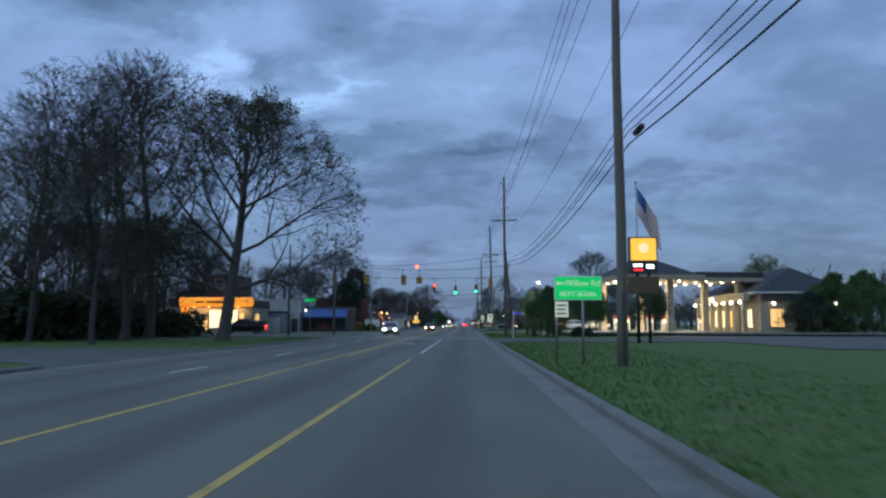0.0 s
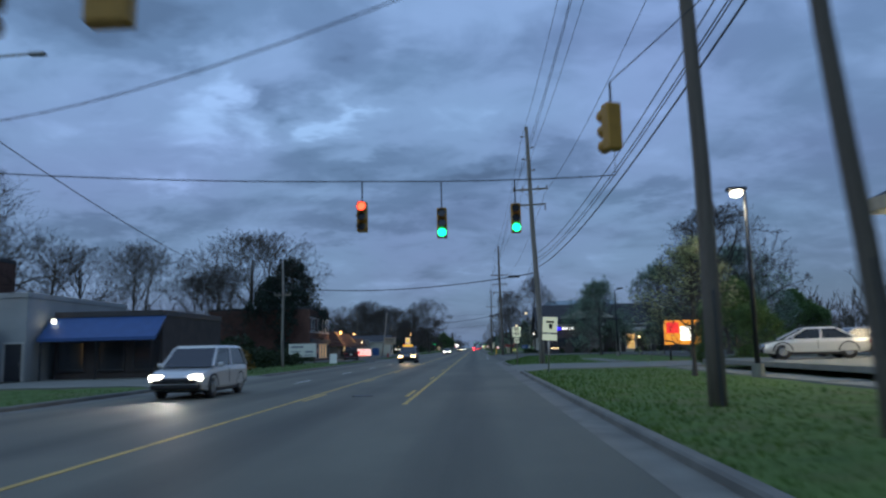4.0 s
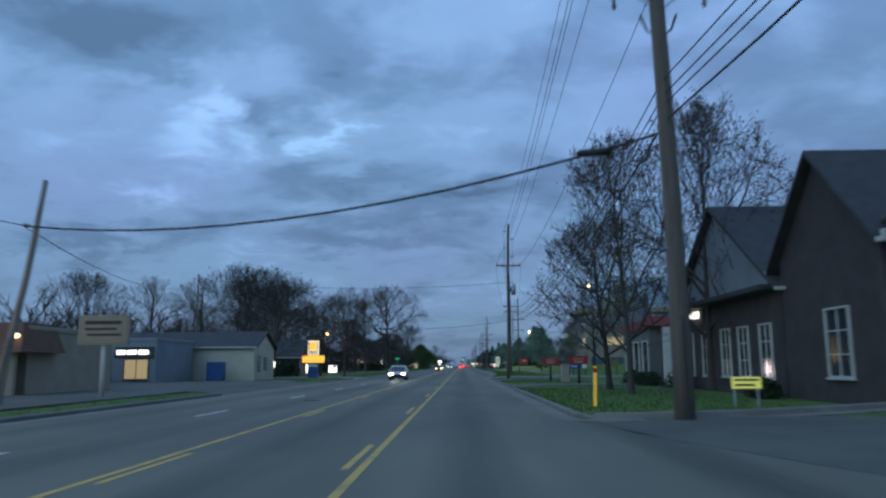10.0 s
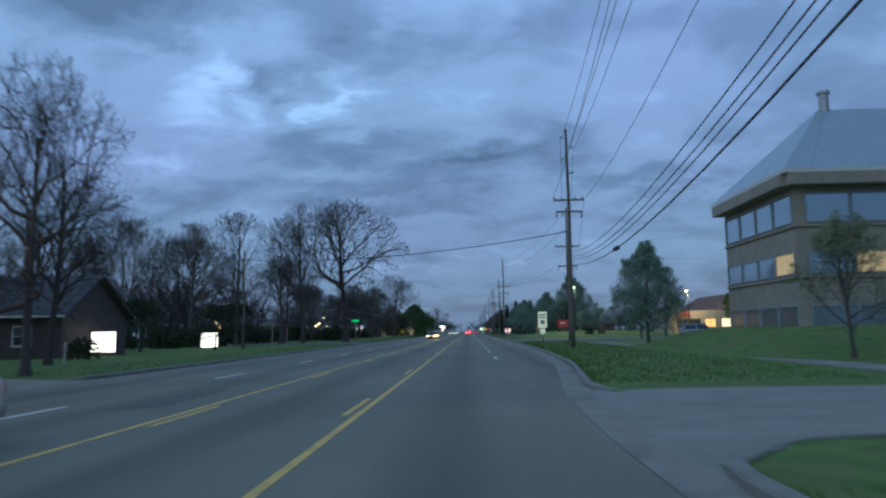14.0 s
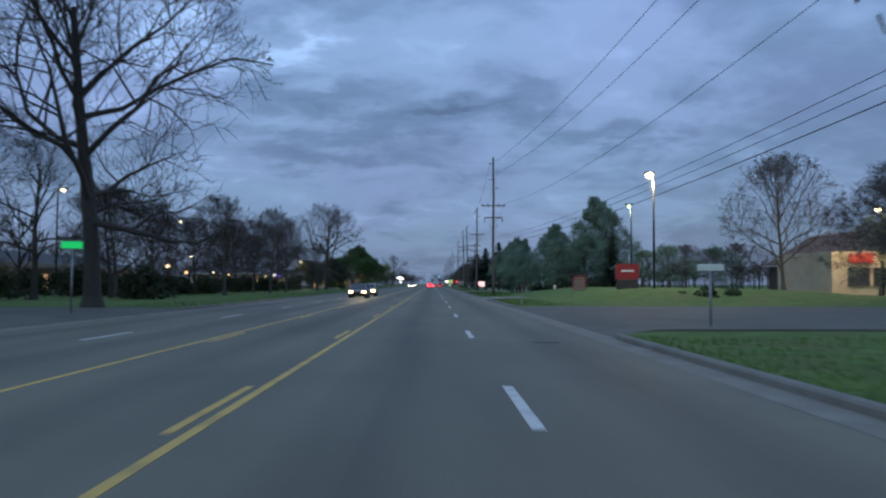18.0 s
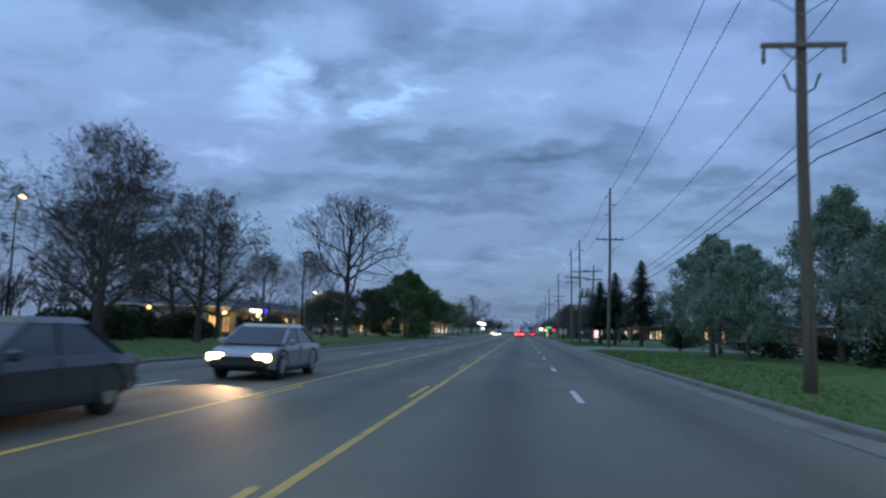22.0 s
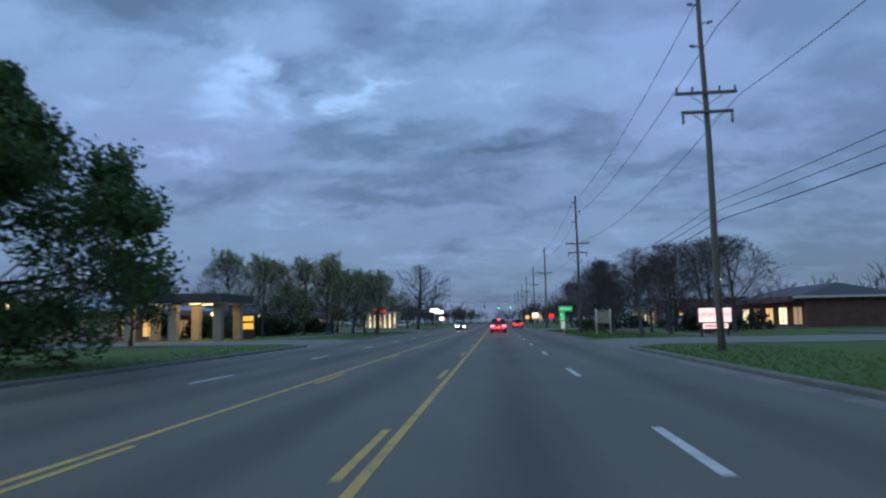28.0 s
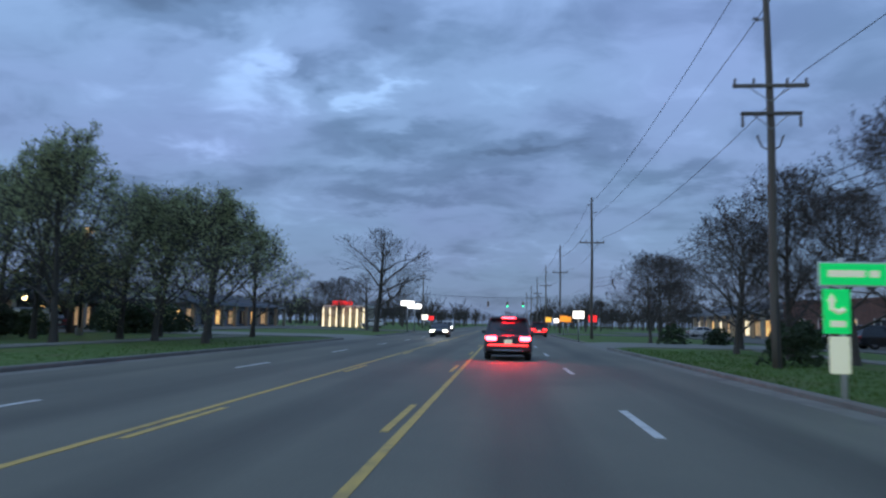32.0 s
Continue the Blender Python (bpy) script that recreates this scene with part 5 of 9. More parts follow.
# last stretch
grove([("young_green", -15.5, 574.4, 8.5, 7), ("young_green", -21, 570, 10.4, 7), ("young_green", -19, 576, 8.8, 6.5), ("young_green", -25.3, 575, 10.5, 6.4), ("young_green", -27.6, 565, 10, 7), ("young_green", -23, 585, 9.4, 7), ("young_green", -33, 569, 11, 8), ("young_green", -18, 589, 8.6, 6.5), ("young_green", -29.5, 578, 10.5, 7), ("young_green", -22.3, 578.5, 9.5, 6.8), ("young_green", -18.6, 582.5, 8.8, 6.2), ("dark_bush_tree", -31, 588, 8, 6), ("oak_bare", -16.0, 629, 12.8, 12.7)])
grove([("street_bud", 11, 558, 7.2, 5), ("oak_bare", 10.9, 537, 6, 5), ("oak_bare", 14.5, 543, 6.4, 6), ("street_bud", 14.5, 551, 6, 5.5), ("street_bud", 13.5, 567, 6.6, 6), ("street_bud", 12, 577, 7, 6), ("street_bud", 15, 586, 6.8, 6.5), ("street_bud", 11.8, 599, 7, 6), ("street_bud", 18, 560, 7.6, 7), ("street_bud", 12.5, 571, 8, 7), ("oak_bare", 13.2, 549, 7.8, 7.5), ("street_bud", 17.5, 554, 8.4, 8), ("street_bud", 21, 547, 8.2, 8), ("fan_bare", 17, 541, 7.5, 7)])
for i in range(5):
    plant(("oak_bare", "street_bud", "fan_bare")[i % 3], 14 + (i * 7) % 18, 606 + 30 * i, 7 + (i * 3) % 4, 8)
    plant(("oak_bare", "street_bud", "fan_bare")[i % 3], -20 - (i * 11) % 26, 645 + 30 * i, 8 + (i * 5) % 4, 9)

# ---- buildings ----
SIDES = {"F": 0, "R": 90, "B": 180, "L": 270}


def side_frame(side, w, d):
    """Local pose of a wall: x along it, -y outwards, z up, origin at the middle of its foot."""
    return {"F": pose(0, 0, 0), "B": pose(0, d, 0, 0, 0, 180), "R": pose(w / 2, d / 2, 0, 0, 0, 90), "L": pose(-w / 2, d / 2, 0, 0, 0, 270)}[side]


def window(b, side, w, d, u, z, ww, wh, pane=None, bars=(1, 1), trim=None, sill=True):
    """A framed window: frame, panes and sill."""
    at = side_frame(side, w, d) @ pose(u, 0, z)
    f = 0.07
    fm = Mesh()
    fm.box((0, -0.03, wh - f / 2), (ww, 0.12, f), 0, 0.01).box((0, -0.03, f / 2), (ww, 0.12, f), 0, 0.01)
    for s in (-1, 1):
        fm.box((s * (ww / 2 - f / 2), -0.03, wh / 2), (f, 0.118, wh - 2 * f), 0, 0.01)
    nx, ny = bars
    for i in range(1, nx):
        fm.box((-ww / 2 + ww * i / nx, -0.02, wh / 2), (0.04, 0.08, wh - 2 * f))
    for j in range(1, ny):
        fm.box((0, -0.021, wh * j / ny), (ww - 2 * f, 0.076, 0.04))
    win = part("window", fm, trim or TRIM, b, at=at)
    for i in range(nx):
        for j in range(ny):
            part("pane", Mesh().box((-ww / 2 + ww * (i + 0.5) / nx, -0.005, wh * (j + 0.5) / ny), (ww / nx - 0.05, 0.02, wh / ny - 0.05)), pane or WINDOW_GLASS, win)
    if sill:
        part("sill", Mesh().box((0, -0.07, -0.03), (ww + 0.12, 0.16, 0.05), 0, 0.01), trim or TRIM, win)
    return win


def door(b, side, w, d, u, dw, dh, leaf, trim=None, glow_pane=None):
    at = side_frame(side, w, d) @ pose(u, 0, 0.12)
    fm = Mesh().box((0, -0.03, dh + 0.04), (dw + 0.2, 0.14, 0.1), 0, 0.01)
    for s in (-1, 1):
        fm.box((s * (dw / 2 + 0.05), -0.03, dh / 2), (0.1, 0.138, dh), 0, 0.01)
    dr = part("door", Mesh().box((0, 0.0, dh / 2), (dw, 0.06, dh), 0, 0.01), leaf, b, at=at)
    part("door_frame", fm, trim or TRIM, dr)
    if glow_pane:
        part("pane", Mesh().box((0, -0.035, dh * 0.55), (dw * 0.72, 0.015, dh * 0.72)), glow_pane, dr)
    part("handle", Mesh().box((dw * 0.4, -0.06, dh * 0.47), (0.03, 0.05, 0.2), 0, 0.008), METAL, dr)
    return dr


def shell(b, w, d, h, material, base=0.0):
    """Four walls with thickness, each a part."""
    t = 0.25
    for name, c, s in (("front_wall", (0, t / 2, h / 2), (w, t, h)), ("back_wall", (0, d - t / 2, h / 2), (w, t, h)), ("side_wall", (-w / 2 + t / 2, d / 2, h / 2), (t, d - 2 * t, h)), ("side_wall", (w / 2 - t / 2, d / 2, h / 2), (t, d - 2 * t, h))):
        part(name, Mesh().box(c, s, 0, 0.0), material, b)


def gable_roof(b, w, d, h, rise, over, material, along="x", gable=None, gable_mat=None):
    """Two thick roof slopes, a ridge and the triangular gable walls."""
    t = 0.18
    if along == "x":
        prof, ln, half = d / 2, w / 2, d / 2
    else:
        prof, ln, half = w / 2, d / 2, w / 2
    c = (0, d / 2)
    k = rise / half
    for s in (-1, 1):
        pr = [(0, h + rise), (s * (half + over), h - k * over), (s * (half + over), h - k * over + t), (0, h + rise + t)]
        m = Mesh()
        for e in (-1, 1):
            for p, z in pr:
                m.v.append((c[0] + e * (ln + over), c[1] + p, z) if along == "x" else (c[0] + p, c[1] + e * (ln + over), z))
        m.f += [(0, 1, 2, 3), (7, 6, 5, 4), (0, 4, 5, 1), (1, 5, 6, 2), (2, 6, 7, 3), (3, 7, 4, 0)]
        part("roof_slope", m, material, b)
        em = Mesh()
        z = h - k * over + t * 0.4
        em.box((c[0], c[1] + s * (half + over + 0.04), z), (2 * (ln + over), 0.09, 0.14), 0, 0.01) if along == "x" else em.box((c[0] + s * (half + over + 0.04), c[1], z), (0.09, 2 * (ln + over), 0.14), 0, 0.01)
        part("gutter", em, TRIM, b)
    for e in (-1, 1):
        m = Mesh()
        for q in (0, -e * 0.22):
            for p, z in ((-half, h), (half, h), (0, h + rise - 0.02)):
                m.v.append((c[0] + e * ln + q, c[1] + p, z) if along == "x" else (c[0] + p, c[1] + e * ln + q, z))
        m.f += [(0, 1, 2), (3, 5, 4), (0, 3, 4, 1), (1, 4, 5, 2), (2, 5, 3, 0)]
        part("gable_wall", m, gable_mat or gable or SIDING, b)


def flat_roof(b, w, d, h, material, cap=0.35, capmat=None):
    part("roof", Mesh().box((0, d / 2, h - 0.1), (w - 0.5, d - 0.5, 0.2)), material, b)
    t = 0.32
    for c, s in (((0, 0.1, h + cap / 2), (w + 0.1, t, cap)), ((0, d - 0.1, h + cap / 2), (w + 0.1, t, cap)), ((-w / 2 + 0.1, d / 2, h + cap / 2), (t, d - 0.52, cap)), ((w / 2 - 0.1, d / 2, h + cap / 2), (t, d - 0.52, cap))):
        part("parapet", Mesh().box(c, s, 0, 0.02), capmat or DARK_TRIM, b)


def hip_roof(b, w, d, h, rise, over, material, ridge=0.4):
    """Four thick slopes up to a short ridge."""
    x, y, r = w / 2 + over, d / 2 + over, max(0.0, w / 2 - d / 2 * (1 - ridge))
    cy = d / 2
    e = [(-x, cy - y, h), (x, cy - y, h), (x, cy + y, h), (-x, cy + y, h)]
    a, c = (-r, cy, h + rise), (r, cy, h + rise)
    for face in ((e[0], e[1], c, a), (e[2], e[3], a, c), (e[1], e[2], c), (e[3], e[0], a)):
        m = Mesh()
        n = len(face)
        m.v += [tuple(p) for p in face] + [(p[0] * 0.985, cy + (p[1] - cy) * 0.985, p[2] - 0.16) for p in face]
        m.f += [tuple(range(n)), tuple(reversed(range(n, 2 * n)))] + [(i, n + i, n + (i + 1) % n, (i + 1) % n) for i in range(n)]
        part("roof_slope", m, material, b)
    part("fascia", Mesh().box((0, cy - y + 0.03, h - 0.1), (2 * x, 0.06, 0.22)).box((0, cy + y - 0.03, h - 0.1), (2 * x, 0.06, 0.22)).box((-x + 0.03, cy, h - 0.1), (0.06, 2 * y - 0.13, 0.22)).box((x - 0.03, cy, h - 0.1), (0.06, 2 * y - 0.13, 0.22)), TRIM, b)
    part("soffit", Mesh().box((0, cy, h - 0.17), (2 * x - 0.1, 2 * y - 0.1, 0.05)), TRIM, b)


def building(x, y, rz, label, name="building", category="building"):
    return thing(name, pose(x, y, 0.0, 0, 0, rz), label, category)


def wall_lamp(x, y, z, material=LAMP_WARM, r=0.09, rz=0.0, label="small lit wall lamp"):
    t = thing("wall_lamp", pose(x, y, z, 0, 0, rz), label, "lamp", "wall lamps")
    part("bulb", Mesh().ball((0, 0, 0), r, 8, 6), material, t, smooth=True)
    part("bracket", Mesh().box((0, 0.32, 0.06), (0.06, 0.64, 0.05), 0, 0.01), DARK_METAL, t)
    return t


# orange-lit shop with its glowing fascia
b = building(-33.2, 101.0, 0, "low shop with a glowing orange fascia and lit windows", "shop", "shop")
shell(b, 9.8, 9, 3.6, STUCCO)
flat_roof(b, 9.8, 9, 3.6, LOT)
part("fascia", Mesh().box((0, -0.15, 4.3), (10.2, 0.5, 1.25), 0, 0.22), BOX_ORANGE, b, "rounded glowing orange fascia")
part("side_fascia", Mesh().box((4.95, 4.2, 4.15), (0.3, 8.1, 0.95), 0, 0.05), BRICK_DARK, b)
for i, (u, ww) in enumerate(((-2.2, 1.2), (-0.7, 1.1), (0.3, 1.8))):
    part("sign_bar", Mesh().box((u, -0.43, 4.3), (ww, 0.04, 0.28)), YELLOW_METAL, b)
# end pier emits the sign's orange in place of floodlight on the wall
part("pier", Mesh().box((-4.4, -0.12, 1.8), (0.95, 0.3, 3.5), 0, 0.03), BOX_ORANGE, b)
# lamps added under the fascia to go with the orange wash
for u in (-3.0, -1.0, 1.0, 3.0):
    part("soffit_lamp", Mesh().cyl((u, -0.2, 3.66), (u, -0.2, 3.6), 0.14, 0.12, 10), LAMP_ORANGE, b, "small added orange lamp under the fascia")
# added area light: washes the front wall with the fascia's orange glow
fa = bpy.data.lights.new("added_fascia_wash", "AREA")
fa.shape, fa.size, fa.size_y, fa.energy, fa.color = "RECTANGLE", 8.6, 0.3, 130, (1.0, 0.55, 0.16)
new("added_fascia_wash", fa).matrix_world = look((-33.2, 100.55, 3.55), (-33.2, 100.7, 0.0))
window(b, "F", 9.8, 9, 1.0, 0.75, 4.0, 2.5, WIN_WHITE, (3, 1), STUCCO)
window(b, "F", 9.8, 9, 3.5, 0.9, 0.8, 2.0, WIN_WARM, (1, 1), DARK_TRIM)
window(b, "F", 9.8, 9, -2.6, 0.4, 0.5, 2.4, WIN_DIM, (1, 2), DARK_TRIM)
window(b, "R", 9.8, 9, -2.0, 0.8, 2.4, 2.0, WIN_WARM, (2, 1), DARK_TRIM)
door(b, "F", 9.8, 9, -1.5, 1.0, 2.3, DARK_TRIM, DARK_TRIM, WIN_WARM)
b = building(-41.4, 102.0, 0, "low orange-lit annex with a dark door", "annex", "shop")
shell(b, 6.0, 7, 2.6, STUCCO)
gable_roof(b, 6.0, 7, 2.6, 1.0, 0.3, SHINGLE_BROWN, "y", STUCCO)
door(b, "F", 6.0, 7, 1.2, 1.7, 2.1, DARK_TRIM)
window(b, "F", 6.0, 7, -1.5, 1.2, 1.2, 0.9)
for x in (-39.6, -42.8):
    wall_lamp(x, 101.45, 2.5, LAMP_ORANGE)
# brick gable house behind the shop
b = building(-40.2, 124, 0, "tall narrow brick house behind the shops", "house", "house")
shell(b, 5, 9, 9.2, BRICK)
flat_roof(b, 5, 9, 9.2, LOT)
part("string_course", Mesh().box((0, -0.05, 7.4), (5.1, 0.12, 0.5), 0, 0.02), STUCCO, b)
window(b, "F", 5, 9, -0.3, 7.9, 1.6, 0.9, None, (2, 1))
# white garage and grey block
b = building(-28.6, 109.5, 0, "small white garage with two panel doors", "garage", "garage")
shell(b, 4.6, 4, 2.9, GREY_WALL)
flat_roof(b, 4.6, 4, 2.9, LOT)
for u in (-1.1, 1.1):
    dm = Mesh()
    for k in range(4):
        dm.box((u, -0.03, 0.35 + 0.56 * k), (1.8, 0.08, 0.53), 0, 0.02)
    part("garage_door", dm, TRIM, b)
BLOCK_PAINT = mat("pale_block_paint", (0.36, 0.38, 0.38), 0.85, 0, 0.12, 0.7, 40, 0.15, blotch=0.35, blotch_col=(0.27, 0.28, 0.28))
b = building(-27.9, 113.5, 0, "plain pale grey painted block building", "block_building")
shell(b, 6.6, 12, 4.8, BLOCK_PAINT)
flat_roof(b, 6.6, 12, 4.8, LOT, 0.3, BLOCK_PAINT)
for k in range(11):
    part("block_course", Mesh().box((0, -0.006, 0.42 + 0.4 * k), (6.58, 0.02, 0.385), 0, 0.006), BLOCK_PAINT, b)
door(b, "F", 6.6, 12, 2.6, 1.0, 2.1, DARK_TRIM)
# shop with a blue awning
b = building(-20.9, 115.5, 0, "low dark shop with a sloping blue awning", "shop", "shop")
shell(b, 6.4, 10, 3.7, BRICK_DARK)
flat_roof(b, 6.4, 10, 3.7, LOT)
aw = Mesh()
aw.v += [(-3.4, -0.02, 3.7), (3.4, -0.02, 3.7), (3.4, -1.5, 2.5), (-3.4, -1.5, 2.5), (-3.4, -0.02, 3.6), (3.4, -0.02, 3.6), (3.4, -1.5, 2.3), (-3.4, -1.5, 2.3)]
aw.f += [(0, 1, 2, 3), (7, 6, 5, 4), (0, 3, 7, 4), (1, 5, 6, 2), (3, 2, 6, 7)]
part("awning", aw, BLUE_PAINT, b, "sloping blue cloth awning")
for u in (-2.2, 0.2, 2.3):
    window(b, "F", 6.8, 10, u, 0.6, 1.6, 1.7, WINDOW_GLASS, (1, 1), DARK_TRIM)
for u in (-3.2, 0, 3.2):
    part("awning_post", Mesh().cyl((u, -1.45, 0), (u, -1.45, 2.4), 0.05), DARK_METAL, b)
wall_lamp(-23.9, 114.95, 3.5, LAMP_WHITE, 0.14)

# petrol station
b = thing("petrol_canopy", pose(25.0, 93.0, 0.5, 0, 0, 6.5), "petrol station canopy with a dark hipped roof and bright lamps", "canopy")
hip_roof(b, 10.2, 14.5, 6.9, 3.1, 0.3, SHINGLE, 0.34)
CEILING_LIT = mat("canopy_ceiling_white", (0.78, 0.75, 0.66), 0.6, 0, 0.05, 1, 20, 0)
part("ceiling_panel", Mesh().box((0, 7.25, 6.58), (10.4, 14.7, 0.08)), CEILING_LIT, b)
part("ceiling_panel", Mesh().box((9.6, 7.25, 6.5), (8.8, 11.0, 0.08)), CEILING_LIT, b)
part("roof_extension", Mesh().box((9.6, 7.25, 7.1), (8.9, 11.2, 1.0), 0, 0.1), SHINGLE, b, "lower dark roof joining the shop")
part("fascia_board", Mesh().box((0, -0.32, 6.75), (10.9, 0.12, 0.6), 0, 0.02).box((-5.35, 7.25, 6.75), (0.12, 15.0, 0.6), 0, 0.02).box((9.7, 1.55, 6.6), (8.6, 0.12, 0.5), 0, 0.02), STUCCO, b)
for x, y in ((-4.0, 3.4), (1.4, 1.2), (-4.0, 11.6), (1.4, 12.0), (7.0, 3.6), (11.6, 3.6)):
    cm = part("column", Mesh().box((x, y, 3.2), (0.8, 0.8, 6.6), 0, 0.05), STUCCO, b, "tan square canopy column")
    for z in (0.5, 3.1, 3.3):
        part("column_band", Mesh().box((x, y, z), (0.92, 0.92, 0.16 if z > 1 else 1.0), 0, 0.02), TAN_WOOD, cm)
for i in range(5):
    for j in range(4):
        part("canopy_lamp", Mesh().cyl((-4.0 + 3.6 * i, 2.4 + 3.4 * j, 6.46), (-4.0 + 3.6 * i, 2.4 + 3.4 * j, 6.34), 0.16, 0.12, 10), CANOPY_GLOW, b)
ca = bpy.data.lights.new("canopy_light", "AREA")
ca.shape, ca.size, ca.size_y, ca.energy, ca.color = "RECTANGLE", 8, 12, 3500, (1.0, 0.84, 0.58)
cl = new("canopy_light", ca)
cl.matrix_world = look((24.2, 100.2, 6.75), (24.2, 100.201, 0))


def pump(x, y):
    t = thing("petrol_pump", pose(x, y, 0.55), "upright petrol pump with a red and white cabinet", "petrol pump", "petrol pumps")
    part("cabinet", Mesh().box((0, 0, 0.85), (0.8, 0.5, 1.7), 0, 0.05), TRIM, t)
    part("top_band", Mesh().box((0, 0, 1.85), (0.95, 0.55, 0.3), 0, 0.04), RED_PAINT, t)
    part("display", Mesh().box((0, -0.26, 1.3), (0.5, 0.03, 0.4)), WIN_WHITE, t)
    part("hose", Mesh().tube([(0.42, 0, 1.4), (0.62, 0, 0.9), (0.55, 0, 0.4), (0.42, 0, 0.9)], 0.025, 6), RUBBER, t)
    part("plinth", Mesh().box((0, 0, 0.06), (1.6, 1.0, 0.12), 0, 0.03), CONCRETE, t)


for x, y in ((20.6, 99.5), (24.2, 96.2), (26.4, 97.6), (22.6, 102.6), (31.5, 98.9)):
    pump(x, y)
b = thing("petrol_shop", pose(36.5, 103.0, 0.5, 0, 0, -90), "petrol station shop with arches, warm lamps and a lit sign", "shop")
shell(b, 22, 10, 4.75, STUCCO)
hip_roof(b, 22, 10, 4.9, 3.2, 0.9, SHINGLE, 0.4)
for u in (-9, -6, -3, 0, 3, 6, 9):
    part("column", Mesh().box((u, -1.2, 2.2), (0.6, 0.6, 4.4), 0, 0.04), STUCCO, b)
part("arcade_beam", Mesh().box((0, -1.2, 4.3), (20, 0.7, 0.9), 0, 0.03), STUCCO, b)
for u in (-7.5, -4.5, -1.5, 1.5, 4.5, 7.5):
    window(b, "F", 22, 10, u, 0.5, 2.2, 2.4, WIN_WHITE if u != 1.5 else WIN_WARM, (2, 1), DARK_TRIM)
for i, (u, c) in enumerate(((-4.4, BOX_YELLOW), (-3.4, WHITE_LETTER), (-2.4, BOX_YELLOW), (-1.6, WHITE_LETTER))):
    part("sign_bar", Mesh().box((u, -1.62, 4.3), (0.8, 0.1, 0.6), 0, 0.02), c, b)
for u in (-9, -6, -3, 0, 3, 6, 9):
    lp = part("arcade_lamp", Mesh().ball((u, -1.72, 3.7), 0.2, 10, 6), LAMP_WHITE, b, "bright globe lamp", True)
    part("lamp_arm", Mesh().box((u, -1.58, 3.7), (0.06, 0.2, 0.06)), DARK_METAL, lp)
for u in (-3.0, 0.2, 3.2):
    window(b, "R", 22, 10, u, 0.6, 1.8, 2.3, WIN_WARM if u < 0 else WINDOW_GLASS, (2, 1), DARK_TRIM)
part("side_beam", Mesh().box((11.25, 5, 4.2), (0.5, 9.6, 0.9), 0, 0.03), SHINGLE, b)
for v in (1.4, 5.2, 8.8):
    lp = part("arcade_lamp", Mesh().ball((11.62, v, 3.5), 0.2, 10, 6), LAMP_WHITE, b, "bright globe lamp", True)
    part("lamp_arm", Mesh().box((11.3, v, 3.5), (0.64, 0.06, 0.06)), DARK_METAL, lp)

# brick two-storey building beside the road
b = building(-22.0, 180.8, 90, "two-storey red brick building with ground-floor shop windows", "brick_building")
shell(b, 13.4, 14, 7.2, BRICK)
flat_roof(b, 13.4, 14, 7.2, LOT, 0.3, DARK_TRIM)
for u, pane in ((-4.8, None), (-1.0, None), (2.9, None), (5.2, None)):
    window(b, "F", 13.4, 14, u, 4.3, 2.0, 1.55, pane, (2, 1))
part("string_course", Mesh().box((0, -0.06, 6.05), (13.2, 0.1, 0.14)).box((0, -0.06, 4.1), (13.2, 0.1, 0.14)), TRIM, b)
part("shop_beam", Mesh().box((0, -0.12, 2.9), (13.3, 0.25, 0.55), 0, 0.02), DARK_TRIM, b)
for u in (-5.6, -3.7, -1.8, 0.1, 2.0, 3.9, 5.7):
    window(b, "F", 13.4, 14, u, 0.4, 1.6, 2.15, WIN_DIM if u in (2.0, 3.9, 0.1) else WINDOW_GLASS, (1, 1), TRIM, False)
# bricks of the wall that the car passes
brk = Mesh().box((0, 0, 0), (0.44, 0.035, 0.13), 0, 0.008).data("brick", BRICK)
for k in range(17):
    for i in range(17):
        u = -6.45 + 0.5 * i + (0.22 if k % 2 else 0)
        z = 6.28 + 0.155 * k if k < 6 else 3.22 + 0.155 * (k - 6)
        if abs(u) < 6.45 and z < 7.1 and not (3.9 < z < 4.15):
            part("brick", brk, None, b, at=pose(u, -0.012, z))
# smoke shop with its mansard roof
b = building(-20.8, 197.3, 90, "low shop with a steep brown mansard roof lit by two lamps", "smoke_shop", "shop")
shell(b, 16.5, 9, 2.9, STUCCO)
ms = Mesh()
ms.v += [(-8.7, -0.9, 2.15), (8.4, -0.9, 2.0), (6.9, 0.9, 4.3), (-7.1, 0.9, 4.5), (-8.7, 9, 2.15), (8.4, 9, 2.0), (6.9, 9, 4.3), (-7.1, 9, 4.5)]
ms.f += [(0, 1, 2, 3), (1, 5, 6, 2), (4, 0, 3, 7), (3, 2, 6, 7), (4, 5, 1, 0), (5, 4, 7, 6)]
part("mansard_roof", ms, SHINGLE_BROWN, b, "steep brown shingled roof")
for k in range(9):
    y0, z0 = -0.93 + 0.2 * k, 2.2 + 0.255 * k
    part("shingle_course", Mesh().box((-0.15, y0 + 0.1, z0 + 0.02), (17.0 - 0.33 * k, 0.05, 0.06), 0, 0.0), SHINGLE_BROWN, b)
for u, ww, pn in ((-5.6, 1.6, WINDOW_GLASS), (-3.0, 1.8, WIN_DIM), (0.0, 2.0, WINDOW_GLASS), (2.6, 1.6, WIN_WHITE), (5.4, 1.8, WINDOW_GLASS)):
    window(b, "F", 16.5, 9, u, 0.7, ww, 1.4, pn, (1, 1), DARK_TRIM)
door(b, "F", 16.5, 9, 4.0, 1.0, 2.05, DARK_TRIM, TRIM, WIN_WARM)
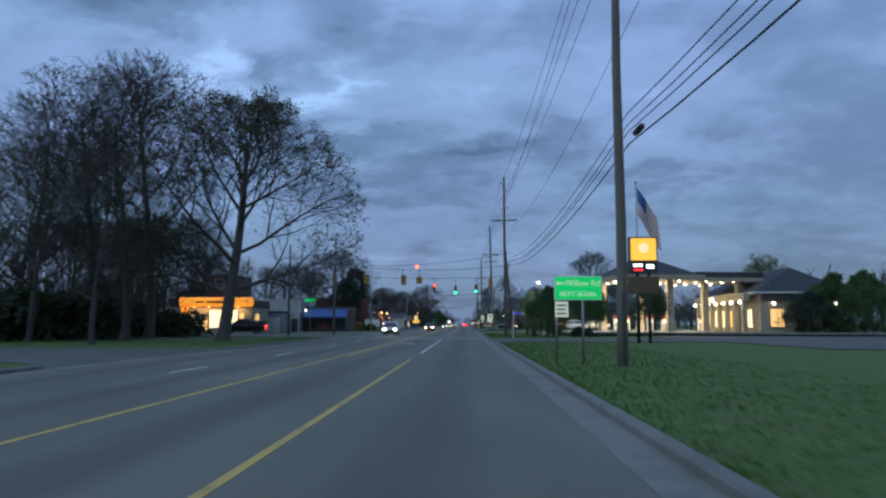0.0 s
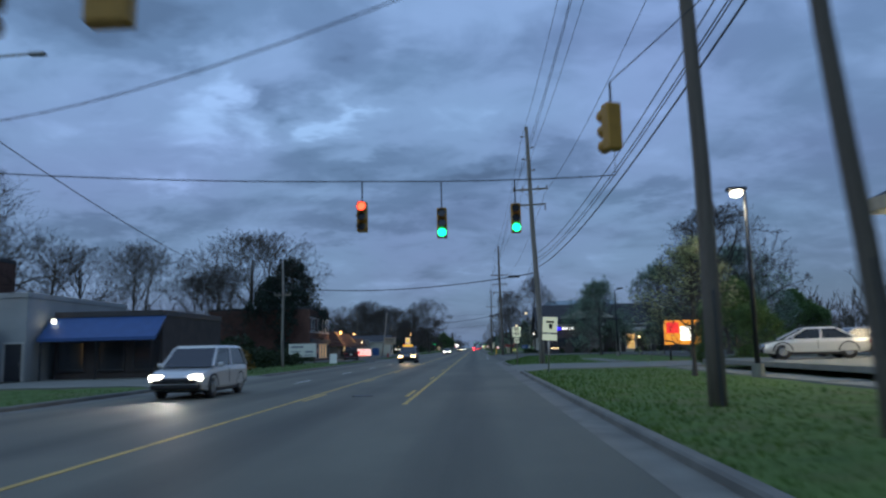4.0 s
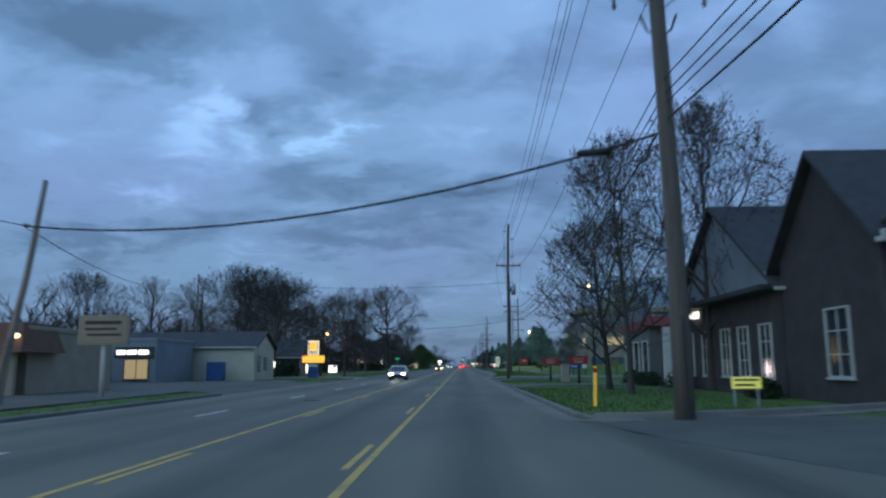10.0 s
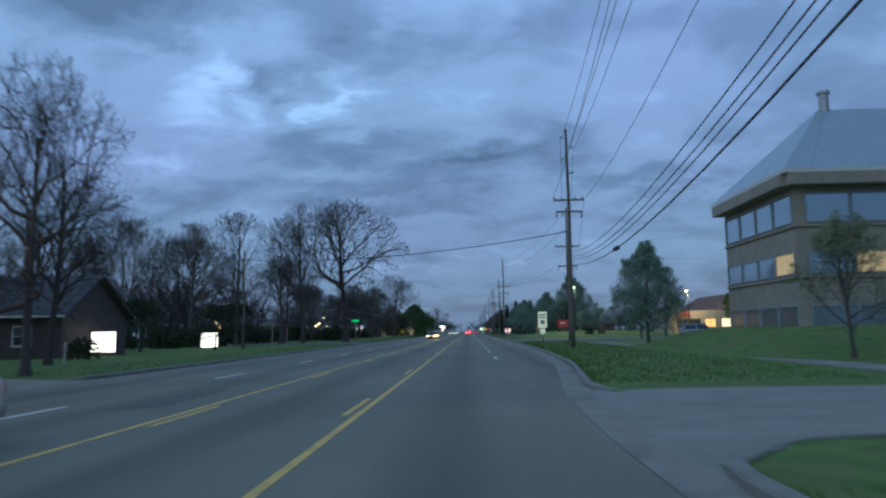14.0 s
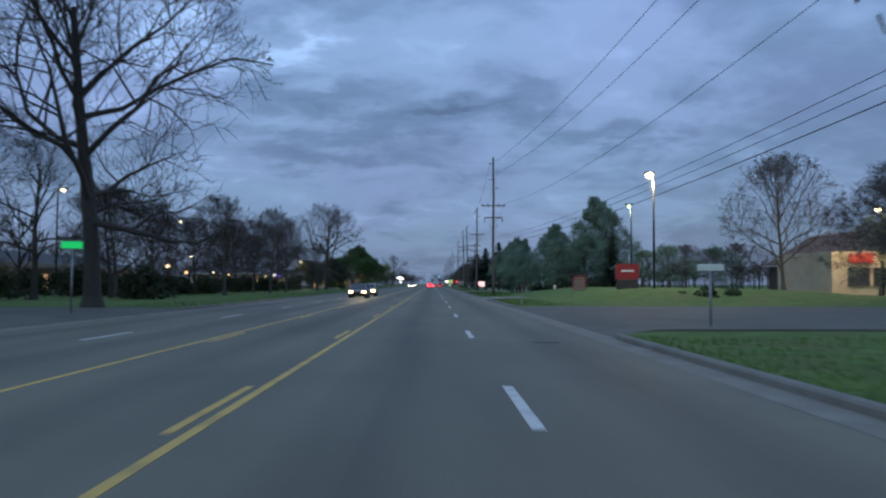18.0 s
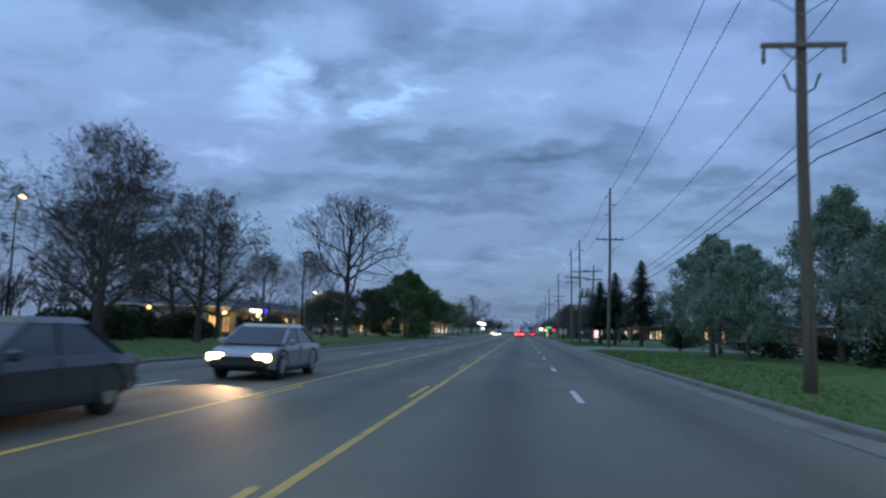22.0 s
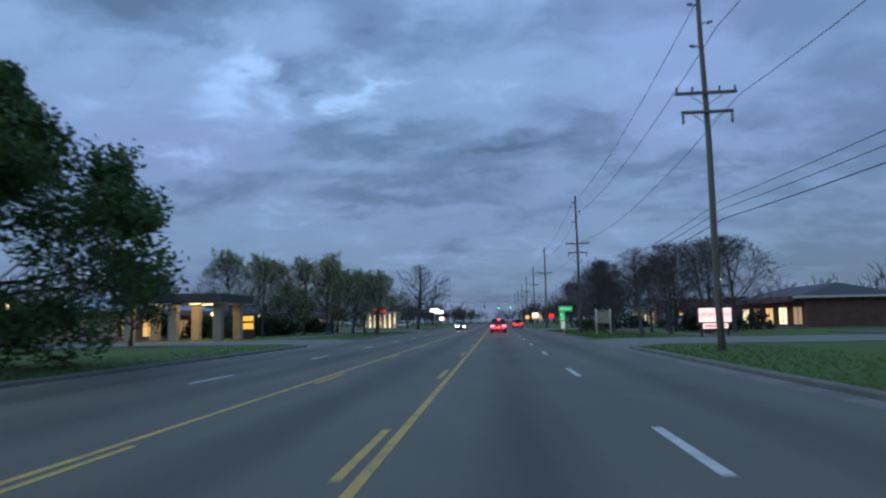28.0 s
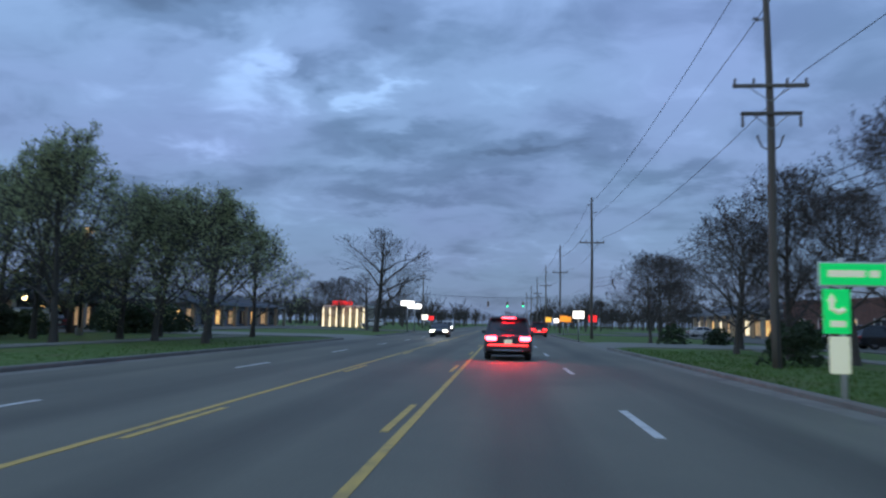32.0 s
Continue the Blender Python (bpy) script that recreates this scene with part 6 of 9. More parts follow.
part("neon_sign", Mesh().tube([(1.2 + 0.28 * math.cos(a * 0.524), -0.12, 1.55 + 0.28 * math.sin(a * 0.524)) for a in range(13)], 0.04, 6), BOX_YELLOW, b, "round yellow neon sign")
part("neon_sign", Mesh().tube([(-1.0 + 0.22 * math.cos(a * 0.524), -0.12, 1.55 + 0.22 * math.sin(a * 0.524)) for a in range(13)], 0.05, 6), BLUE_LETTER, b, "round blue neon sign")
part("neon_sign", Mesh().box((-2.7, -0.12, 1.5), (0.9, 0.05, 0.35)), WHITE_LETTER, b)
for y, e in ((190.5, 260), (203.9, 170)):
    t = thing("roof_lamp", pose(-21.0, y, 4.15), "bright flood lamp on the roof edge", "lamp", "roof lamps")
    part("bulb", Mesh().ball((0.3, 0, 0.12), 0.17, 10, 6), LAMP_ORANGE, t, smooth=True)
    part("arm", Mesh().tube([(0, 0, 0), (0.1, 0, 0.25), (0.3, 0, 0.3)], 0.03, 6), DARK_METAL, t)
    pl = bpy.data.lights.new("roof_lamp_light", "POINT")
    pl.energy, pl.color, pl.shadow_soft_size = e, (1.0, 0.55, 0.2), 0.2
    new("roof_lamp_light", pl).matrix_world = pose(-20.3, y, 4.35)
fence = thing("board_fence", pose(-19.4, 196.0, 0.12, 0, 0, 90), "low dark board fence in front of the shop", "fence")
for i in range(22):
    part("board", Mesh().box((-5.5 + 0.5 * i, 0, 0.6), (0.47, 0.05, 1.2), 0, 0.012), DARK_TRIM, fence)
# beige building with a small brown mansard
b = building(-27.5, 219.0, 0, "low beige building with a brown mansard canopy", "beige_building")
shell(b, 12, 9, 3.3, STUCCO)
flat_roof(b, 12, 9, 3.3, LOT, 0.25, STUCCO)
m = Mesh()
m.v += [(1.5, -1.6, 2.2), (6.6, -1.6, 2.2), (5.9, -0.3, 3.7), (2.2, -0.3, 3.7), (1.5, 2.5, 2.2), (6.6, 2.5, 2.2), (5.9, 2.5, 3.7), (2.2, 2.5, 3.7)]
m.f += [(0, 1, 2, 3), (1, 5, 6, 2), (4, 0, 3, 7), (3, 2, 6, 7), (4, 5, 1, 0), (5, 4, 7, 6)]
part("mansard_canopy", m, SHINGLE_BROWN, b)
part("porch_wall", Mesh().box((2.6, -1.1, 1.1), (1.6, 0.25, 2.2)).box((5.2, -1.1, 1.1), (1.8, 0.25, 2.2)), STUCCO, b)
door(b, "F", 12, 9, 3.9, 1.1, 2.0, DARK_TRIM)
wall_lamp(-21.4, 217.8, 3.0, LAMP_WARM, 0.12)
# flower shop, dark with a lit sign
b = building(-33.0, 247.0, 0, "low dark shop with a lit white sign", "shop", "shop")
shell(b, 13, 9, 3.7, GREY_WALL)
flat_roof(b, 13, 9, 3.7, LOT, 0.3, GREY_WALL)
part("sign_board", Mesh().box((4.6, -0.08, 2.75), (3.4, 0.12, 0.95), 0, 0.02), DARK_TRIM, b)
for u, ww in ((3.5, 0.75), (4.45, 0.8), (5.45, 0.85)):
    part("sign_bar", Mesh().box((u, -0.17, 2.75), (ww, 0.05, 0.35), 0, 0.01), WHITE_LETTER, b)
for u in (-4.5, -1.5, 1.5, 4.8):
    window(b, "F", 13, 9, u, 0.4, 2.2, 1.8, WIN_DIM if u > 4 else WINDOW_GLASS, (2, 1), DARK_TRIM)
b = building(-34.0, 234.0, 0, "low brown brick shop with a dark front", "shop", "shop")
shell(b, 10, 8, 3.4, BRICK_DARK)
flat_roof(b, 10, 8, 3.4, LOT, 0.3, DARK_TRIM)
for u in (-3, 0, 3):
    window(b, "F", 10, 8, u, 0.5, 2.0, 1.7, None, (2, 1), DARK_TRIM)
# white gabled house
b = building(-28.2, 256.3, 0, "pale gabled building with a dark roof", "house", "house")
shell(b, 15.4, 7.8, 3.4, SIDING)
gable_roof(b, 15.4, 7.8, 3.4, 1.5, 0.35, SHINGLE, "x", SIDING)
for k in range(10):
    part("siding_board", Mesh().box((7.715, 3.9, 0.28 + 0.31 * k), (0.03, 7.6, 0.27), 0, 0.008), SIDING, b)
window(b, "R", 15.4, 7.8, -2.3, 1.0, 0.9, 1.5, None, (1, 2), DARK_TRIM)
door(b, "R", 15.4, 7.8, 1.6, 1.0, 2.1, TRIM, TRIM)
window(b, "R", 15.4, 7.8, 0.1, 1.1, 0.8, 1.3, None, (1, 2), DARK_TRIM)
bin_ = thing("donation_bin", pose(-23.5, 254.0, 0.15), "square dark blue donation bin with a sloping lid", "bin")
part("body", Mesh().box((0, 0, 0.8), (1.5, 1.2, 1.6), 0, 0.04), BLUE_PAINT, bin_)
part("lid", Mesh().box((0, 0, 1.68), (1.58, 1.28, 0.2), 0, 0.08), BLUE_PAINT, bin_)
# dark house behind the lit sign boxes
b = building(-34.5, 300.0, 0, "low dark house with pale porch posts", "house", "house")
shell(b, 18, 9, 3.0, BRICK_DARK)
gable_roof(b, 18, 9, 3.0, 2.6, 0.5, SHINGLE, "x", BRICK_DARK)
for u in (-8.4, -5.6, -2.8, 0.0):
    part("porch_post", Mesh().box((u, -1.6, 1.35), (0.18, 0.18, 2.7), 0, 0.015), TRIM, b)
part("porch_roof", Mesh().box((-4.2, -0.9, 2.8), (9.4, 1.9, 0.18), 0, 0.03), SHINGLE, b)
for u in (-6, -2, 3, 6.5):
    window(b, "F", 18, 9, u, 0.9, 1.3, 1.3, None, (2, 2))

# dental office
STONE = mat("chimney_stone", (0.19, 0.17, 0.145), 0.9, 0, 0.3, 2, 30, 0.3, rand=0.25)
b = building(22.0, 204.0, 0, "dark brick office with steep dark roofs and a stone chimney", "dental_office", "office building")
shell(b, 19.4, 7.0, 5.2, BRICK_DARK)
gable_roof(b, 19.4, 7.0, 5.2, 3.3, 0.4, SHINGLE, "x", BRICK_DARK)
part("fascia", Mesh().box((-4.5, -0.58, 5.0), (11, 0.1, 0.35), 0, 0.02), TRIM, b)
gm2 = Mesh()
gm2.v += [(-6.6, -0.4, 6.15), (3.0, -0.4, 6.15), (-1.5, -0.4, 8.2), (-6.6, 4.0, 6.15), (3.0, 4.0, 6.15), (-1.5, 6.0, 8.2)]
gm2.f += [(0, 1, 2), (3, 5, 4), (0, 2, 5, 3), (1, 4, 5, 2), (0, 3, 4, 1)]
part("dormer", gm2, SIDING, b, "pale gabled dormer")
part("porch_roof", Mesh().box((-4.6, -0.9, 5.45), (10.6, 1.2, 0.3), 0, 0.1), SHINGLE, b)
part("post", Mesh().box((-8.9, -1.5, 2.6), (0.22, 0.22, 5.2), 0, 0.02), TRIM, b)
part("blue_sign_bar", Mesh().box((-7.75, -0.62, 4.37), (2.3, 0.14, 0.42), 0, 0.03), BLUE_LETTER, b, "glowing blue sign bar")
text_part("DENTAL", 0.62, WHITE_LETTER, b, pose(-5.25, -0.66, 4.36) @ FACE_BACK, "glowing white letters", 0.05, 0.92)
ch = part("chimney", Mesh().box((-0.7, -0.6, 5.1), (2.5, 1.6, 10.2), 0, 0.04), MORTAR, b, "broad stone chimney")
st = [Mesh().box((0, 0, 0), (sw_, 0.06, 0.30), 0, 0.05).data("stone", STONE) for sw_ in (0.3, 0.42, 0.55)]
rs_ = random.Random(4)
for k in range(29):
    u = -1.2
    while u < 1.0:
        q = rs_.randrange(3)
        part("stone", st[q], None, ch, at=pose(-0.7 + u + (0.15, 0.21, 0.28)[q], -1.41, 0.6 + 0.33 * k + rs_.uniform(-0.02, 0.02), 0, rs_.uniform(-3, 3), 0))
        u += (0.33, 0.45, 0.58)[q]
part("chimney_cap", Mesh().box((-0.7, -0.6, 10.3), (2.8, 1.9, 0.22), 0, 0.04), DARK_TRIM, b)
cup = part("cupola", Mesh().box((-0.8, 3.5, 9.0), (0.95, 0.95, 1.9), 0, 0.03), TRIM, b, "small white roof cupola")
part("cupola_roof", Mesh().tube([(-0.8, 3.5, 9.9), (-0.8, 3.5, 10.0), (-0.8, 3.5, 10.5), (-0.8, 3.5, 10.7), (-0.8, 3.5, 11.7)], [0.85, 0.78, 0.3, 0.06, 0.015], 8), SHINGLE, cup)
for u in (-7.4, -5.0):
    window(b, "F", 19.4, 7.0, u + 1.0, 1.1, 1.5, 1.7, WINDOW_GLASS, (2, 2), DARK_TRIM)
window(b, "F", 19.4, 7.0, 3.0, 1.0, 1.2, 2.0, WIN_DIM, (2, 2))
window(b, "L", 19.4, 7.0, 0.6, 0.9, 1.6, 2.3, None, (2, 3))
# its road-side wing
b = building(18.3, 211.1, 0, "lower brick wing with white-framed windows and a pale gable", "office_wing", "office building")
shell(b, 12, 13.3, 4.4, BRICK_DARK)
gable_roof(b, 12, 13.3, 4.4, 4.3, 0.4, SHINGLE, "x", GREY_WALL)
part("awning", Mesh().box((-6.3, 6.6, 4.35), (0.7, 12.4, 0.25), 0, 0.04), SHINGLE, b)
for u in (-5.0, -2.4, 0.4, 2.6, 5.0):
    window(b, "L", 12, 13.3, u, 0.8, 1.2, 2.2, None, (2, 3))
part("lit_sign", Mesh().box((-6.12, 10.4, 3.9), (0.16, 1.1, 0.35), 0, 0.03), BOX_WHITE, b, "small white lit wall sign")
# entrance with its lit door
b = building(35.3, 203.0, 0, "low brick office with a lit entrance porch", "office_entrance", "office building")
shell(b, 22, 14, 4.2, BRICK_DARK)
gable_roof(b, 22, 14, 4.2, 3.2, 0.5, SHINGLE, "x", SIDING)
part("porch_gable", Mesh().prism([(-11.2, -2.6), (-4.8, -2.6), (-4.8, 0), (-11.2, 0)], 3.6, 4.3), TRIM, b)
for u in (-10.8, -10.3, -5.7, -5.2):
    part("porch_column", Mesh().cyl((u, -2.4, 0), (u, -2.4, 3.6), 0.14, 0.12, 12), TRIM, b, smooth=True)
door(b, "F", 22, 14, -8.0, 1.7, 3.2, TRIM, TRIM, WIN_WARM)
for u in (-1.5, 2.5, 6.5, 9.2):
    window(b, "F", 22, 14, u, 1.0, 1.3, 1.7, WIN_DIM if u == 2.5 else None, (2, 2), DARK_TRIM)
for u, ww in ((-4.2, 0.5), (-3.5, 0.6), (-2.8, 0.5), (-2.1, 0.5)):
    part("sign_bar", Mesh().box((u, -0.1, 3.95), (ww, 0.08, 0.28)), WHITE_LETTER, b)
for x in (26.0, 28.6):
    wall_lamp(x, 202.45, 2.6, LAMP_WARM, 0.16)
for x in (38.4, 41.2, 44.0):
    wall_lamp(x, 202.45, 2.5, LAMP_WARM, 0.14)

# store with a red stripe
b = building(23.0, 240.3, 0, "low dark grey store with a red stripe and tall shop windows", "store", "shop")
shell(b, 17, 9, 4.4, STORE_WALL)
flat_roof(b, 17, 9, 4.4, LOT, 0.3, STORE_WALL)
rb = Mesh()
rb.v += [(-8.9, -0.5, 4.25), (8.9, -0.5, 4.25), (8.9, 0.1, 5.05), (-8.9, 0.1, 5.05), (-8.9, 0.3, 4.25), (8.9, 0.3, 4.25), (8.9, 0.3, 5.05), (-8.9, 0.3, 5.05)]
rb.f += [(0, 1, 2, 3), (4, 7, 6, 5), (0, 3, 7, 4), (1, 5, 6, 2), (3, 2, 6, 7), (0, 4, 5, 1)]
part("red_stripe", rb, DULL_RED, b, "sloping red roof band")
part("side_stripe", Mesh().box((-8.62, 4.9, 4.4), (0.2, 8.6, 0.7), 0, 0.03), DULL_RED, b)
part("side_parapet", Mesh().box((-8.45, 4.9, 5.8), (0.35, 8.4, 2.1), 0, 0.03), STORE_WALL, b)
for u in (-5.6, -3.0, -0.4, 2.2, 4.8, 7.2):
    window(b, "F", 17, 9, u, 0.5, 2.0, 3.0, WINDOW_GLASS, (1, 1), TRIM if u == -5.6 else DARK_TRIM, False)
for u in (-3, 0, 3):
    window(b, "L", 17, 9, u, 0.6, 1.8, 2.6, WINDOW_GLASS, (1, 1), TRIM, False)
for u, zz, ww, hh in ((-5.9, 1.9, 0.8, 1.2), (-2.8, 2.3, 0.9, 1.3), (-0.4, 2.4, 1.0, 1.0), (1.9, 2.2, 1.0, 1.3), (-2.6, 0.8, 1.3, 1.0)):
    part("poster", Mesh().box((u, -0.06, zz + 0.2), (ww, 0.02, hh)), SIGN_WHITE, b)
part("porch_column", Mesh().box((-7.3, -0.3, 2.1), (0.6, 0.4, 4.2), 0, 0.03), TRIM, b)
part("vent_pipe", Mesh().cyl((-2.6, 4, 4.3), (-2.6, 4, 6.8), 0.1, 0.1, 8), DARK_METAL, b)

# three-storey office with the big metal roof
b = building(32.5, 294.0, 0, "three-storey tan office with mirrored window bands and pale metal roof", "office_block", "office building")
w_, d_ = 28.0, 11.0
OFFICE_BRICK = mat("tan_brick", (0.29, 0.25, 0.20), 0.9, 0, 0.2, 1.2, 40, 0.2)
BAND_GLASS = mat("mirrored_band_glass", (0.42, 0.50, 0.56), 0.12, 0.85, 0.12, 0.4, 6, 0.02)
shell(b, w_, d_, 9.8, OFFICE_BRICK)
hip_roof(b, w_, d_, 9.9, 5.0, 0.7, ROOF_METAL, 0.22)
part("eave_band", Mesh().box((0, -0.4, 9.35), (w_ + 1.0, 0.8, 0.7), 0, 0.04).box((-w_ / 2 - 0.4, d_ / 2, 9.35), (0.8, d_ + 0.4, 0.7), 0, 0.04), OFFICE_BRICK, b)
for k in range(9):
    part("roof_seam", Mesh().tube([(-13.2 + 3.2 * k, -0.62, 9.98), (-9.4 + 2.3 * k, 5.3, 14.75)], 0.03, 4), ROOF_METAL, b)
part("roof_vent", Mesh().cyl((-9.3, 5.5, 14.4), (-9.3, 5.5, 15.9), 0.3, 0.3, 10).cyl((-9.3, 5.5, 15.9), (-9.3, 5.5, 16.1), 0.42, 0.36, 10), METAL, b)
part("sill_course", Mesh().box((0, -0.05, 6.85), (w_ + 0.1, 0.14, 0.16), 0, 0.02).box((-w_ / 2 - 0.05, d_ / 2, 6.85), (0.14, d_, 0.16), 0, 0.02).box((0, -0.05, 4.05), (w_ + 0.1, 0.14, 0.16), 0, 0.02).box((-w_ / 2 - 0.05, d_ / 2, 4.05), (0.14, d_, 0.16), 0, 0.02), OFFICE_BRICK, b)
for z, hh, lit in ((7.0, 1.65, ()), (4.2, 1.25, (1, 2)), (0.9, 1.6, ())):
    for i in range(6):
        window(b, "F", w_, d_, -12.2 + 2.5 * i, z, 2.46, hh, WIN_DIM if i in lit else BAND_GLASS, (1, 1), GREY_WALL, False)
    for i in range(4):
        window(b, "L", w_, d_, -4.0 + 2.66 * i, z, 2.62, hh, WIN_DIM if z == 4.2 and i == 3 else BAND_GLASS, (1, 1), GREY_WALL, False)
part("atrium", Mesh().box((6.5, -0.5, 4.6), (9.5, 1.4, 8.6), 0, 0.5), GREY_WALL, b)
for j in range(4):
    for i in range(4):
        part("atrium_pane", Mesh().box((3.0 + 2.3 * i, -1.25, 1.6 + 2.05 * j), (2.2, 0.06, 1.9), 0, 0.01), WIN_DIM if (i + j) % 3 == 0 else WINDOW_GLASS, b)
part("pier", Mesh().box((12.4, -0.5, 4.7), (2.6, 1.2, 9.4), 0, 0.05), OFFICE_BRICK, b)

# pale house with lit windows and the shops behind it
b = thing("house", pose(42.4, 383.0, 0.5), "low tan building with warm lit windows", "house")
shell(b, 15, 10, 3.4, STUCCO)
flat_roof(b, 15, 10, 3.4, LOT, 0.4, STUCCO)
part("red_sign_panel", Mesh().box((-5.0, -0.1, 3.2), (2.2, 0.14, 0.8), 0, 0.03), RED_PAINT, b)
for u, pn in ((-5.2, WINDOW_GLASS), (-3.0, WINDOW_GLASS), (-0.4, WIN_WARM), (2.4, WIN_WHITE), (5.0, WINDOW_GLASS)):
    window(b, "F", 15, 10, u, 0.9, 1.9, 1.5, pn, (2, 1), DARK_TRIM)
b = building(44.0, 400.0, -90, "long low building with a dark roof behind the trees", "shop", "shop")
shell(b, 30, 12, 4.0, BRICK_DARK)
gable_roof(b, 30, 12, 4.0, 3.5, 0.6, SHINGLE_BROWN, "x", BRICK_DARK)


def strip_mall(x, y, rz, w, d, h, n, label, wall, lit, column=True, roof=SHINGLE):
    """A row of lit shop fronts behind columns."""
    b = building(x, y, rz, label, "shop_row", "shop")
    shell(b, w, d, h, wall)
    hip_roof(b, w, d, h, 1.6, 0.9, roof, 0.3)
    for i in range(n):
        u = -w / 2 + w * (i + 0.5) / n
        window(b, "F", w, d, u, 0.4, w / n * 0.62, h * 0.58, lit[i % len(lit)], (2, 1), DARK_TRIM, False)
        if column:
            part("column", Mesh().box((u + w / n / 2, -1.6, h / 2), (0.55, 0.55, h), 0, 0.03), STUCCO, b)
    part("arcade_beam", Mesh().box((0, -1.6, h - 0.3), (w, 0.6, 0.6), 0, 0.03), wall, b)
    return b


strip_mall(-44, 412, 90, 40, 12, 3.6, 9, "row of low shops with warm lit fronts", STUCCO, (WIN_WARM, WIN_DIM, WINDOW_GLASS, WIN_DIM, WINDOW_GLASS))
b = strip_mall(-32.6, 468, 90, 15, 12, 3.3, 4, "bank building with columns and warm lamps", STUCCO, (WIN_WARM, WIN_DIM, WINDOW_GLASS), True, DARK_TRIM)
for u, ww in ((-0.5, 0.8), (0.45, 0.7), (1.3, 0.7), (2.1, 0.7), (2.9, 0.6)):
    part("sign_bar", Mesh().box((u + 1.2, -1.95, 3.05), (ww * 0.7, 0.08, 0.36), 0, 0.02), WHITE_LETTER, b)
part("sign_disc", Mesh().cyl((5.6, -1.95, 3.05), (5.6, -2.05, 3.05), 0.32, 0.32, 8), BLUE_LETTER, b, "glowing blue sign disc")
for u in (-7.4, 2.6):
    lp = part("porch_lamp", Mesh().ball((u, -2.1, 2.5), 0.2, 10, 6), LAMP_WARM, b, "bright warm globe lamp", True)
    part("lamp_arm", Mesh().box((u, -1.95, 2.55), (0.06, 0.3, 0.06)), DARK_METAL, lp)
    pl = bpy.data.lights.new("porch_light", "POINT")
    pl.energy, pl.color, pl.shadow_soft_size = 160, (1.0, 0.66, 0.32), 0.2
    new("porch_light", pl).matrix_world = pose(-30.1, 468 + u, 2.5)
strip_mall(-38.5, 510, 90, 38, 12, 3.8, 9, "row of lit shop fronts behind pale columns", STUCCO, (WIN_WHITE, WIN_DIM, WINDOW_GLASS, WIN_WARM, WIN_DIM))
b = strip_mall(-36, 560, 90, 26, 10, 3.2, 6, "low restaurant with a pale roof and lit windows", STUCCO, (WIN_DIM, WIN_WARM, WINDOW_GLASS), False, ROOF_METAL)
strip_mall(-40, 602, 90, 30, 10, 3.2, 6, "low dark shops with a few lit windows", BRICK_DARK, (WIN_DIM, WINDOW_GLASS, WIN_WARM), True)
b = thing("drive_canopy", pose(-28.4, 541.5, 0.1), "low flat canopy on thick tan columns with small lamps", "canopy")
part("roof_slab", Mesh().box((0, 3.5, 3.75), (10.0, 8.0, 0.8), 0, 0.06), DARK_TRIM, b)
part("ceiling_panel", Mesh().box((0, 3.5, 3.32), (9.8, 7.8, 0.05)), TRIM, b)
for x in (-4.0, 0.0, 4.0):
    for y in (1.0, 6.0):
        part("column", Mesh().box((x, y, 1.65), (0.75, 0.75, 3.3), 0, 0.04), STUCCO, b)
for x in (-2.4, 2.0):
    for y in (0.6, 3.5, 6.4):
        part("canopy_lamp", Mesh().box((x, y, 3.27), (0.9, 0.25, 0.05), 0, 0.01), LAMP_WARM, b)
cd_ = bpy.data.lights.new("drive_canopy_light", "AREA")
cd_.shape, cd_.size, cd_.size_y, cd_.energy, cd_.color = "RECTANGLE", 7, 6, 260, (1.0, 0.68, 0.36)
new("drive_canopy_light", cd_).matrix_world = look((-28.4, 545.0, 3.3), (-28.4, 545.001, 0))
b = building(-33.0, 690.0, 0, "small bank with white columns and a red roof sign", "bank", "shop")
shell(b, 9, 9, 4.2, STUCCO)
flat_roof(b, 9, 9, 4.2, LOT, 0.4, TRIM)
# columns take the window glow in place of light falling on them
for i in range(7):
    part("column", Mesh().cyl((-4.2 + 1.4 * i, -1.6, 0), (-4.2 + 1.4 * i, -1.6, 4.0), 0.22, 0.18, 10), WIN_WHITE, b, "white column that glows by itself")
part("red_sign", Mesh().box((-0.2, -1.9, 5.0), (4.2, 0.3, 0.9), 0, 0.2), RED_LETTER, b, "glowing red roof sign")
# right side shops
b = strip_mall(38, 527, -90, 34, 12, 3.6, 8, "orange-lit brick shops behind the trees", BRICK, (WIN_WARM, WIN_DIM, WINDOW_GLASS), False, DARK_TRIM)
for u, c in ((-9, BOX_ORANGE), (-5.5, BOX_YELLOW), (-2, BOX_ORANGE), (1.5, BOX_ORANGE), (5, BOX_YELLOW), (9, RED_LETTER)):
    part("lit_panel", Mesh().box((u, -2.0, 3.2), (2.0, 0.12, 0.75), 0, 0.04), c, b)
b = building(31, 604, -80, "red brick building with lit windows behind the trees", "shop", "shop")
shell(b, 26, 12, 4.0, BRICK)
flat_roof(b, 26, 12, 4.0, LOT, 0.3, BRICK)
for u in (-10, -6, -2, 2, 6, 10):
    window(b, "F", 26, 12, u, 0.9, 1.8, 1.6, WIN_WARM if u in (-2, 6) else WINDOW_GLASS, (2, 1))
strip_mall(34, 575, -90, 22, 10, 3.6, 5, "red brick shops lit from within", BRICK, (WIN_WHITE, WIN_DIM, WIN_WARM), False, DARK_TRIM)
strip_mall(36, 660, -90, 40, 12, 4.0, 9, "distant row of lit shops", GREY_WALL, (WIN_WHITE, WIN_DIM, WIN_WARM), True)
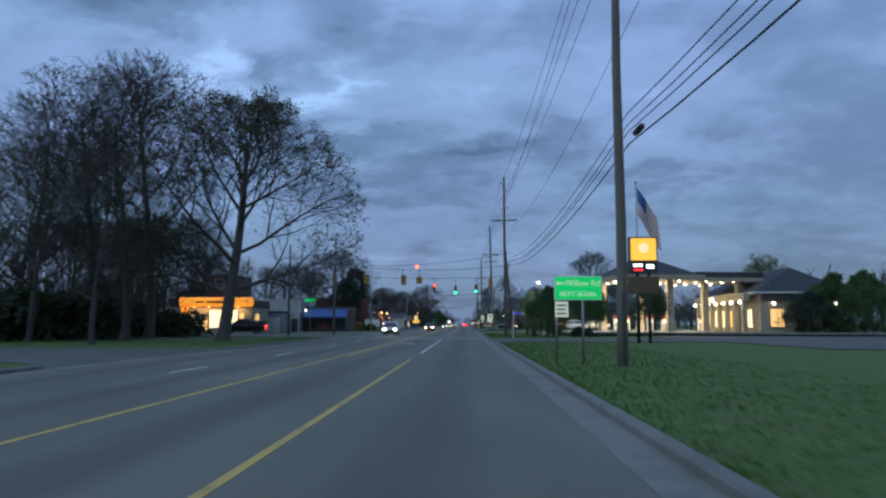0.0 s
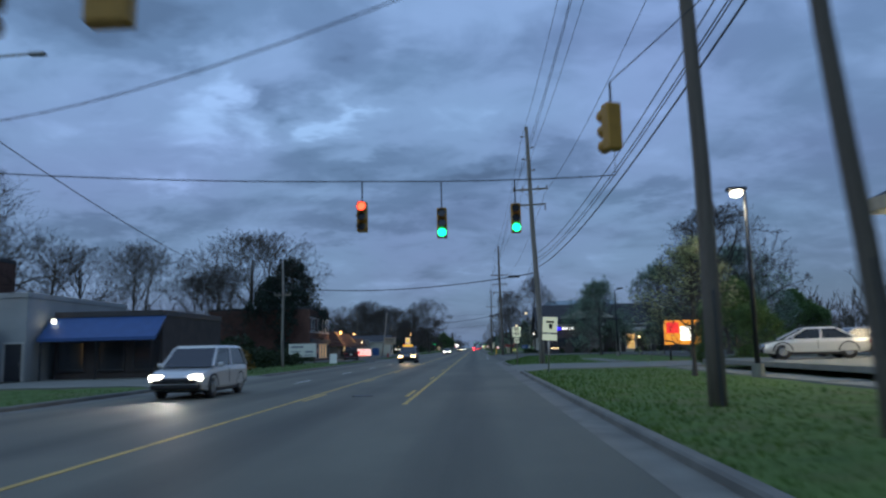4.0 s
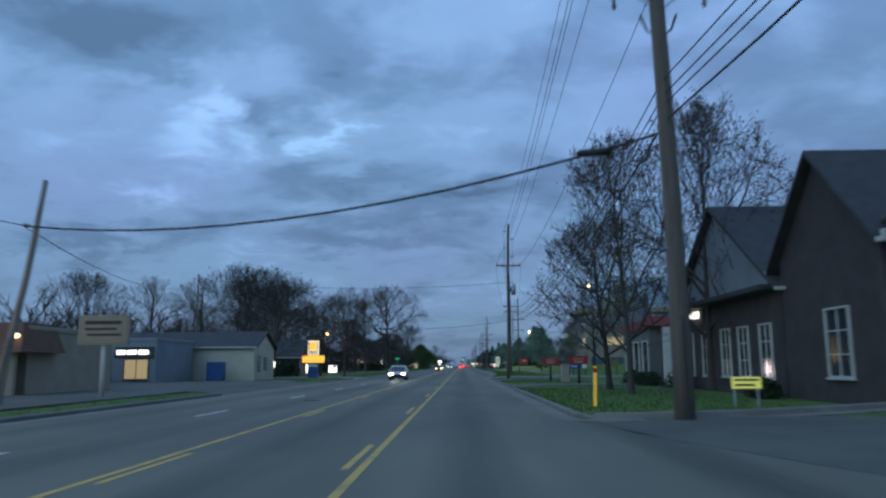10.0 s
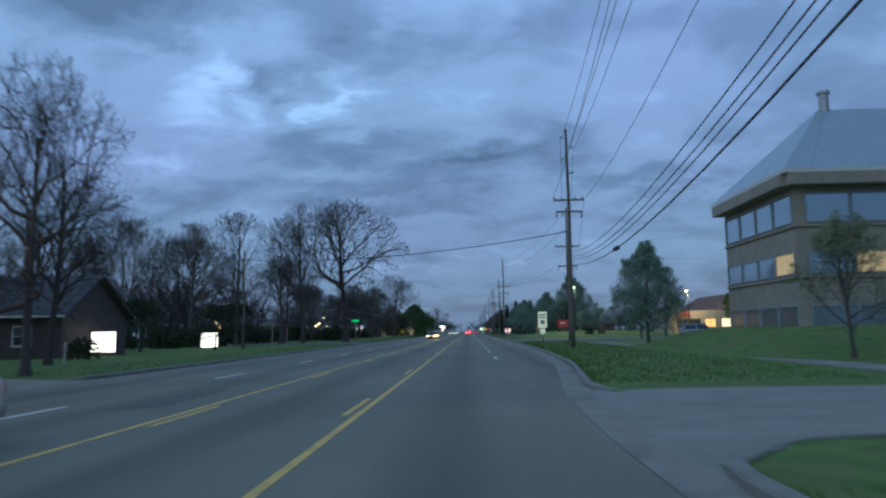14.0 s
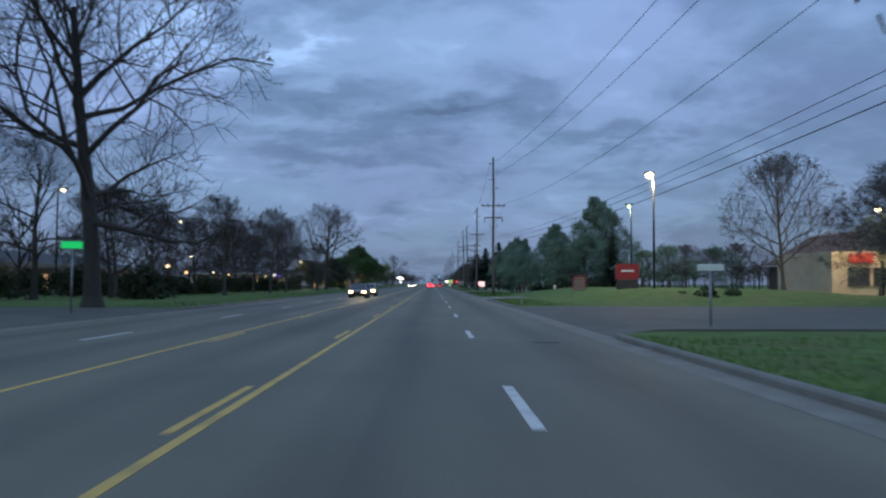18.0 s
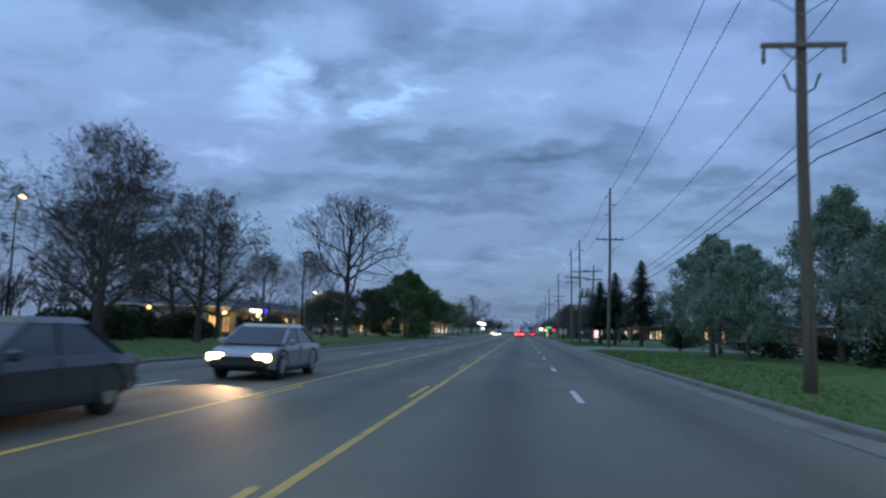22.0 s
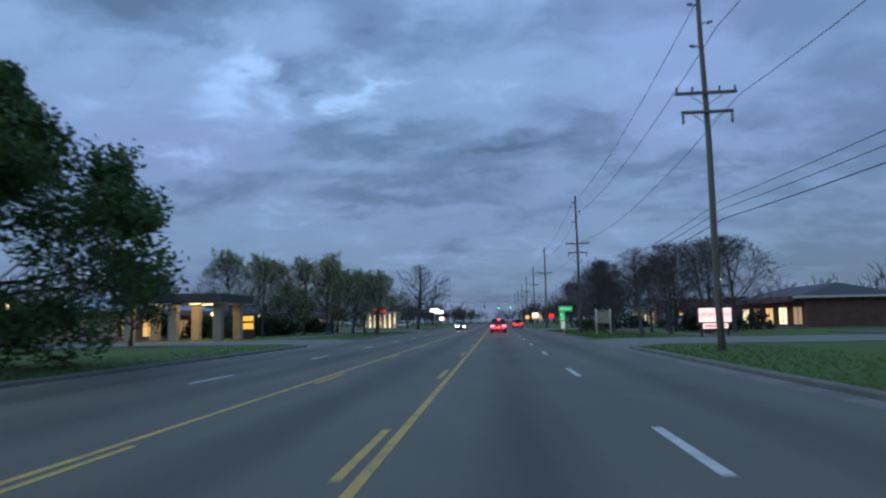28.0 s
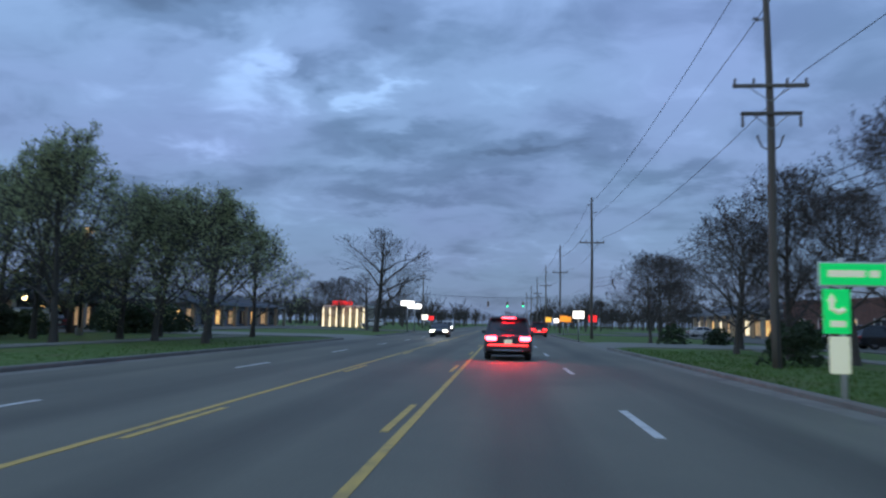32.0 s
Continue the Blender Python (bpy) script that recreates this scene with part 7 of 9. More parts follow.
strip_mall(-46, 660, 90, 50, 12, 4.0, 9, "distant row of lit shops", GREY_WALL, (WIN_WARM, WIN_DIM, WINDOW_GLASS), True)

# ---- signs, signals and lamps ----
def posts(t, xs, h, r=0.04, material=METAL, y=0.05):
    for x in xs:
        part("post", Mesh().tube([(x, y, -0.3), (x, y, h)], r, 8), material, t, smooth=True)


def panel(t, x0, x1, z0, z1, material, name="face", y=0.0, d=0.03, label="", bev=0.01):
    return part(name, Mesh().box(((x0 + x1) / 2, y, (z0 + z1) / 2), (x1 - x0, d, z1 - z0), 0, bev), material, t, label)


def bars(t, rows, material, y=-0.03):
    for x0, x1, z0, z1 in rows:
        panel(t, x0, x1, z0, z1, material, "print_bar", y, 0.012, bev=0)


# sign sheeting with emission, standing in for headlamp light thrown back
WHITE_GLOW = glow("self_glowing_white", (0.85, 0.9, 0.62), 0.30)
GREEN_GLOW = glow("self_glowing_green_sheeting", (0.0, 0.62, 0.14), 0.55)
t = thing("road_sign", pose(4.55, 25.6, 0.1), "green road sign with white border and a small plate below", "road sign", "road signs")
posts(t, (-0.75, 0.15), 3.0)
panel(t, -0.82, 0.80, 2.12, 2.95, SIGN_WHITE, "border")
panel(t, -0.79, 0.77, 2.15, 2.92, GREEN_GLOW, "face", -0.012)
text_part("Willow Rd", 0.30, WHITE_GLOW, t, pose(0.14, -0.032, 2.70) @ FACE_BACK, "white lettering", 0.004, 0.9)
text_part("NEXT SIGNAL", 0.24, WHITE_GLOW, t, pose(0.0, -0.032, 2.33) @ FACE_BACK, "white lettering", 0.004, 0.85)
am = Mesh().box((-0.58, -0.034, 2.70), (0.2, 0.008, 0.05))
am.add([(-0.67, -0.038, 2.78), (-0.67, -0.038, 2.62), (-0.76, -0.038, 2.70), (-0.67, -0.03, 2.78), (-0.67, -0.03, 2.62), (-0.76, -0.03, 2.70)], [(0, 1, 2), (3, 5, 4), (0, 3, 4, 1), (1, 4, 5, 2), (2, 5, 3, 0)])
part("arrow", am, WHITE_GLOW, t)
panel(t, -0.80, -0.35, 1.55, 2.08, WHITE_GLOW, "plate", -0.01)
bars(t, [(-0.74, -0.42, 1.92, 1.98), (-0.74, -0.45, 1.78, 1.84), (-0.74, -0.42, 1.64, 1.70)], METAL)

t = thing("speed_limit_sign", pose(3.68, 130.3, 0.1), "pale speed limit sign reading 40 on a wooden post", "road sign", "road signs")
posts(t, (0.0,), 2.8, 0.05, POLE_PALE)
panel(t, -0.31, 0.31, 2.05, 2.82, WHITE_GLOW)
bars(t, [(-0.2, 0.2, 2.66, 2.72), (-0.16, 0.16, 2.56, 2.61)], SIGN_BLACK)
text_part("40", 0.44, SIGN_BLACK, t, pose(0, -0.03, 2.30) @ FACE_BACK, "black numerals", 0.004)
panel(t, -0.17, 0.17, 1.58, 1.98, WHITE_GLOW, "plate")
bars(t, [(-0.12, 0.12, 1.86, 1.9), (-0.12, 0.12, 1.76, 1.8), (-0.12, 0.12, 1.66, 1.7)], SIGN_BLACK)

t = thing("road_sign", pose(4.2, 111.4, 0.1, 0, 4, 0), "yellow-green diamond warning sign leaning on its post", "road sign", "road signs")
posts(t, (0.0,), 2.7)
panel(t, -0.38, 0.38, 2.0, 2.8, WHITE_GLOW)
bars(t, [(-0.2, 0.2, 2.5, 2.6), (-0.05, 0.12, 2.2, 2.45)], SIGN_BLACK)
panel(t, -0.38, 0.38, 1.6, 1.92, WHITE_GLOW, "plate")

t = thing("road_sign", pose(6.2, 310.7, 0.1), "tall pale regulatory sign on a post", "road sign", "road signs")
posts(t, (0.0,), 2.7)
panel(t, -0.34, 0.34, 1.45, 2.7, WHITE_GLOW)
bars(t, [(-0.25, 0.25, 2.4, 2.5), (-0.25, 0.25, 2.2, 2.3), (-0.15, 0.15, 1.75, 2.05)], METAL)
panel(t, -0.2, 0.2, 1.0, 1.38, WHITE_GLOW, "plate")

t = thing("road_sign", pose(6.4, 551.4, 0.1), "green road sign above a green arrow plate on a pale post", "road sign", "road signs")
posts(t, (-0.1,), 2.7, 0.06, TRIM)
panel(t, -0.55, 0.75, 2.15, 2.62, SIGN_WHITE, "border")
panel(t, -0.52, 0.72, 2.18, 2.59, GREEN_GLOW, "face", -0.012)
bars(t, [(-0.38, 0.3, 2.33, 2.46), (0.38, 0.56, 2.33, 2.46)], WHITE_GLOW)
panel(t, -0.48, 0.02, 1.25, 2.10, GREEN_GLOW, "plate")
part("arrow", Mesh().tube([(-0.33, -0.03, 1.95), (-0.33, -0.03, 1.72), (-0.2, -0.03, 1.66), (-0.1, -0.03, 1.72)], 0.055, 5), WHITE_GLOW, t)
part("arrow", Mesh().add([(-0.42, -0.04, 1.86), (-0.24, -0.04, 1.86), (-0.33, -0.04, 2.02)], [(0, 1, 2)]), WHITE_GLOW, t)
bars(t, [(-0.36, -0.08, 1.38, 1.5)], WHITE_GLOW)
panel(t, -0.38, 0.0, 0.5, 1.2, WHITE_GLOW, "post_sleeve")

# tall petrol sign
t = thing("petrol_sign", pose(13.4, 53.6, 0.1), "tall petrol station sign with a glowing yellow panel", "sign")
posts(t, (-0.4, 0.4), 5.2, 0.12, DARK_METAL)
panel(t, -1.0, 1.0, 5.75, 7.55, DARK_TRIM, "frame", 0.05, 0.5)
panel(t, -0.9, 0.9, 5.86, 7.44, BOX_YELLOW, "face", -0.21, 0.06)
part("emblem", Mesh().cyl((0, -0.26, 6.75), (0, -0.245, 6.75), 0.36, 0.36, 16), BOX_CREAM, t)
panel(t, -1.0, 1.0, 4.95, 5.72, DARK_TRIM, "lower_frame", 0.05, 0.5)
bars(t, [(-0.72, -0.1, 5.42, 5.58), (0.2, 0.72, 5.3, 5.55)], WHITE_LETTER, -0.22)
bars(t, [(-0.72, -0.05, 5.1, 5.26)], RED_LETTER, -0.22)
panel(t, -1.1, 1.1, 3.5, 4.7, BROWN_BOARD, "board", 0.0, 0.2)

# flag
t = thing("flagpole", pose(18.6, 77.9, 0.1), "tall pale flagpole with a striped flag hanging", "flagpole")
part("pole", Mesh().tube([(0, 0, -0.2), (0, 0, 8), (0, 0, 16.1)], [0.11, 0.09, 0.05], 10), METAL, t, smooth=True)
part("finial", Mesh().ball((0, 0, 16.2), 0.12, 8, 6), YELLOW_METAL, t)


def flag_strip(k, n, u0=0.0, u1=1.0):
    m = Mesh()
    rows_ = 14
    for i in range(rows_ + 1):
        u = u0 + (u1 - u0) * i / rows_
        for v in (k / n, (k + 1) / n):
            m.v.append((0.1 + u * 3.3 * (0.62 + 0.1 * v) , -0.25 * math.sin(u * 6 + v), 15.6 - 2.9 * v - 4.3 * u * (0.75 + 0.15 * v)))
    m.f += [(2 * i, 2 * i + 1, 2 * i + 3, 2 * i + 2) for i in range(rows_)]
    return m


for k in range(13):
    part("stripe", flag_strip(k, 13, 0.42 if k < 7 else 0.0), RED_PAINT if k % 2 == 0 else SIGN_WHITE, t)
for k in range(7):
    part("canton", flag_strip(k, 13, 0.0, 0.42), BLUE_PAINT, t)


def pylon(x, y, label, name="lit_sign"):
    return thing(name, pose(x, y, 0.1), label, "sign", "lit signs")


t = pylon(-18.2, 198.1, "glowing pink and white sign with red letters reading SMOKE SHOP")
panel(t, -1.3, 1.3, 0.35, 1.6, DARK_TRIM, "frame", 0.06, 0.3)
panel(t, -1.24, 1.24, 0.41, 1.54, BOX_PINK, "face", -0.1, 0.03)
text_part("SMOKE", 0.40, RED_LETTER, t, pose(0.3, -0.125, 1.26) @ FACE_BACK, "red letters", 0.005, 1.05)
text_part("SHOP", 0.46, RED_LETTER, t, pose(0.32, -0.125, 0.86) @ FACE_BACK, "red letters", 0.005, 1.1)
bars(t, [(-1.1, -0.6, 0.7, 1.2), (-1.1, 1.1, 0.46, 0.56)], RED_LETTER, -0.122)
posts(t, (-0.9, 0.9), 0.5, 0.08, DARK_METAL)

t = thing("board_sign", pose(-18.6, 155.0, 0.1, 0, 0, 6), "large white board sign on two posts", "sign")
posts(t, (-1.3, 1.3), 2.2, 0.07, POLE_WOOD)
panel(t, -1.5, 1.5, 0.75, 2.2, SIGN_WHITE, "face", -0.06, 0.05)
bars(t, [(-1.2, 0.1, 1.75, 1.95), (0.3, 1.2, 1.2, 1.4), (-1.2, -0.2, 1.3, 1.4), (0.2, 1.2, 0.9, 1.0)], GREY_WALL, -0.095)
t = thing("sandwich_board", pose(-14.7, 152.6, 0.1, 0, 0, 8), "small white folding sandwich board on the grass", "sign")
for s in (-1, 1):
    part("leaf", Mesh().box((0, s * 0.2, 0.5), (0.75, 0.04, 1.05), 0, 0.015, pose(0, 0, 0, s * 16, 0, 0)), SIGN_WHITE, t)
part("top_bar", Mesh().box((0, 0, 1.0), (0.7, 0.08, 0.06), 0, 0.01), TRIM, t)

t = thing("post_sign", pose(-15.6, 214.6, 0.1), "tan letter board sign on a white post", "sign")
posts(t, (0.0,), 2.4, 0.1, TRIM)
panel(t, -1.1, 1.1, 2.3, 3.6, TAN_WOOD, "frame", 0.0, 0.2)
panel(t, -1.0, 1.0, 2.4, 3.5, STUCCO, "face", -0.1, 0.03)
bars(t, [(-0.8, 0.8, 3.2, 3.35), (-0.8, 0.6, 2.95, 3.05), (-0.7, 0.8, 2.7, 2.8)], DARK_TRIM, -0.12)

t = pylon(-17.0, 268.4, "tall lit pylon sign with an orange box on a blue base")
panel(t, -0.6, 0.6, 2.6, 4.25, BOX_CREAM, "upper_box", 0, 0.4)
panel(t, -0.34, 0.34, 3.2, 4.05, BOX_YELLOW, "emblem", -0.21, 0.04)
bars(t, [(-0.5, 0.5, 2.95, 3.06), (-0.5, 0.5, 2.75, 2.86), (-0.5, -0.42, 3.15, 4.1), (0.42, 0.5, 3.15, 4.1)], BLUE_PAINT, -0.21)
panel(t, -1.25, 1.25, 1.75, 2.55, BOX_YELLOW, "lower_box", 0, 0.4)
bars(t, [(-1.25, -0.9, 2.45, 2.56)], RED_LETTER, -0.21)
panel(t, -0.57, 0.57, 0.0, 1.7, BLUE_PAINT, "base", 0, 0.5)
panel(t, -0.55, 0.55, 1.3, 1.55, TRIM, "plate", -0.26, 0.03)
for x, y, w, z in ((-24.2, 303.0, 1.5, 0.3), (-24.2, 323.8, 1.5, 0.2)):
    t = pylon(x, y, "square white lit sign box near the ground")
    panel(t, -w / 2, w / 2, z, z + 1.35, BOX_WHITE, "box", 0, 0.35)
    posts(t, (-0.4, 0.4), 0.4, 0.06, DARK_METAL)
t = pylon(-26.0, 284.0, "small white lit sign box on posts")
panel(t, -0.7, 0.7, 1.3, 2.0, BOX_WHITE, "box", 0, 0.3)
posts(t, (-0.5, 0.5), 1.3, 0.06, TRIM)
for x, y in ((8.2, 235.2), (7.5, 246.0)):
    t = thing("board_sign", pose(x, y, 0.1), "red board sign with pale bars on short posts", "sign", "red board signs")
    panel(t, -0.64, 0.64, 1.32, 1.88, RED_PAINT, "face", 0, 0.12)
    bars(t, [(-0.3, 0.3, 1.44, 1.56), (-0.4, 0.4, 1.66, 1.73)], TAN_WOOD, -0.065)
    posts(t, (0.0,), 1.35, 0.09, DARK_METAL)
t = thing("utility_cabinet", pose(7.83, 239.6, 0.1), "pale utility cabinet on the grass", "cabinet")
part("body", Mesh().box((0, 0, 0.65), (0.58, 0.5, 1.3), 0, 0.04), TAN_WOOD, t)
part("cap", Mesh().box((0, 0, 1.32), (0.64, 0.56, 0.08), 0, 0.02), METAL, t)
t = thing("banner_sign", pose(14.0, 273.5, 0.1, 0, 0, 10), "blue and white banner sign on short posts", "sign")
panel(t, -1.1, 0.55, 0.8, 1.75, BLUE_PAINT, "blue_panel", 0, 0.06)
panel(t, 0.57, 1.1, 0.85, 1.75, SIGN_WHITE, "white_panel", 0, 0.06)
bars(t, [(-0.9, 0.2, 1.35, 1.45), (-0.9, -0.1, 1.05, 1.15)], SIGN_WHITE, -0.035)
posts(t, (-1.0, 1.0), 0.9, 0.05, DARK_METAL)
t = thing("board_sign", pose(17.8, 272.5, 0.1, 0, 0, 10), "faded yellow board sign on posts", "sign")
panel(t, -0.9, 0.9, 1.0, 1.9, FADED_YELLOW, "face", 0, 0.06)
posts(t, (-0.7, 0.7), 1.0, 0.05, DARK_METAL)
t = thing("board_sign", pose(16.2, 378.5, 0.9), "dark red board sign on a low plinth", "sign")
panel(t, -0.9, 0.9, 0.9, 2.1, RED_PAINT, "face", 0, 0.3)
bars(t, [(-0.5, 0.5, 1.5, 1.65)], SIGN_WHITE, -0.16)
part("plinth", Mesh().box((0, 0, 0.45), (1.6, 0.5, 0.9), 0, 0.03), BRICK_DARK, t)
t = thing("street_name_sign", pose(9.2, 342.1, 0.1), "small pale street name blade on a thin post", "road sign")
posts(t, (0.0,), 1.95, 0.035)
panel(t, -0.4, 0.4, 1.72, 1.92, SIGN_WHITE, "blade")
t = thing("street_name_sign", pose(-14.4, 351.5, 0.1), "green street name blade on a thin post", "road sign")
posts(t, (0.0,), 2.9, 0.035)
panel(t, -0.45, 0.45, 2.75, 3.05, GREEN_GLOW, "blade")
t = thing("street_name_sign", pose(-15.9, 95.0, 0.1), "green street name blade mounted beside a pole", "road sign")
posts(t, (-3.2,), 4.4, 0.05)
panel(t, -3.9, -2.5, 4.1, 4.5, GREEN_GLOW, "blade")
t = thing("board_sign", pose(19.1, 449.0, 0.1), "white board sign on two short posts", "sign")
panel(t, -1.0, 1.0, 0.9, 1.9, SIGN_WHITE, "face", 0, 0.08)
bars(t, [(-0.7, 0.7, 1.5, 1.6), (-0.6, 0.5, 1.2, 1.3)], GREY_WALL, -0.045)
posts(t, (-0.8, 0.8), 1.0, 0.05, POLE_PALE)
t = thing("board_sign", pose(9.45, 547.0, 0.1), "tan notice board with a curved top on two white posts", "sign")
posts(t, (-0.62, 0.62), 2.25, 0.07, TRIM, 0)
panel(t, -0.55, 0.55, 0.95, 2.0, TAN_WOOD, "face", 0, 0.06)
part("crest", Mesh().tube([(-0.55, 0, 2.0), (-0.3, 0, 2.08), (0, 0, 2.14), (0.3, 0, 2.08), (0.55, 0, 2.0)], 0.05, 6), TAN_WOOD, t)
bars(t, [(-0.4, 0.4, 1.72, 1.78), (-0.4, 0.35, 1.55, 1.6), (-0.4, 0.4, 1.38, 1.43), (-0.4, 0.2, 1.2, 1.25)], STUCCO, -0.035)
t = pylon(14.95, 531.8, "bright red and white lit sign reading URGENT CARE")
panel(t, -1.15, 1.15, 0.75, 2.0, DARK_TRIM, "frame", 0.05, 0.35)
panel(t, -1.1, 1.1, 1.0, 1.95, BOX_PINK, "face", -0.14, 0.03)
text_part("URGENT CARE", 0.44, RED_LETTER, t, pose(0, -0.16, 1.5) @ FACE_BACK, "red letters", 0.006, 0.72)
panel(t, -0.85, 0.85, 0.55, 0.9, BOX_PINK, "lower_strip", -0.14, 0.03)
bars(t, [(-0.7, 0.7, 0.68, 0.78)], RED_LETTER, -0.158)
posts(t, (-0.9, 0.9), 0.8, 0.07, DARK_METAL)
t = pylon(-25.6, 552.5, "yellow lit shop sign of two rows on a low wall")
panel(t, -1.0, 1.0, 1.75, 2.25, BOX_YELLOW, "upper_panel", 0, 0.2)
panel(t, -1.0, 1.0, 0.95, 1.55, BOX_YELLOW, "lower_panel", 0, 0.2)
panel(t, -1.1, 1.1, 0.0, 0.9, BRICK_DARK, "wall", 0, 0.3)
t = pylon(6.1, 600.0, "small white lit sign box on a post")
panel(t, -0.45, 0.45, 1.9, 2.5, BOX_WHITE, "box", 0, 0.2)
posts(t, (0.0,), 1.9, 0.06)
for x, y, z in ((-13.5, 640, 3.6), (-12.5, 640, 3.2)):
    t = pylon(x, y, "far white lit sign over the roadside")
    panel(t, -0.9, 0.9, z, z + 0.6, WHITE_LETTER, "box", 0, 0.2)
    posts(t, (0.0,), z, 0.08)
for i, (x, y, c) in enumerate(((8.0, 640, BOX_ORANGE), (9.6, 652, BOX_ORANGE), (11, 632, RED_LETTER), (7.6, 668, BOX_YELLOW), (10.5, 690, BOX_WHITE), (-14, 668, BOX_WHITE), (-15, 690, RED_LETTER))):
    t = pylon(x, y, "far lit roadside sign on a post")
    panel(t, -0.5, 0.5, 1.8, 2.6, c, "box", 0, 0.2)
    posts(t, (0.0,), 1.8, 0.06)

t = pylon(17.0, 133.0, "glowing orange and red shop sign beside the lot")
panel(t, -1.4, 1.4, 1.2, 3.1, BOX_ORANGE, "box", 0, 0.4)
panel(t, -1.3, -0.3, 2.1, 2.95, RED_LETTER, "red_panel", -0.21, 0.04)
panel(t, -0.2, 0.9, 1.5, 2.6, BOX_WHITE, "emblem", -0.21, 0.04)
posts(t, (-1.0, 1.0), 1.3, 0.08, DARK_METAL)

# traffic signals hung on span wires
HOOD = Mesh().tube([(0, -0.16, 0), (0, -0.40, -0.02)], 0.165, 10, caps=False).data("visor", YELLOW_METAL, True)
LENS = Mesh().cyl((0, -0.15, 0), (0, -0.175, 0), 0.15, 0.14, 14)


def signal(x, y, z, lit, turn=0.0, hang=0.7, aspects=3, label="yellow traffic signal hanging from a span wire"):
    t = thing("traffic_signal", pose(x, y, z, 0, 0, turn), label, "traffic light", "traffic signals")
    part("housing", Mesh().box((0, 0, 0), (0.36, 0.3, 0.36 * aspects), 0, 0.03), YELLOW_METAL, t)
    for k in range(aspects):
        zz = (aspects - 1) * 0.18 - 0.36 * k
        part("visor", HOOD, None, t, at=pose(0, 0, zz))
        c = {"g": GREEN_SIGNAL, "r": RED_SIGNAL}.get(lit, DARK_GLASS) if (lit == "g" and k == aspects - 1) or (lit == "r" and k == 0) else DARK_GLASS
        part("lens", LENS, c, t, at=pose(0, 0, zz))
    part("hanger", Mesh().tube([(0, 0, 0.18 * aspects), (0, 0, 0.18 * aspects + hang)], 0.025, 6), DARK_METAL, t)
    return t


signal(-10.2, 81.26, 6.3, "", 90, 0.76), signal(-6.2, 81.67, 6.2, "", 90, 0.59)
for x, y, z, c, hang in ((-3.4, 98.42, 6.1, "r", 0.74), (-0.6, 99.03, 5.9, "g", 1.0), (2.1, 99.63, 6.1, "g", 0.91)):
    signal(x, y, z, c, 0, hang)
signal(3.7, 89.0, 6.3, "", 200, 0.51)
t = thing("flashing_beacon", pose(-4.6, 81.84, 6.3), "yellow square beacon housing with a glowing amber lamp above", "traffic light")
part("housing", Mesh().box((0.25, 0, -0.1), (0.62, 0.3, 0.75), 0, 0.03), YELLOW_METAL, t)
part("lamp", Mesh().ball((0, 0, 1.35), 0.19, 12, 8), AMBER_LAMP, t, "glowing amber lamp", True)
part("hanger", Mesh().tube([(0.25, 0, 0.3), (0.2, 0, 1.6)], 0.03, 6), DARK_METAL, t)
wire([(-16.2, 96.0, 7.6), (-3.0, 98.5, 7.4), (6.0, 100.5, 7.8)], 0.02, 0.4, label="black span wire of the traffic signals")
for x, c in ((0.6, "g"), (4.0, "g"), (-3.6, "")):
    u = (x + 17.9) / 26.9
    signal(x, 700 + 2 * u, 7.6 - 0.2 * u - 1.44 * u * (1 - u) - 1.44, c, 0, 0.9)
wire([(-17.9, 700, 7.6), (9.0, 702, 7.4)], 0.03, 0.6, label="far span wire of the traffic signals")

# street and yard lamps
def lamp_post(x, y, h, material, energy=0.0, col=(1, 0.8, 0.5), arm=0.8, to=-1, r=0.2, label="tall lamp post with a glowing lamp", head=True):
    t = thing("lamp_post", pose(x, y, 0.1), label, "lamp post", "lamp posts")
    part("post", Mesh().tube([(0, 0, -0.2), (0, 0, h * 0.5), (0, 0, h)], [0.10, 0.085, 0.06], 10), METAL if not head else DARK_METAL, t, smooth=True)
    part("foot", Mesh().cyl((0, 0, 0), (0, 0, 0.5), 0.24, 0.22, 12), CONCRETE, t)
    if arm:
        part("arm", Mesh().tube([(0, 0, h - 0.1), (to * arm, 0, h + 0.05)], 0.035, 6), DARK_METAL, t)
    hd = part("head", Mesh().box((to * arm, 0, h + 0.12), (0.75, 0.34, 0.16), 0, 0.05), DARK_METAL, t)
    if material:
        part("lamp", Mesh().ball((to * arm, 0, h - 0.02), r, 10, 6, 0.7), material, hd, smooth=True)
    if energy:
        d = bpy.data.lights.new("yard_light", "POINT")
        d.energy, d.color, d.shadow_soft_size = energy, col, 0.25
        new("yard_light", d).matrix_world = pose(x + to * arm, y, h - 0.3)
    return t


lamp_post(22.0, 160.0, 9.8, None, arm=0.6, to=1, label="dark lamp post with an unlit flat head")
lamp_post(17.15, 161.2, 7.75, None, arm=0.6, to=1, label="dark lamp post with an unlit flat head")
lamp_post(13.9, 261.4, 9.6, LAMP_WARM, 0, arm=0.3, label="tall thin lamp post with a warm lamp")
lamp_post(17.9, 377.0, 9.8, LAMP_WARM, 1500, (1, 0.8, 0.5), 0.3, r=0.32, label="tall yard lamp with a bright warm light")
lamp_post(20.5, 393.3, 9.1, LAMP_GREENISH, 250, (0.8, 1, 0.7), 0.2, r=0.26, label="yard lamp with a greenish light")
lamp_post(37.5, 380.0, 7.5, LAMP_WARM, 2200, (1, 0.75, 0.45), 0.3, r=0.3)
lamp_post(50.0, 360.0, 9.0, LAMP_WARM, 0, arm=0.3, r=0.35)
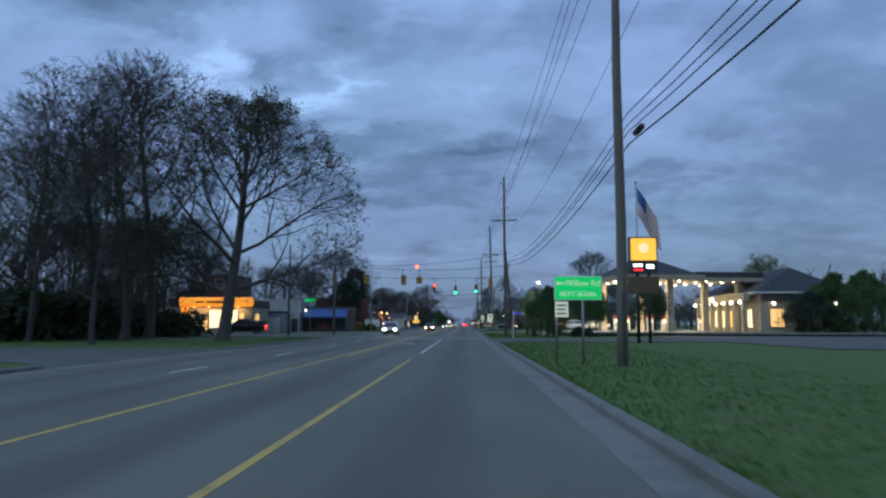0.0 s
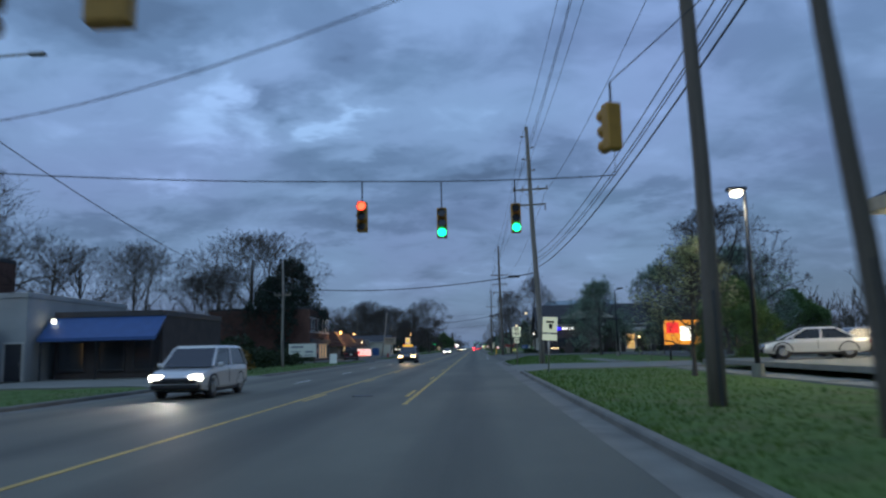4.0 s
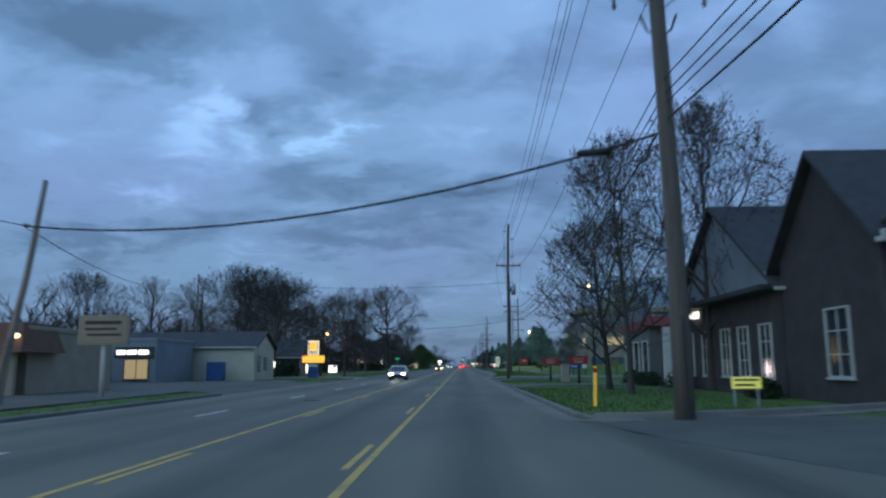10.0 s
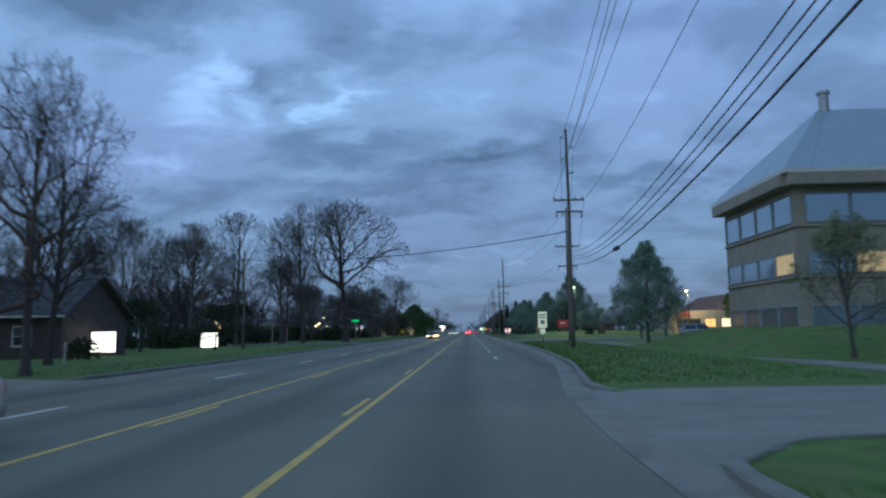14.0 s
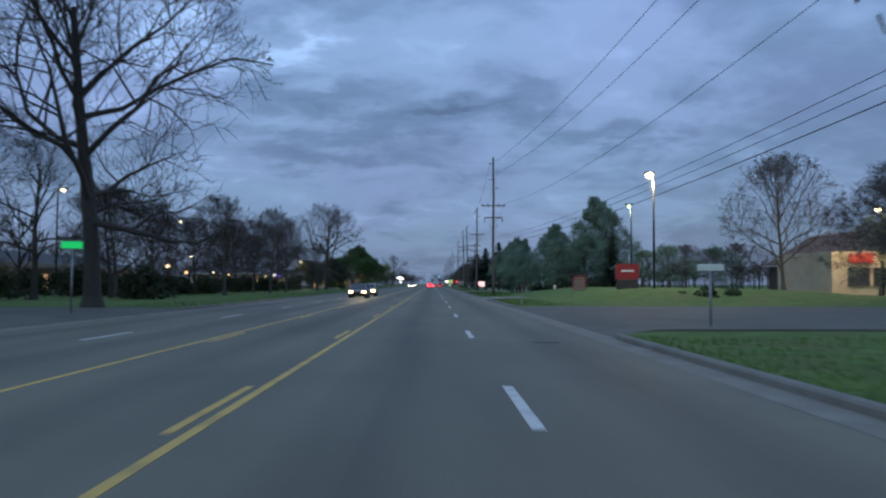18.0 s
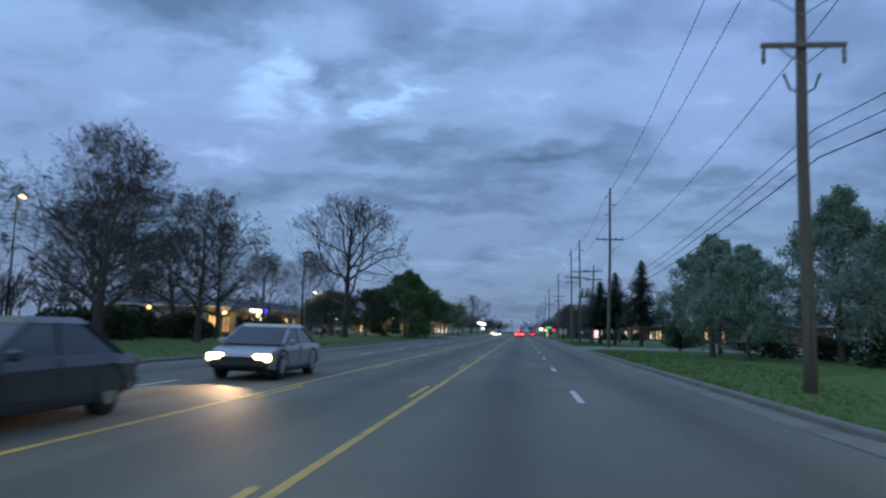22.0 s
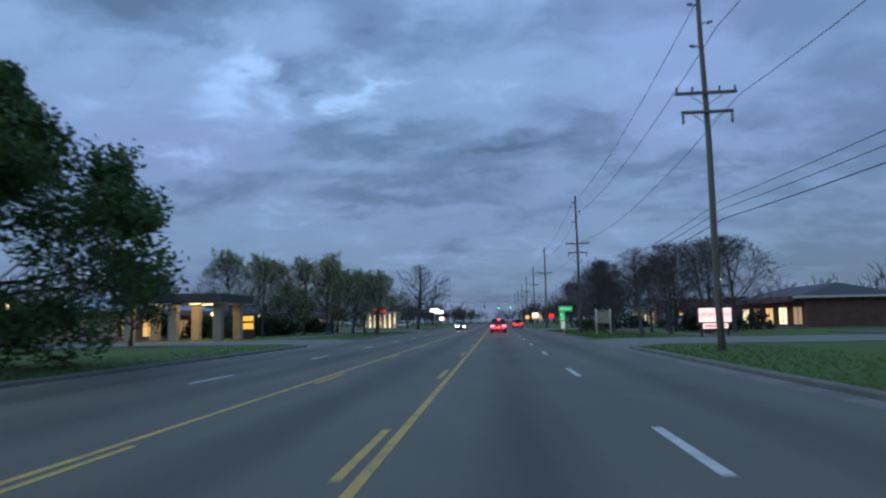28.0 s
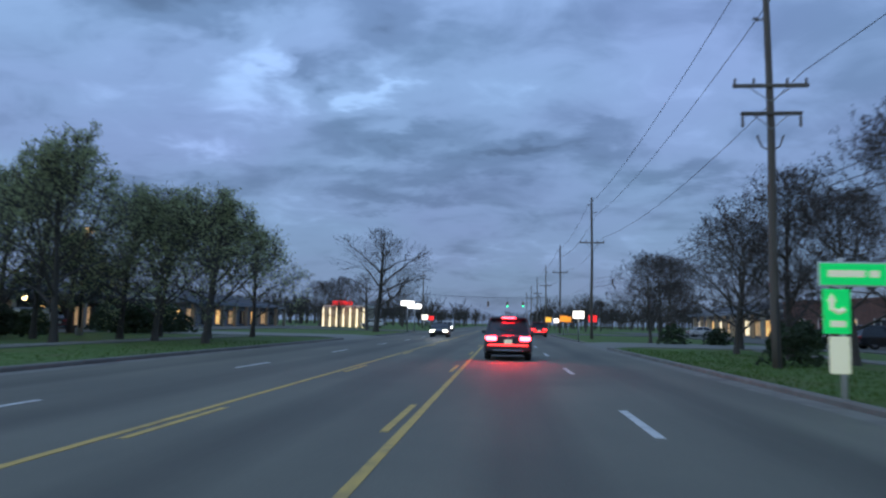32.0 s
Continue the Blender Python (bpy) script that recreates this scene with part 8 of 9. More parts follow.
lamp_post(-34.7, 390.7, 10.1, LAMP_WARM, 0, arm=0.5, to=1, r=0.24)
lamp_post(-40.5, 440.7, 11.2, LAMP_WARM, 200, (1, 0.7, 0.4), 0.5, 1, r=0.3)
lamp_post(-21.3, 457.7, 8.6, None, arm=0.5, to=1, label="dark lamp post with a flat unlit head")
lamp_post(-27.6, 583.3, 6.9, LAMP_ORANGE, 120, (1, 0.6, 0.25), 0.3, 1, r=0.3)
lamp_post(26.2, 568.5, 5.8, LAMP_WHITE, 250, (1, 0.85, 0.6), 0.0, r=0.18, label="slim pale lamp post with a bright white head", head=False)
lamp_post(-17.2, 276.5, 5.4, LAMP_ORANGE, 60, (1, 0.5, 0.2), 0.3, 1, r=0.2)
lamp_post(-30.5, 516.0, 6.6, LAMP_WARM, 800, (1, 0.7, 0.4), 0.3, 1, r=0.28)
lamp_post(-29.5, 490.0, 6.2, LAMP_WARM, 800, (1, 0.7, 0.4), 0.3, 1, r=0.26)
lamp_post(-33.0, 424.0, 5.0, LAMP_WARM, 100, (1, 0.7, 0.4), 0.3, 1, r=0.24)
lamp_post(10.8, 100.6, 6.9, LAMP_WHITE, 150, (1, 0.9, 0.7), 0.3, r=0.24, label="pale lamp post with a bright white head beside the forecourt")
for i, (x, y, z, c) in enumerate(((-30, 402, 2.6, LAMP_WARM), (-31, 410, 3.2, LAMP_WARM), (-36, 432, 2.8, LAMP_ORANGE), (-36, 446, 3.0, LAMP_WARM), (-36, 455, 2.6, LAMP_ORANGE), (-35, 474, 3.0, LAMP_WARM), (-38, 490, 2.8, LAMP_ORANGE), (-36, 531, 2.8, LAMP_WARM), (-34, 566, 2.6, LAMP_WARM), (-36, 590, 2.4, LAMP_WARM), (-40, 372, 3.2, LAMP_WARM), (-36, 362, 2.4, LAMP_ORANGE))):
    t = thing("garden_lamp", pose(x, y, 0.1), "low glowing garden lamp on a thin post", "lamp", "garden lamps")
    part("post", Mesh().cyl((0, 0, -0.1), (0, 0, z), 0.05, 0.04, 8), DARK_METAL, t)
    part("globe", Mesh().ball((0, 0, z + 0.15), 0.22, 10, 6), c, t, smooth=True)
# cobra lamp on the signal pole
t = thing("street_lamp", pose(-16.1, 95.95, 11.2), "unlit cobra street lamp on a curved arm", "street lamp")
part("arm", Mesh().tube([(0, 0, 0), (0.8, 0, 0.35), (1.9, 0, 0.4)], 0.045, 6), METAL, t)
part("head", Mesh().box((2.1, 0, 0.38), (0.6, 0.25, 0.14), 0, 0.05), METAL, t)

# small roadside things
t = thing("banner_sign", pose(12.0, 376.4, 0.45, 0, 0, 12), "small red and white patterned banner board leaning on the grass", "sign")
panel(t, -0.5, 0.5, 0.5, 1.6, RED_PAINT, "face", 0, 0.06)
for k in range(5):
    panel(t, -0.42, 0.42, 0.58 + 0.19 * k, 0.70 + 0.19 * k, TAN_WOOD, "print_bar", -0.035, 0.012, bev=0)
part("leg", Mesh().tube([(-0.5, 0.1, -0.4), (-0.5, 0.04, 1.4)], 0.03, 6), METAL, t)
part("leg", Mesh().tube([(0.5, 0.1, -0.4), (0.5, 0.04, 1.4)], 0.03, 6), METAL, t)
t = thing("board_sign", pose(7.3, 201.8, 0.1), "small bright yellow board sign on the grass", "sign")
# board face emits a little yellow instead of catching headlamps
YELLOW_GLOW = glow("self_glowing_yellow_board", (0.75, 0.72, 0.16), 0.4)
panel(t, -0.38, 0.38, 0.66, 0.96, YELLOW_GLOW, "face", 0, 0.04)
bars(t, [(-0.3, 0.3, 0.86, 0.91), (-0.3, 0.2, 0.73, 0.78)], DARK_TRIM, -0.025)
posts(t, (-0.3, 0.3), 0.72, 0.025)
t = thing("planter_lamp", pose(13.9, 199.6, 0.1), "low planter with a cluster of small yellow lamps", "lamp")
part("box", Mesh().box((0, 0, 0.4), (1.5, 0.5, 0.8), 0, 0.04), DARK_TRIM, t)
for i in range(7):
    part("bulb", Mesh().ball((-0.6 + 0.2 * i, 0.1 * math.sin(i * 2.1), 0.9 + 0.07 * math.sin(i * 1.3)), 0.07, 8, 5), LAMP_WARM, t, smooth=True)
def marker(x, y, h, material, label, w=0.09):
    t = thing("marker_post", pose(x, y, 0.1, 0, 2, 0), label, "marker post", "marker posts")
    part("post", Mesh().box((0, 0, h / 2), (w, 0.05, h), 0, 0.015), material, t)
    part("band", Mesh().box((0, 0, h * 0.9), (w + 0.01, 0.06, h * 0.12), 0, 0.01), RED_PAINT if material is not TRIM else SIGN_WHITE, t)


# post colour has emission in it, in place of headlamp light
ORANGE_POST = glow("self_glowing_yellow_marker", (0.7, 0.42, 0.05), 0.35)
marker(4.2, 206.3, 1.25, ORANGE_POST, "yellow pipeline marker post with a brown upper half", 0.11)
marker(6.35, 366.0, 1.25, TAN_WOOD, "thin tan marker post by the kerb", 0.08)
marker(14.1, 401.0, 1.2, TRIM, "white marker post on the grass", 0.25)
marker(-20.3, 291, 1.1, TRIM, "thin white marker post on the grass")
marker(5.3, 72.6, 2.6, TRIM, "pale wooden post beside the junction", 0.14)
marker(7.0, 74.0, 0.9, POLE_PALE, "short leaning pale wooden stub", 0.2)
marker(-20.9, 334, 2.2, POLE_PALE, "thin pale post on the grass", 0.1)
marker(-19.8, 336, 2.0, POLE_PALE, "thin pale post on the grass", 0.1)
t = thing("fire_hydrant", pose(-14.4, 200.8, 0.1), "small red fire hydrant on the grass", "fire hydrant")
part("barrel", Mesh().tube([(0, 0, 0), (0, 0, 0.1), (0, 0, 0.12), (0, 0, 0.6), (0, 0, 0.62), (0, 0, 0.75), (0, 0, 0.8)], [0.16, 0.16, 0.11, 0.11, 0.15, 0.1, 0.04], 12), RED_PAINT, t, smooth=True)
part("outlet", Mesh().cyl((-0.19, 0, 0.45), (0.19, 0, 0.45), 0.06, 0.06, 8), RED_PAINT, t)
t = thing("storm_drain", pose(5.6, 364.9, 0.005), "dark iron storm drain grate at the kerb", "drain")
for i in range(6):
    part("bar", Mesh().box((-0.25 + 0.1 * i, 0, 0.008), (0.05, 0.6, 0.02), 0, 0.004), DARK_METAL, t)
part("hood", Mesh().box((0.28, 0, 0.09), (0.14, 0.8, 0.15), 0, 0.03), DARK_METAL, t)

# ---- vehicles ----
def wheel(t, x, y, r=0.35, w=0.24):
    ty = part("wheel", Mesh().tube([(x - w / 2, y, r), (x - w / 2 + 0.03, y, r), (x + w / 2 - 0.03, y, r), (x + w / 2, y, r)], [r * 0.86, r, r, r * 0.86], 18), RUBBER, t, smooth=True)
    s = 1 if x > 0 else -1
    part("rim", Mesh().tube([(x + s * w * 0.40, y, r), (x + s * w * 0.52, y, r)], [r * 0.62, r * 0.55], 12), CHROME, ty)


def car(x, y, rz, paint, label, shape="suv", lights="", name="car", base=0.0):
    """Front towards local +y. lights: head, tail, brake or none."""
    t = thing(name, pose(x, y, base, 0, 0, rz), label, "car", "cars on the road")
    suv, pick = shape == "suv", shape == "pickup"
    L, W = (4.7, 1.86) if suv else (5.6, 1.95) if pick else (4.6, 1.78)
    bel, top = (1.02, 1.70) if suv else (1.12, 1.85) if pick else (0.92, 1.44)
    hw = W / 2
    # lower body: stations along y of (half width, bottom, top)
    st = [(-L / 2, 0.84, 0.48, bel - 0.10), (-L / 2 + 0.10, 0.95, 0.34, bel - 0.02), (-L / 2 + 0.7, 1.0, 0.24, bel), (0, 1.0, 0.22, bel), (L / 2 - 1.35, 1.0, 0.24, bel - 0.01), (L / 2 - 0.5, 0.97, 0.26, bel - 0.14), (L / 2 - 0.12, 0.90, 0.34, bel - 0.26), (L / 2, 0.76, 0.46, bel - 0.36)]
    rings = []
    for yy, k, lo, hi in st:
        h = hw * k
        rings.append([(-h * 0.94, yy, lo), (h * 0.94, yy, lo), (h, yy, lo + 0.14), (h, yy, hi - 0.16), (h * 0.95, yy, hi), (-h * 0.95, yy, hi), (-h, yy, hi - 0.16), (-h, yy, lo + 0.14)])
    body = part("body", Mesh().loft(rings), paint, t)
    part("sill", Mesh().box((0, 0, 0.27), (W * 0.98, L * 0.72, 0.14), 0, 0.03), PLASTIC, t)
    # cabin
    if pick:
        cb = [(-0.95, 0.88, bel), (-0.75, 0.80, top - 0.04), (0.55, 0.80, top), (1.45, 0.88, bel)]
    elif suv:
        cb = [(-L / 2 + 0.12, 0.90, bel - 0.02), (-L / 2 + 0.42, 0.78, top - 0.06), (-0.2, 0.78, top), (0.55, 0.77, top - 0.05), (1.30, 0.90, bel - 0.02)]
    else:
        cb = [(-L / 2 + 0.55, 0.88, bel - 0.02), (-0.95, 0.74, top - 0.03), (0.0, 0.74, top), (0.35, 0.74, top - 0.03), (1.25, 0.88, bel - 0.02)]
    # glass house: lofted in z so that each side can be a pane
    ybl, ybf = cb[0][0], cb[-1][0]
    ytl, ytf = cb[1][0], cb[-2][0]
    gh = Mesh()
    base = [(-hw * 0.92, ybl), (hw * 0.92, ybl), (hw * 0.92, ybf), (-hw * 0.92, ybf)]
    up_ = [(-hw * 0.76, ytl), (hw * 0.76, ytl), (hw * 0.76, ytf), (-hw * 0.76, ytf)]
    gh.loft([[(*p, bel - 0.02) for p in base], [(*p, top - 0.08) for p in up_]])
    part("window_glass", gh, DARK_GLASS, t)
    rf = Mesh()
    rf.loft([[(px * 1.03, py + (0.02 if py > 0 else -0.02), top - 0.09) for px, py in up_], [(px * 0.9, py * 0.94, top) for px, py in up_]])
    part("roof", rf, paint, t)
    for sx in (-1, 1):
        for (yb, yt) in ((ybl, ytl), (ybf, ytf), ((ybl + ybf) / 2, (ytl + ytf) / 2)):
            part("pillar", Mesh().tube([(sx * hw * 0.925, yb, bel - 0.02), (sx * hw * 0.768, yt, top - 0.08)], 0.045, 6), paint, t)
        part("mirror", Mesh().box((sx * (hw + 0.09), ybf - 0.28, bel + 0.04), (0.2, 0.1, 0.15), 0, 0.04), paint, t)
        part("door_seam", Mesh().box((sx * (hw + 0.002), -0.1, (bel + 0.4) / 2), (0.012, 0.02, bel - 0.5)), PLASTIC, t)
    if pick:
        part("bed_rail", Mesh().box((0, -1.85, bel + 0.03), (W * 0.96, 1.8, 0.08), 0, 0.02), PLASTIC, t)
        part("bed_cap", Mesh().box((0, -1.85, bel + 0.28), (W * 0.9, 1.75, 0.45), 0, 0.06), DARK_TRIM, t)
    wb = L * 0.30
    for sx in (-1, 1):
        for sy in (-1, 1):
            wheel(t, sx * (hw - 0.13), sy * wb)
            part("wheel_arch", Mesh().tube([(sx * (hw - 0.02), sy * wb + 0.42 * math.cos(a), 0.35 + 0.42 * math.sin(a)) for a in [i * 0.3927 for i in range(9)]], 0.035, 5), PLASTIC, t)
    # rear
    lit = {"tail": TAIL_RED, "brake": BRAKE_RED}.get(lights, RED_PAINT)
    for sx in (-1, 1):
        part("tail_lamp", Mesh().box((sx * hw * 0.70, -L / 2 + 0.02, bel - 0.17), (0.42, 0.12, 0.17), 0, 0.04), lit, t, "red tail lamp")
        part("head_lamp", Mesh().box((sx * hw * 0.68, L / 2 - 0.10, bel - 0.34), (0.44, 0.20, 0.20), 0, 0.06), {"head": HEAD_WHITE, "warm": HEAD_WARM}.get(lights, CHROME), t, "lit head lamp" if lights in ("head", "warm") else "")
    part("reflector_strip", Mesh().box((0, -L / 2 - 0.015, 0.60), (W * 0.82, 0.05, 0.05), 0, 0.015), TAIL_RED if lights in ("tail", "brake") else RED_PAINT, t, "thin red light strip")
    part("rear_bumper", Mesh().box((0, -L / 2 + 0.02, 0.46), (W * 0.93, 0.16, 0.22), 0, 0.06), PLASTIC, t)
    part("rear_trim", Mesh().box((0, -L / 2 - 0.06, 0.40), (W * 0.62, 0.03, 0.05), 0, 0.012), CHROME, t)
    # the plate glows by itself on cars with lit rear lamps
    part("plate", Mesh().box((0, -L / 2 - 0.03, bel - 0.29), (0.31, 0.02, 0.16), 0, 0.006), WHITE_GLOW if lights in ("tail", "brake") else SIGN_WHITE, t, "pale number plate without characters")
    part("badge", Mesh().cyl((0, -L / 2 - 0.02, bel - 0.11), (0, -L / 2 + 0.0, bel - 0.11), 0.06, 0.06, 12), CHROME, t)
    if suv:
        part("rear_wiper", Mesh().tube([(0.1, -L / 2 + 0.14, bel + 0.12), (-0.35, -L / 2 + 0.2, bel + 0.2)], 0.012, 5), PLASTIC, t)
        part("spoiler", Mesh().box((0, ytl - 0.08, top - 0.06), (W * 0.72, 0.26, 0.05), 0, 0.02), paint, t)
        if lights == "brake":
            part("high_brake_lamp", Mesh().box((0, ytl - 0.215, top - 0.06), (0.5, 0.02, 0.035)), BRAKE_RED, t)
    if lights == "brake":
        d = bpy.data.lights.new("brake_light", "SPOT")
        d.energy, d.color, d.spot_size, d.spot_blend, d.shadow_soft_size = 260, (1.0, 0.06, 0.05), radians(130), 0.9, 0.4
        new("brake_light", d).matrix_world = look((x, y - L / 2 - 0.2, 0.95), (x, y - L / 2 - 8, 0.2))
    if lights in ("head", "warm"):
        d = bpy.data.lights.new("head_light", "SPOT")
        d.energy, d.color, d.spot_size, d.spot_blend, d.shadow_soft_size = 600 if lights == "warm" else 500, (1.0, 0.68, 0.35) if lights == "warm" else (1.0, 0.93, 0.8), radians(70), 0.8, 0.1
        dx, dy = -math.sin(radians(rz)), math.cos(radians(rz))
        new("head_light", d).matrix_world = look((x + dx * (L / 2 + 0.15), y + dy * (L / 2 + 0.15), 0.75), (x + dx * 14, y + dy * 14, 0.0))
    # front
    part("grille", Mesh().box((0, L / 2 - 0.05, bel - 0.42), (W * 0.5, 0.12, 0.16), 0, 0.03), PLASTIC, t)
    part("front_bumper", Mesh().box((0, L / 2 - 0.08, 0.42), (W * 0.86, 0.2, 0.2), 0, 0.06), PLASTIC, t)
    return t


GREY_CAR = car_paint("dark_grey_car_paint", (0.055, 0.06, 0.065))
SILVER_CAR = car_paint("silver_car_paint", (0.30, 0.31, 0.32))
BLACK_CAR = car_paint("black_car_paint", (0.015, 0.016, 0.018))
WHITE_CAR = car_paint("white_car_paint", (0.62, 0.62, 0.60))
RED_CAR = car_paint("maroon_car_paint", (0.12, 0.02, 0.025))
lead = car(0.05, 568.0, 0, GREY_CAR, "dark grey sport utility car with glowing red brake lamps", "suv", "brake")
car(-6.5, 151.4, 180, GREY_CAR, "dark grey wagon coming along with warm head lamps", "suv", "warm")
car(-6.5, 260.5, 180, WHITE_CAR, "pale saloon coming along with bright head lamps", "sedan", "head")
car(-6.4, 394.0, 180, GREY_CAR, "grey saloon coming along with warm head lamps", "sedan", "warm")
car(-6.4, 405.0, 180, SILVER_CAR, "silver saloon coming along with warm head lamps", "sedan", "warm")
car(-9.0, 98.2, 180, WHITE_CAR, "white sport utility car coming along with bright head lamps", "suv", "head")
car(1.0, 640.0, 0, BLACK_CAR, "far dark car with lit tail lamps", "sedan", "tail")
car(3.9, 625.0, 0, RED_CAR, "far red car with lit tail lamps", "suv", "tail")
car(-6.3, 610.0, 180, BLACK_CAR, "far car with lit head lamps", "sedan", "head")
car(-9.3, 660.0, 180, WHITE_CAR, "far car with lit head lamps", "suv", "head")
# parked
car(-16.9, 177.2, 10, BLACK_CAR, "dark pickup parked beside the brick building", "pickup", "", "pickup", 0.06)
car(-27.6, 95.0, 97, BLACK_CAR, "dark pickup with a box on its bed before the orange-lit shop", "pickup", "tail", "pickup", 0.16)
car(16.0, 108.0, 80, WHITE_CAR, "white car parked beside the petrol canopy", "sedan", "", base=0.55)
car(19.6, 111.0, 90, SILVER_CAR, "silver car parked by the petrol canopy", "sedan", "", base=0.55)
for i, (x, y, p) in enumerate(((-34.5, 505, SILVER_CAR), (-34.5, 509, BLACK_CAR), (-34.5, 522, SILVER_CAR), (-33, 578, BLACK_CAR), (-33, 586, GREY_CAR), (-33, 600, SILVER_CAR), (-26, 683, WHITE_CAR), (29, 512, GREY_CAR), (29, 520, WHITE_CAR), (27, 585, SILVER_CAR), (27, 592, BLACK_CAR), (28, 645, WHITE_CAR), (30, 350, SILVER_CAR))):
    car(x, y, 90 if x < 0 else -90, p, "car parked in the lot facing the shops", "sedan" if i % 2 else "suv", "", base=0.16)

# ---- shrubs, far woods and grass ----
def shrub_mesh(seed, w, h, n=330, material=SHRUB):
    rg = random.Random(seed)
    m = Mesh()
    for _ in range(n):
        a, u, v = rg.uniform(0, 6.283), rg.random() ** 0.5, rg.random()
        r = w / 2 * u * (1 - 0.35 * v) * (1 + 0.25 * math.sin(3 * a + seed))
        c = Vector((r * math.cos(a), r * math.sin(a), 0.05 + h * v * (1 - 0.35 * u * u)))
        d = Vector((rg.uniform(-1, 1), rg.uniform(-1, 1), rg.uniform(-0.6, 1))).normalized() * 0.12
        e = d.cross(Vector((rg.uniform(-1, 1), rg.uniform(-1, 1), rg.uniform(-1, 1)))).normalized() * 0.07
        m.quad(c - d, c - e, c + d, c + e)
    return m.data("foliage", material)


SHRUBS = [shrub_mesh(k, 1.6, 1.2) for k in range(3)]


BLOOM_SHRUB = shrub_mesh(7, 1.6, 1.2, 380, YELLOW_BLOOM)


def shrub(x, y, s, label="low dark shrub with small leaves", foliage=None):
    t = thing("shrub", pose(x, y, 0.1, 0, 0, (x * 31 + y * 17) % 360) @ Matrix.Diagonal((s, s, s * 0.85, 1)), label, "shrub", "shrubs")
    part("foliage", foliage or SHRUBS[int(abs(x + y)) % 3], None, t)


shrub(-18.3, 131.0, 1.7, "dull yellow flowering shrub beside the road", BLOOM_SHRUB)
rg = random.Random(11)
for x0, x1, y0, y1, n, s0, s1 in ((-60, -27, 50, 70, 34, 1.4, 2.6), (-62, -29, 48, 66, 26, 2.6, 4.4), (-60, -40, 70, 92, 12, 1.4, 2.4), (-37, -26, 62, 76, 12, 2.2, 3.6), (-48, -36, 74, 88, 10, 2.6, 4.2), (-46, -30, 126, 172, 26, 1.6, 3.0), (-24, -20, 146, 172, 8, 1.4, 2.4), (-27, -21.5, 136, 150, 9, 2.0, 3.2), (-40, -21, 274, 298, 12, 1.2, 2.2), (-44, -28, 306, 340, 18, 1.3, 2.6), (-50, -22, 344, 400, 34, 1.4, 3.0), (-33, -26, 392, 470, 44, 1.2, 2.4), (13, 24, 200, 203, 9, 0.6, 1.0), (11.2, 11.7, 205, 236, 10, 0.7, 1.0), (20, 46, 287, 292, 14, 0.7, 1.2), (16, 22, 368, 376, 3, 0.8, 1.3), (14, 30, 404, 448, 18, 1.2, 2.4), (11, 15, 76, 84, 3, 0.8, 1.2), (10, 30, 548, 600, 20, 1.0, 2.0), (-35, -27, 556, 604, 40, 1.4, 2.6), (26, 40, 196, 202, 8, 0.6, 1.0), (-20.0, -17.4, 132.5, 148, 8, 1.2, 1.8)):
    for _ in range(n):
        shrub(round(rg.uniform(x0, x1), 2), round(rg.uniform(y0, y1), 2), rg.uniform(s0, s1))


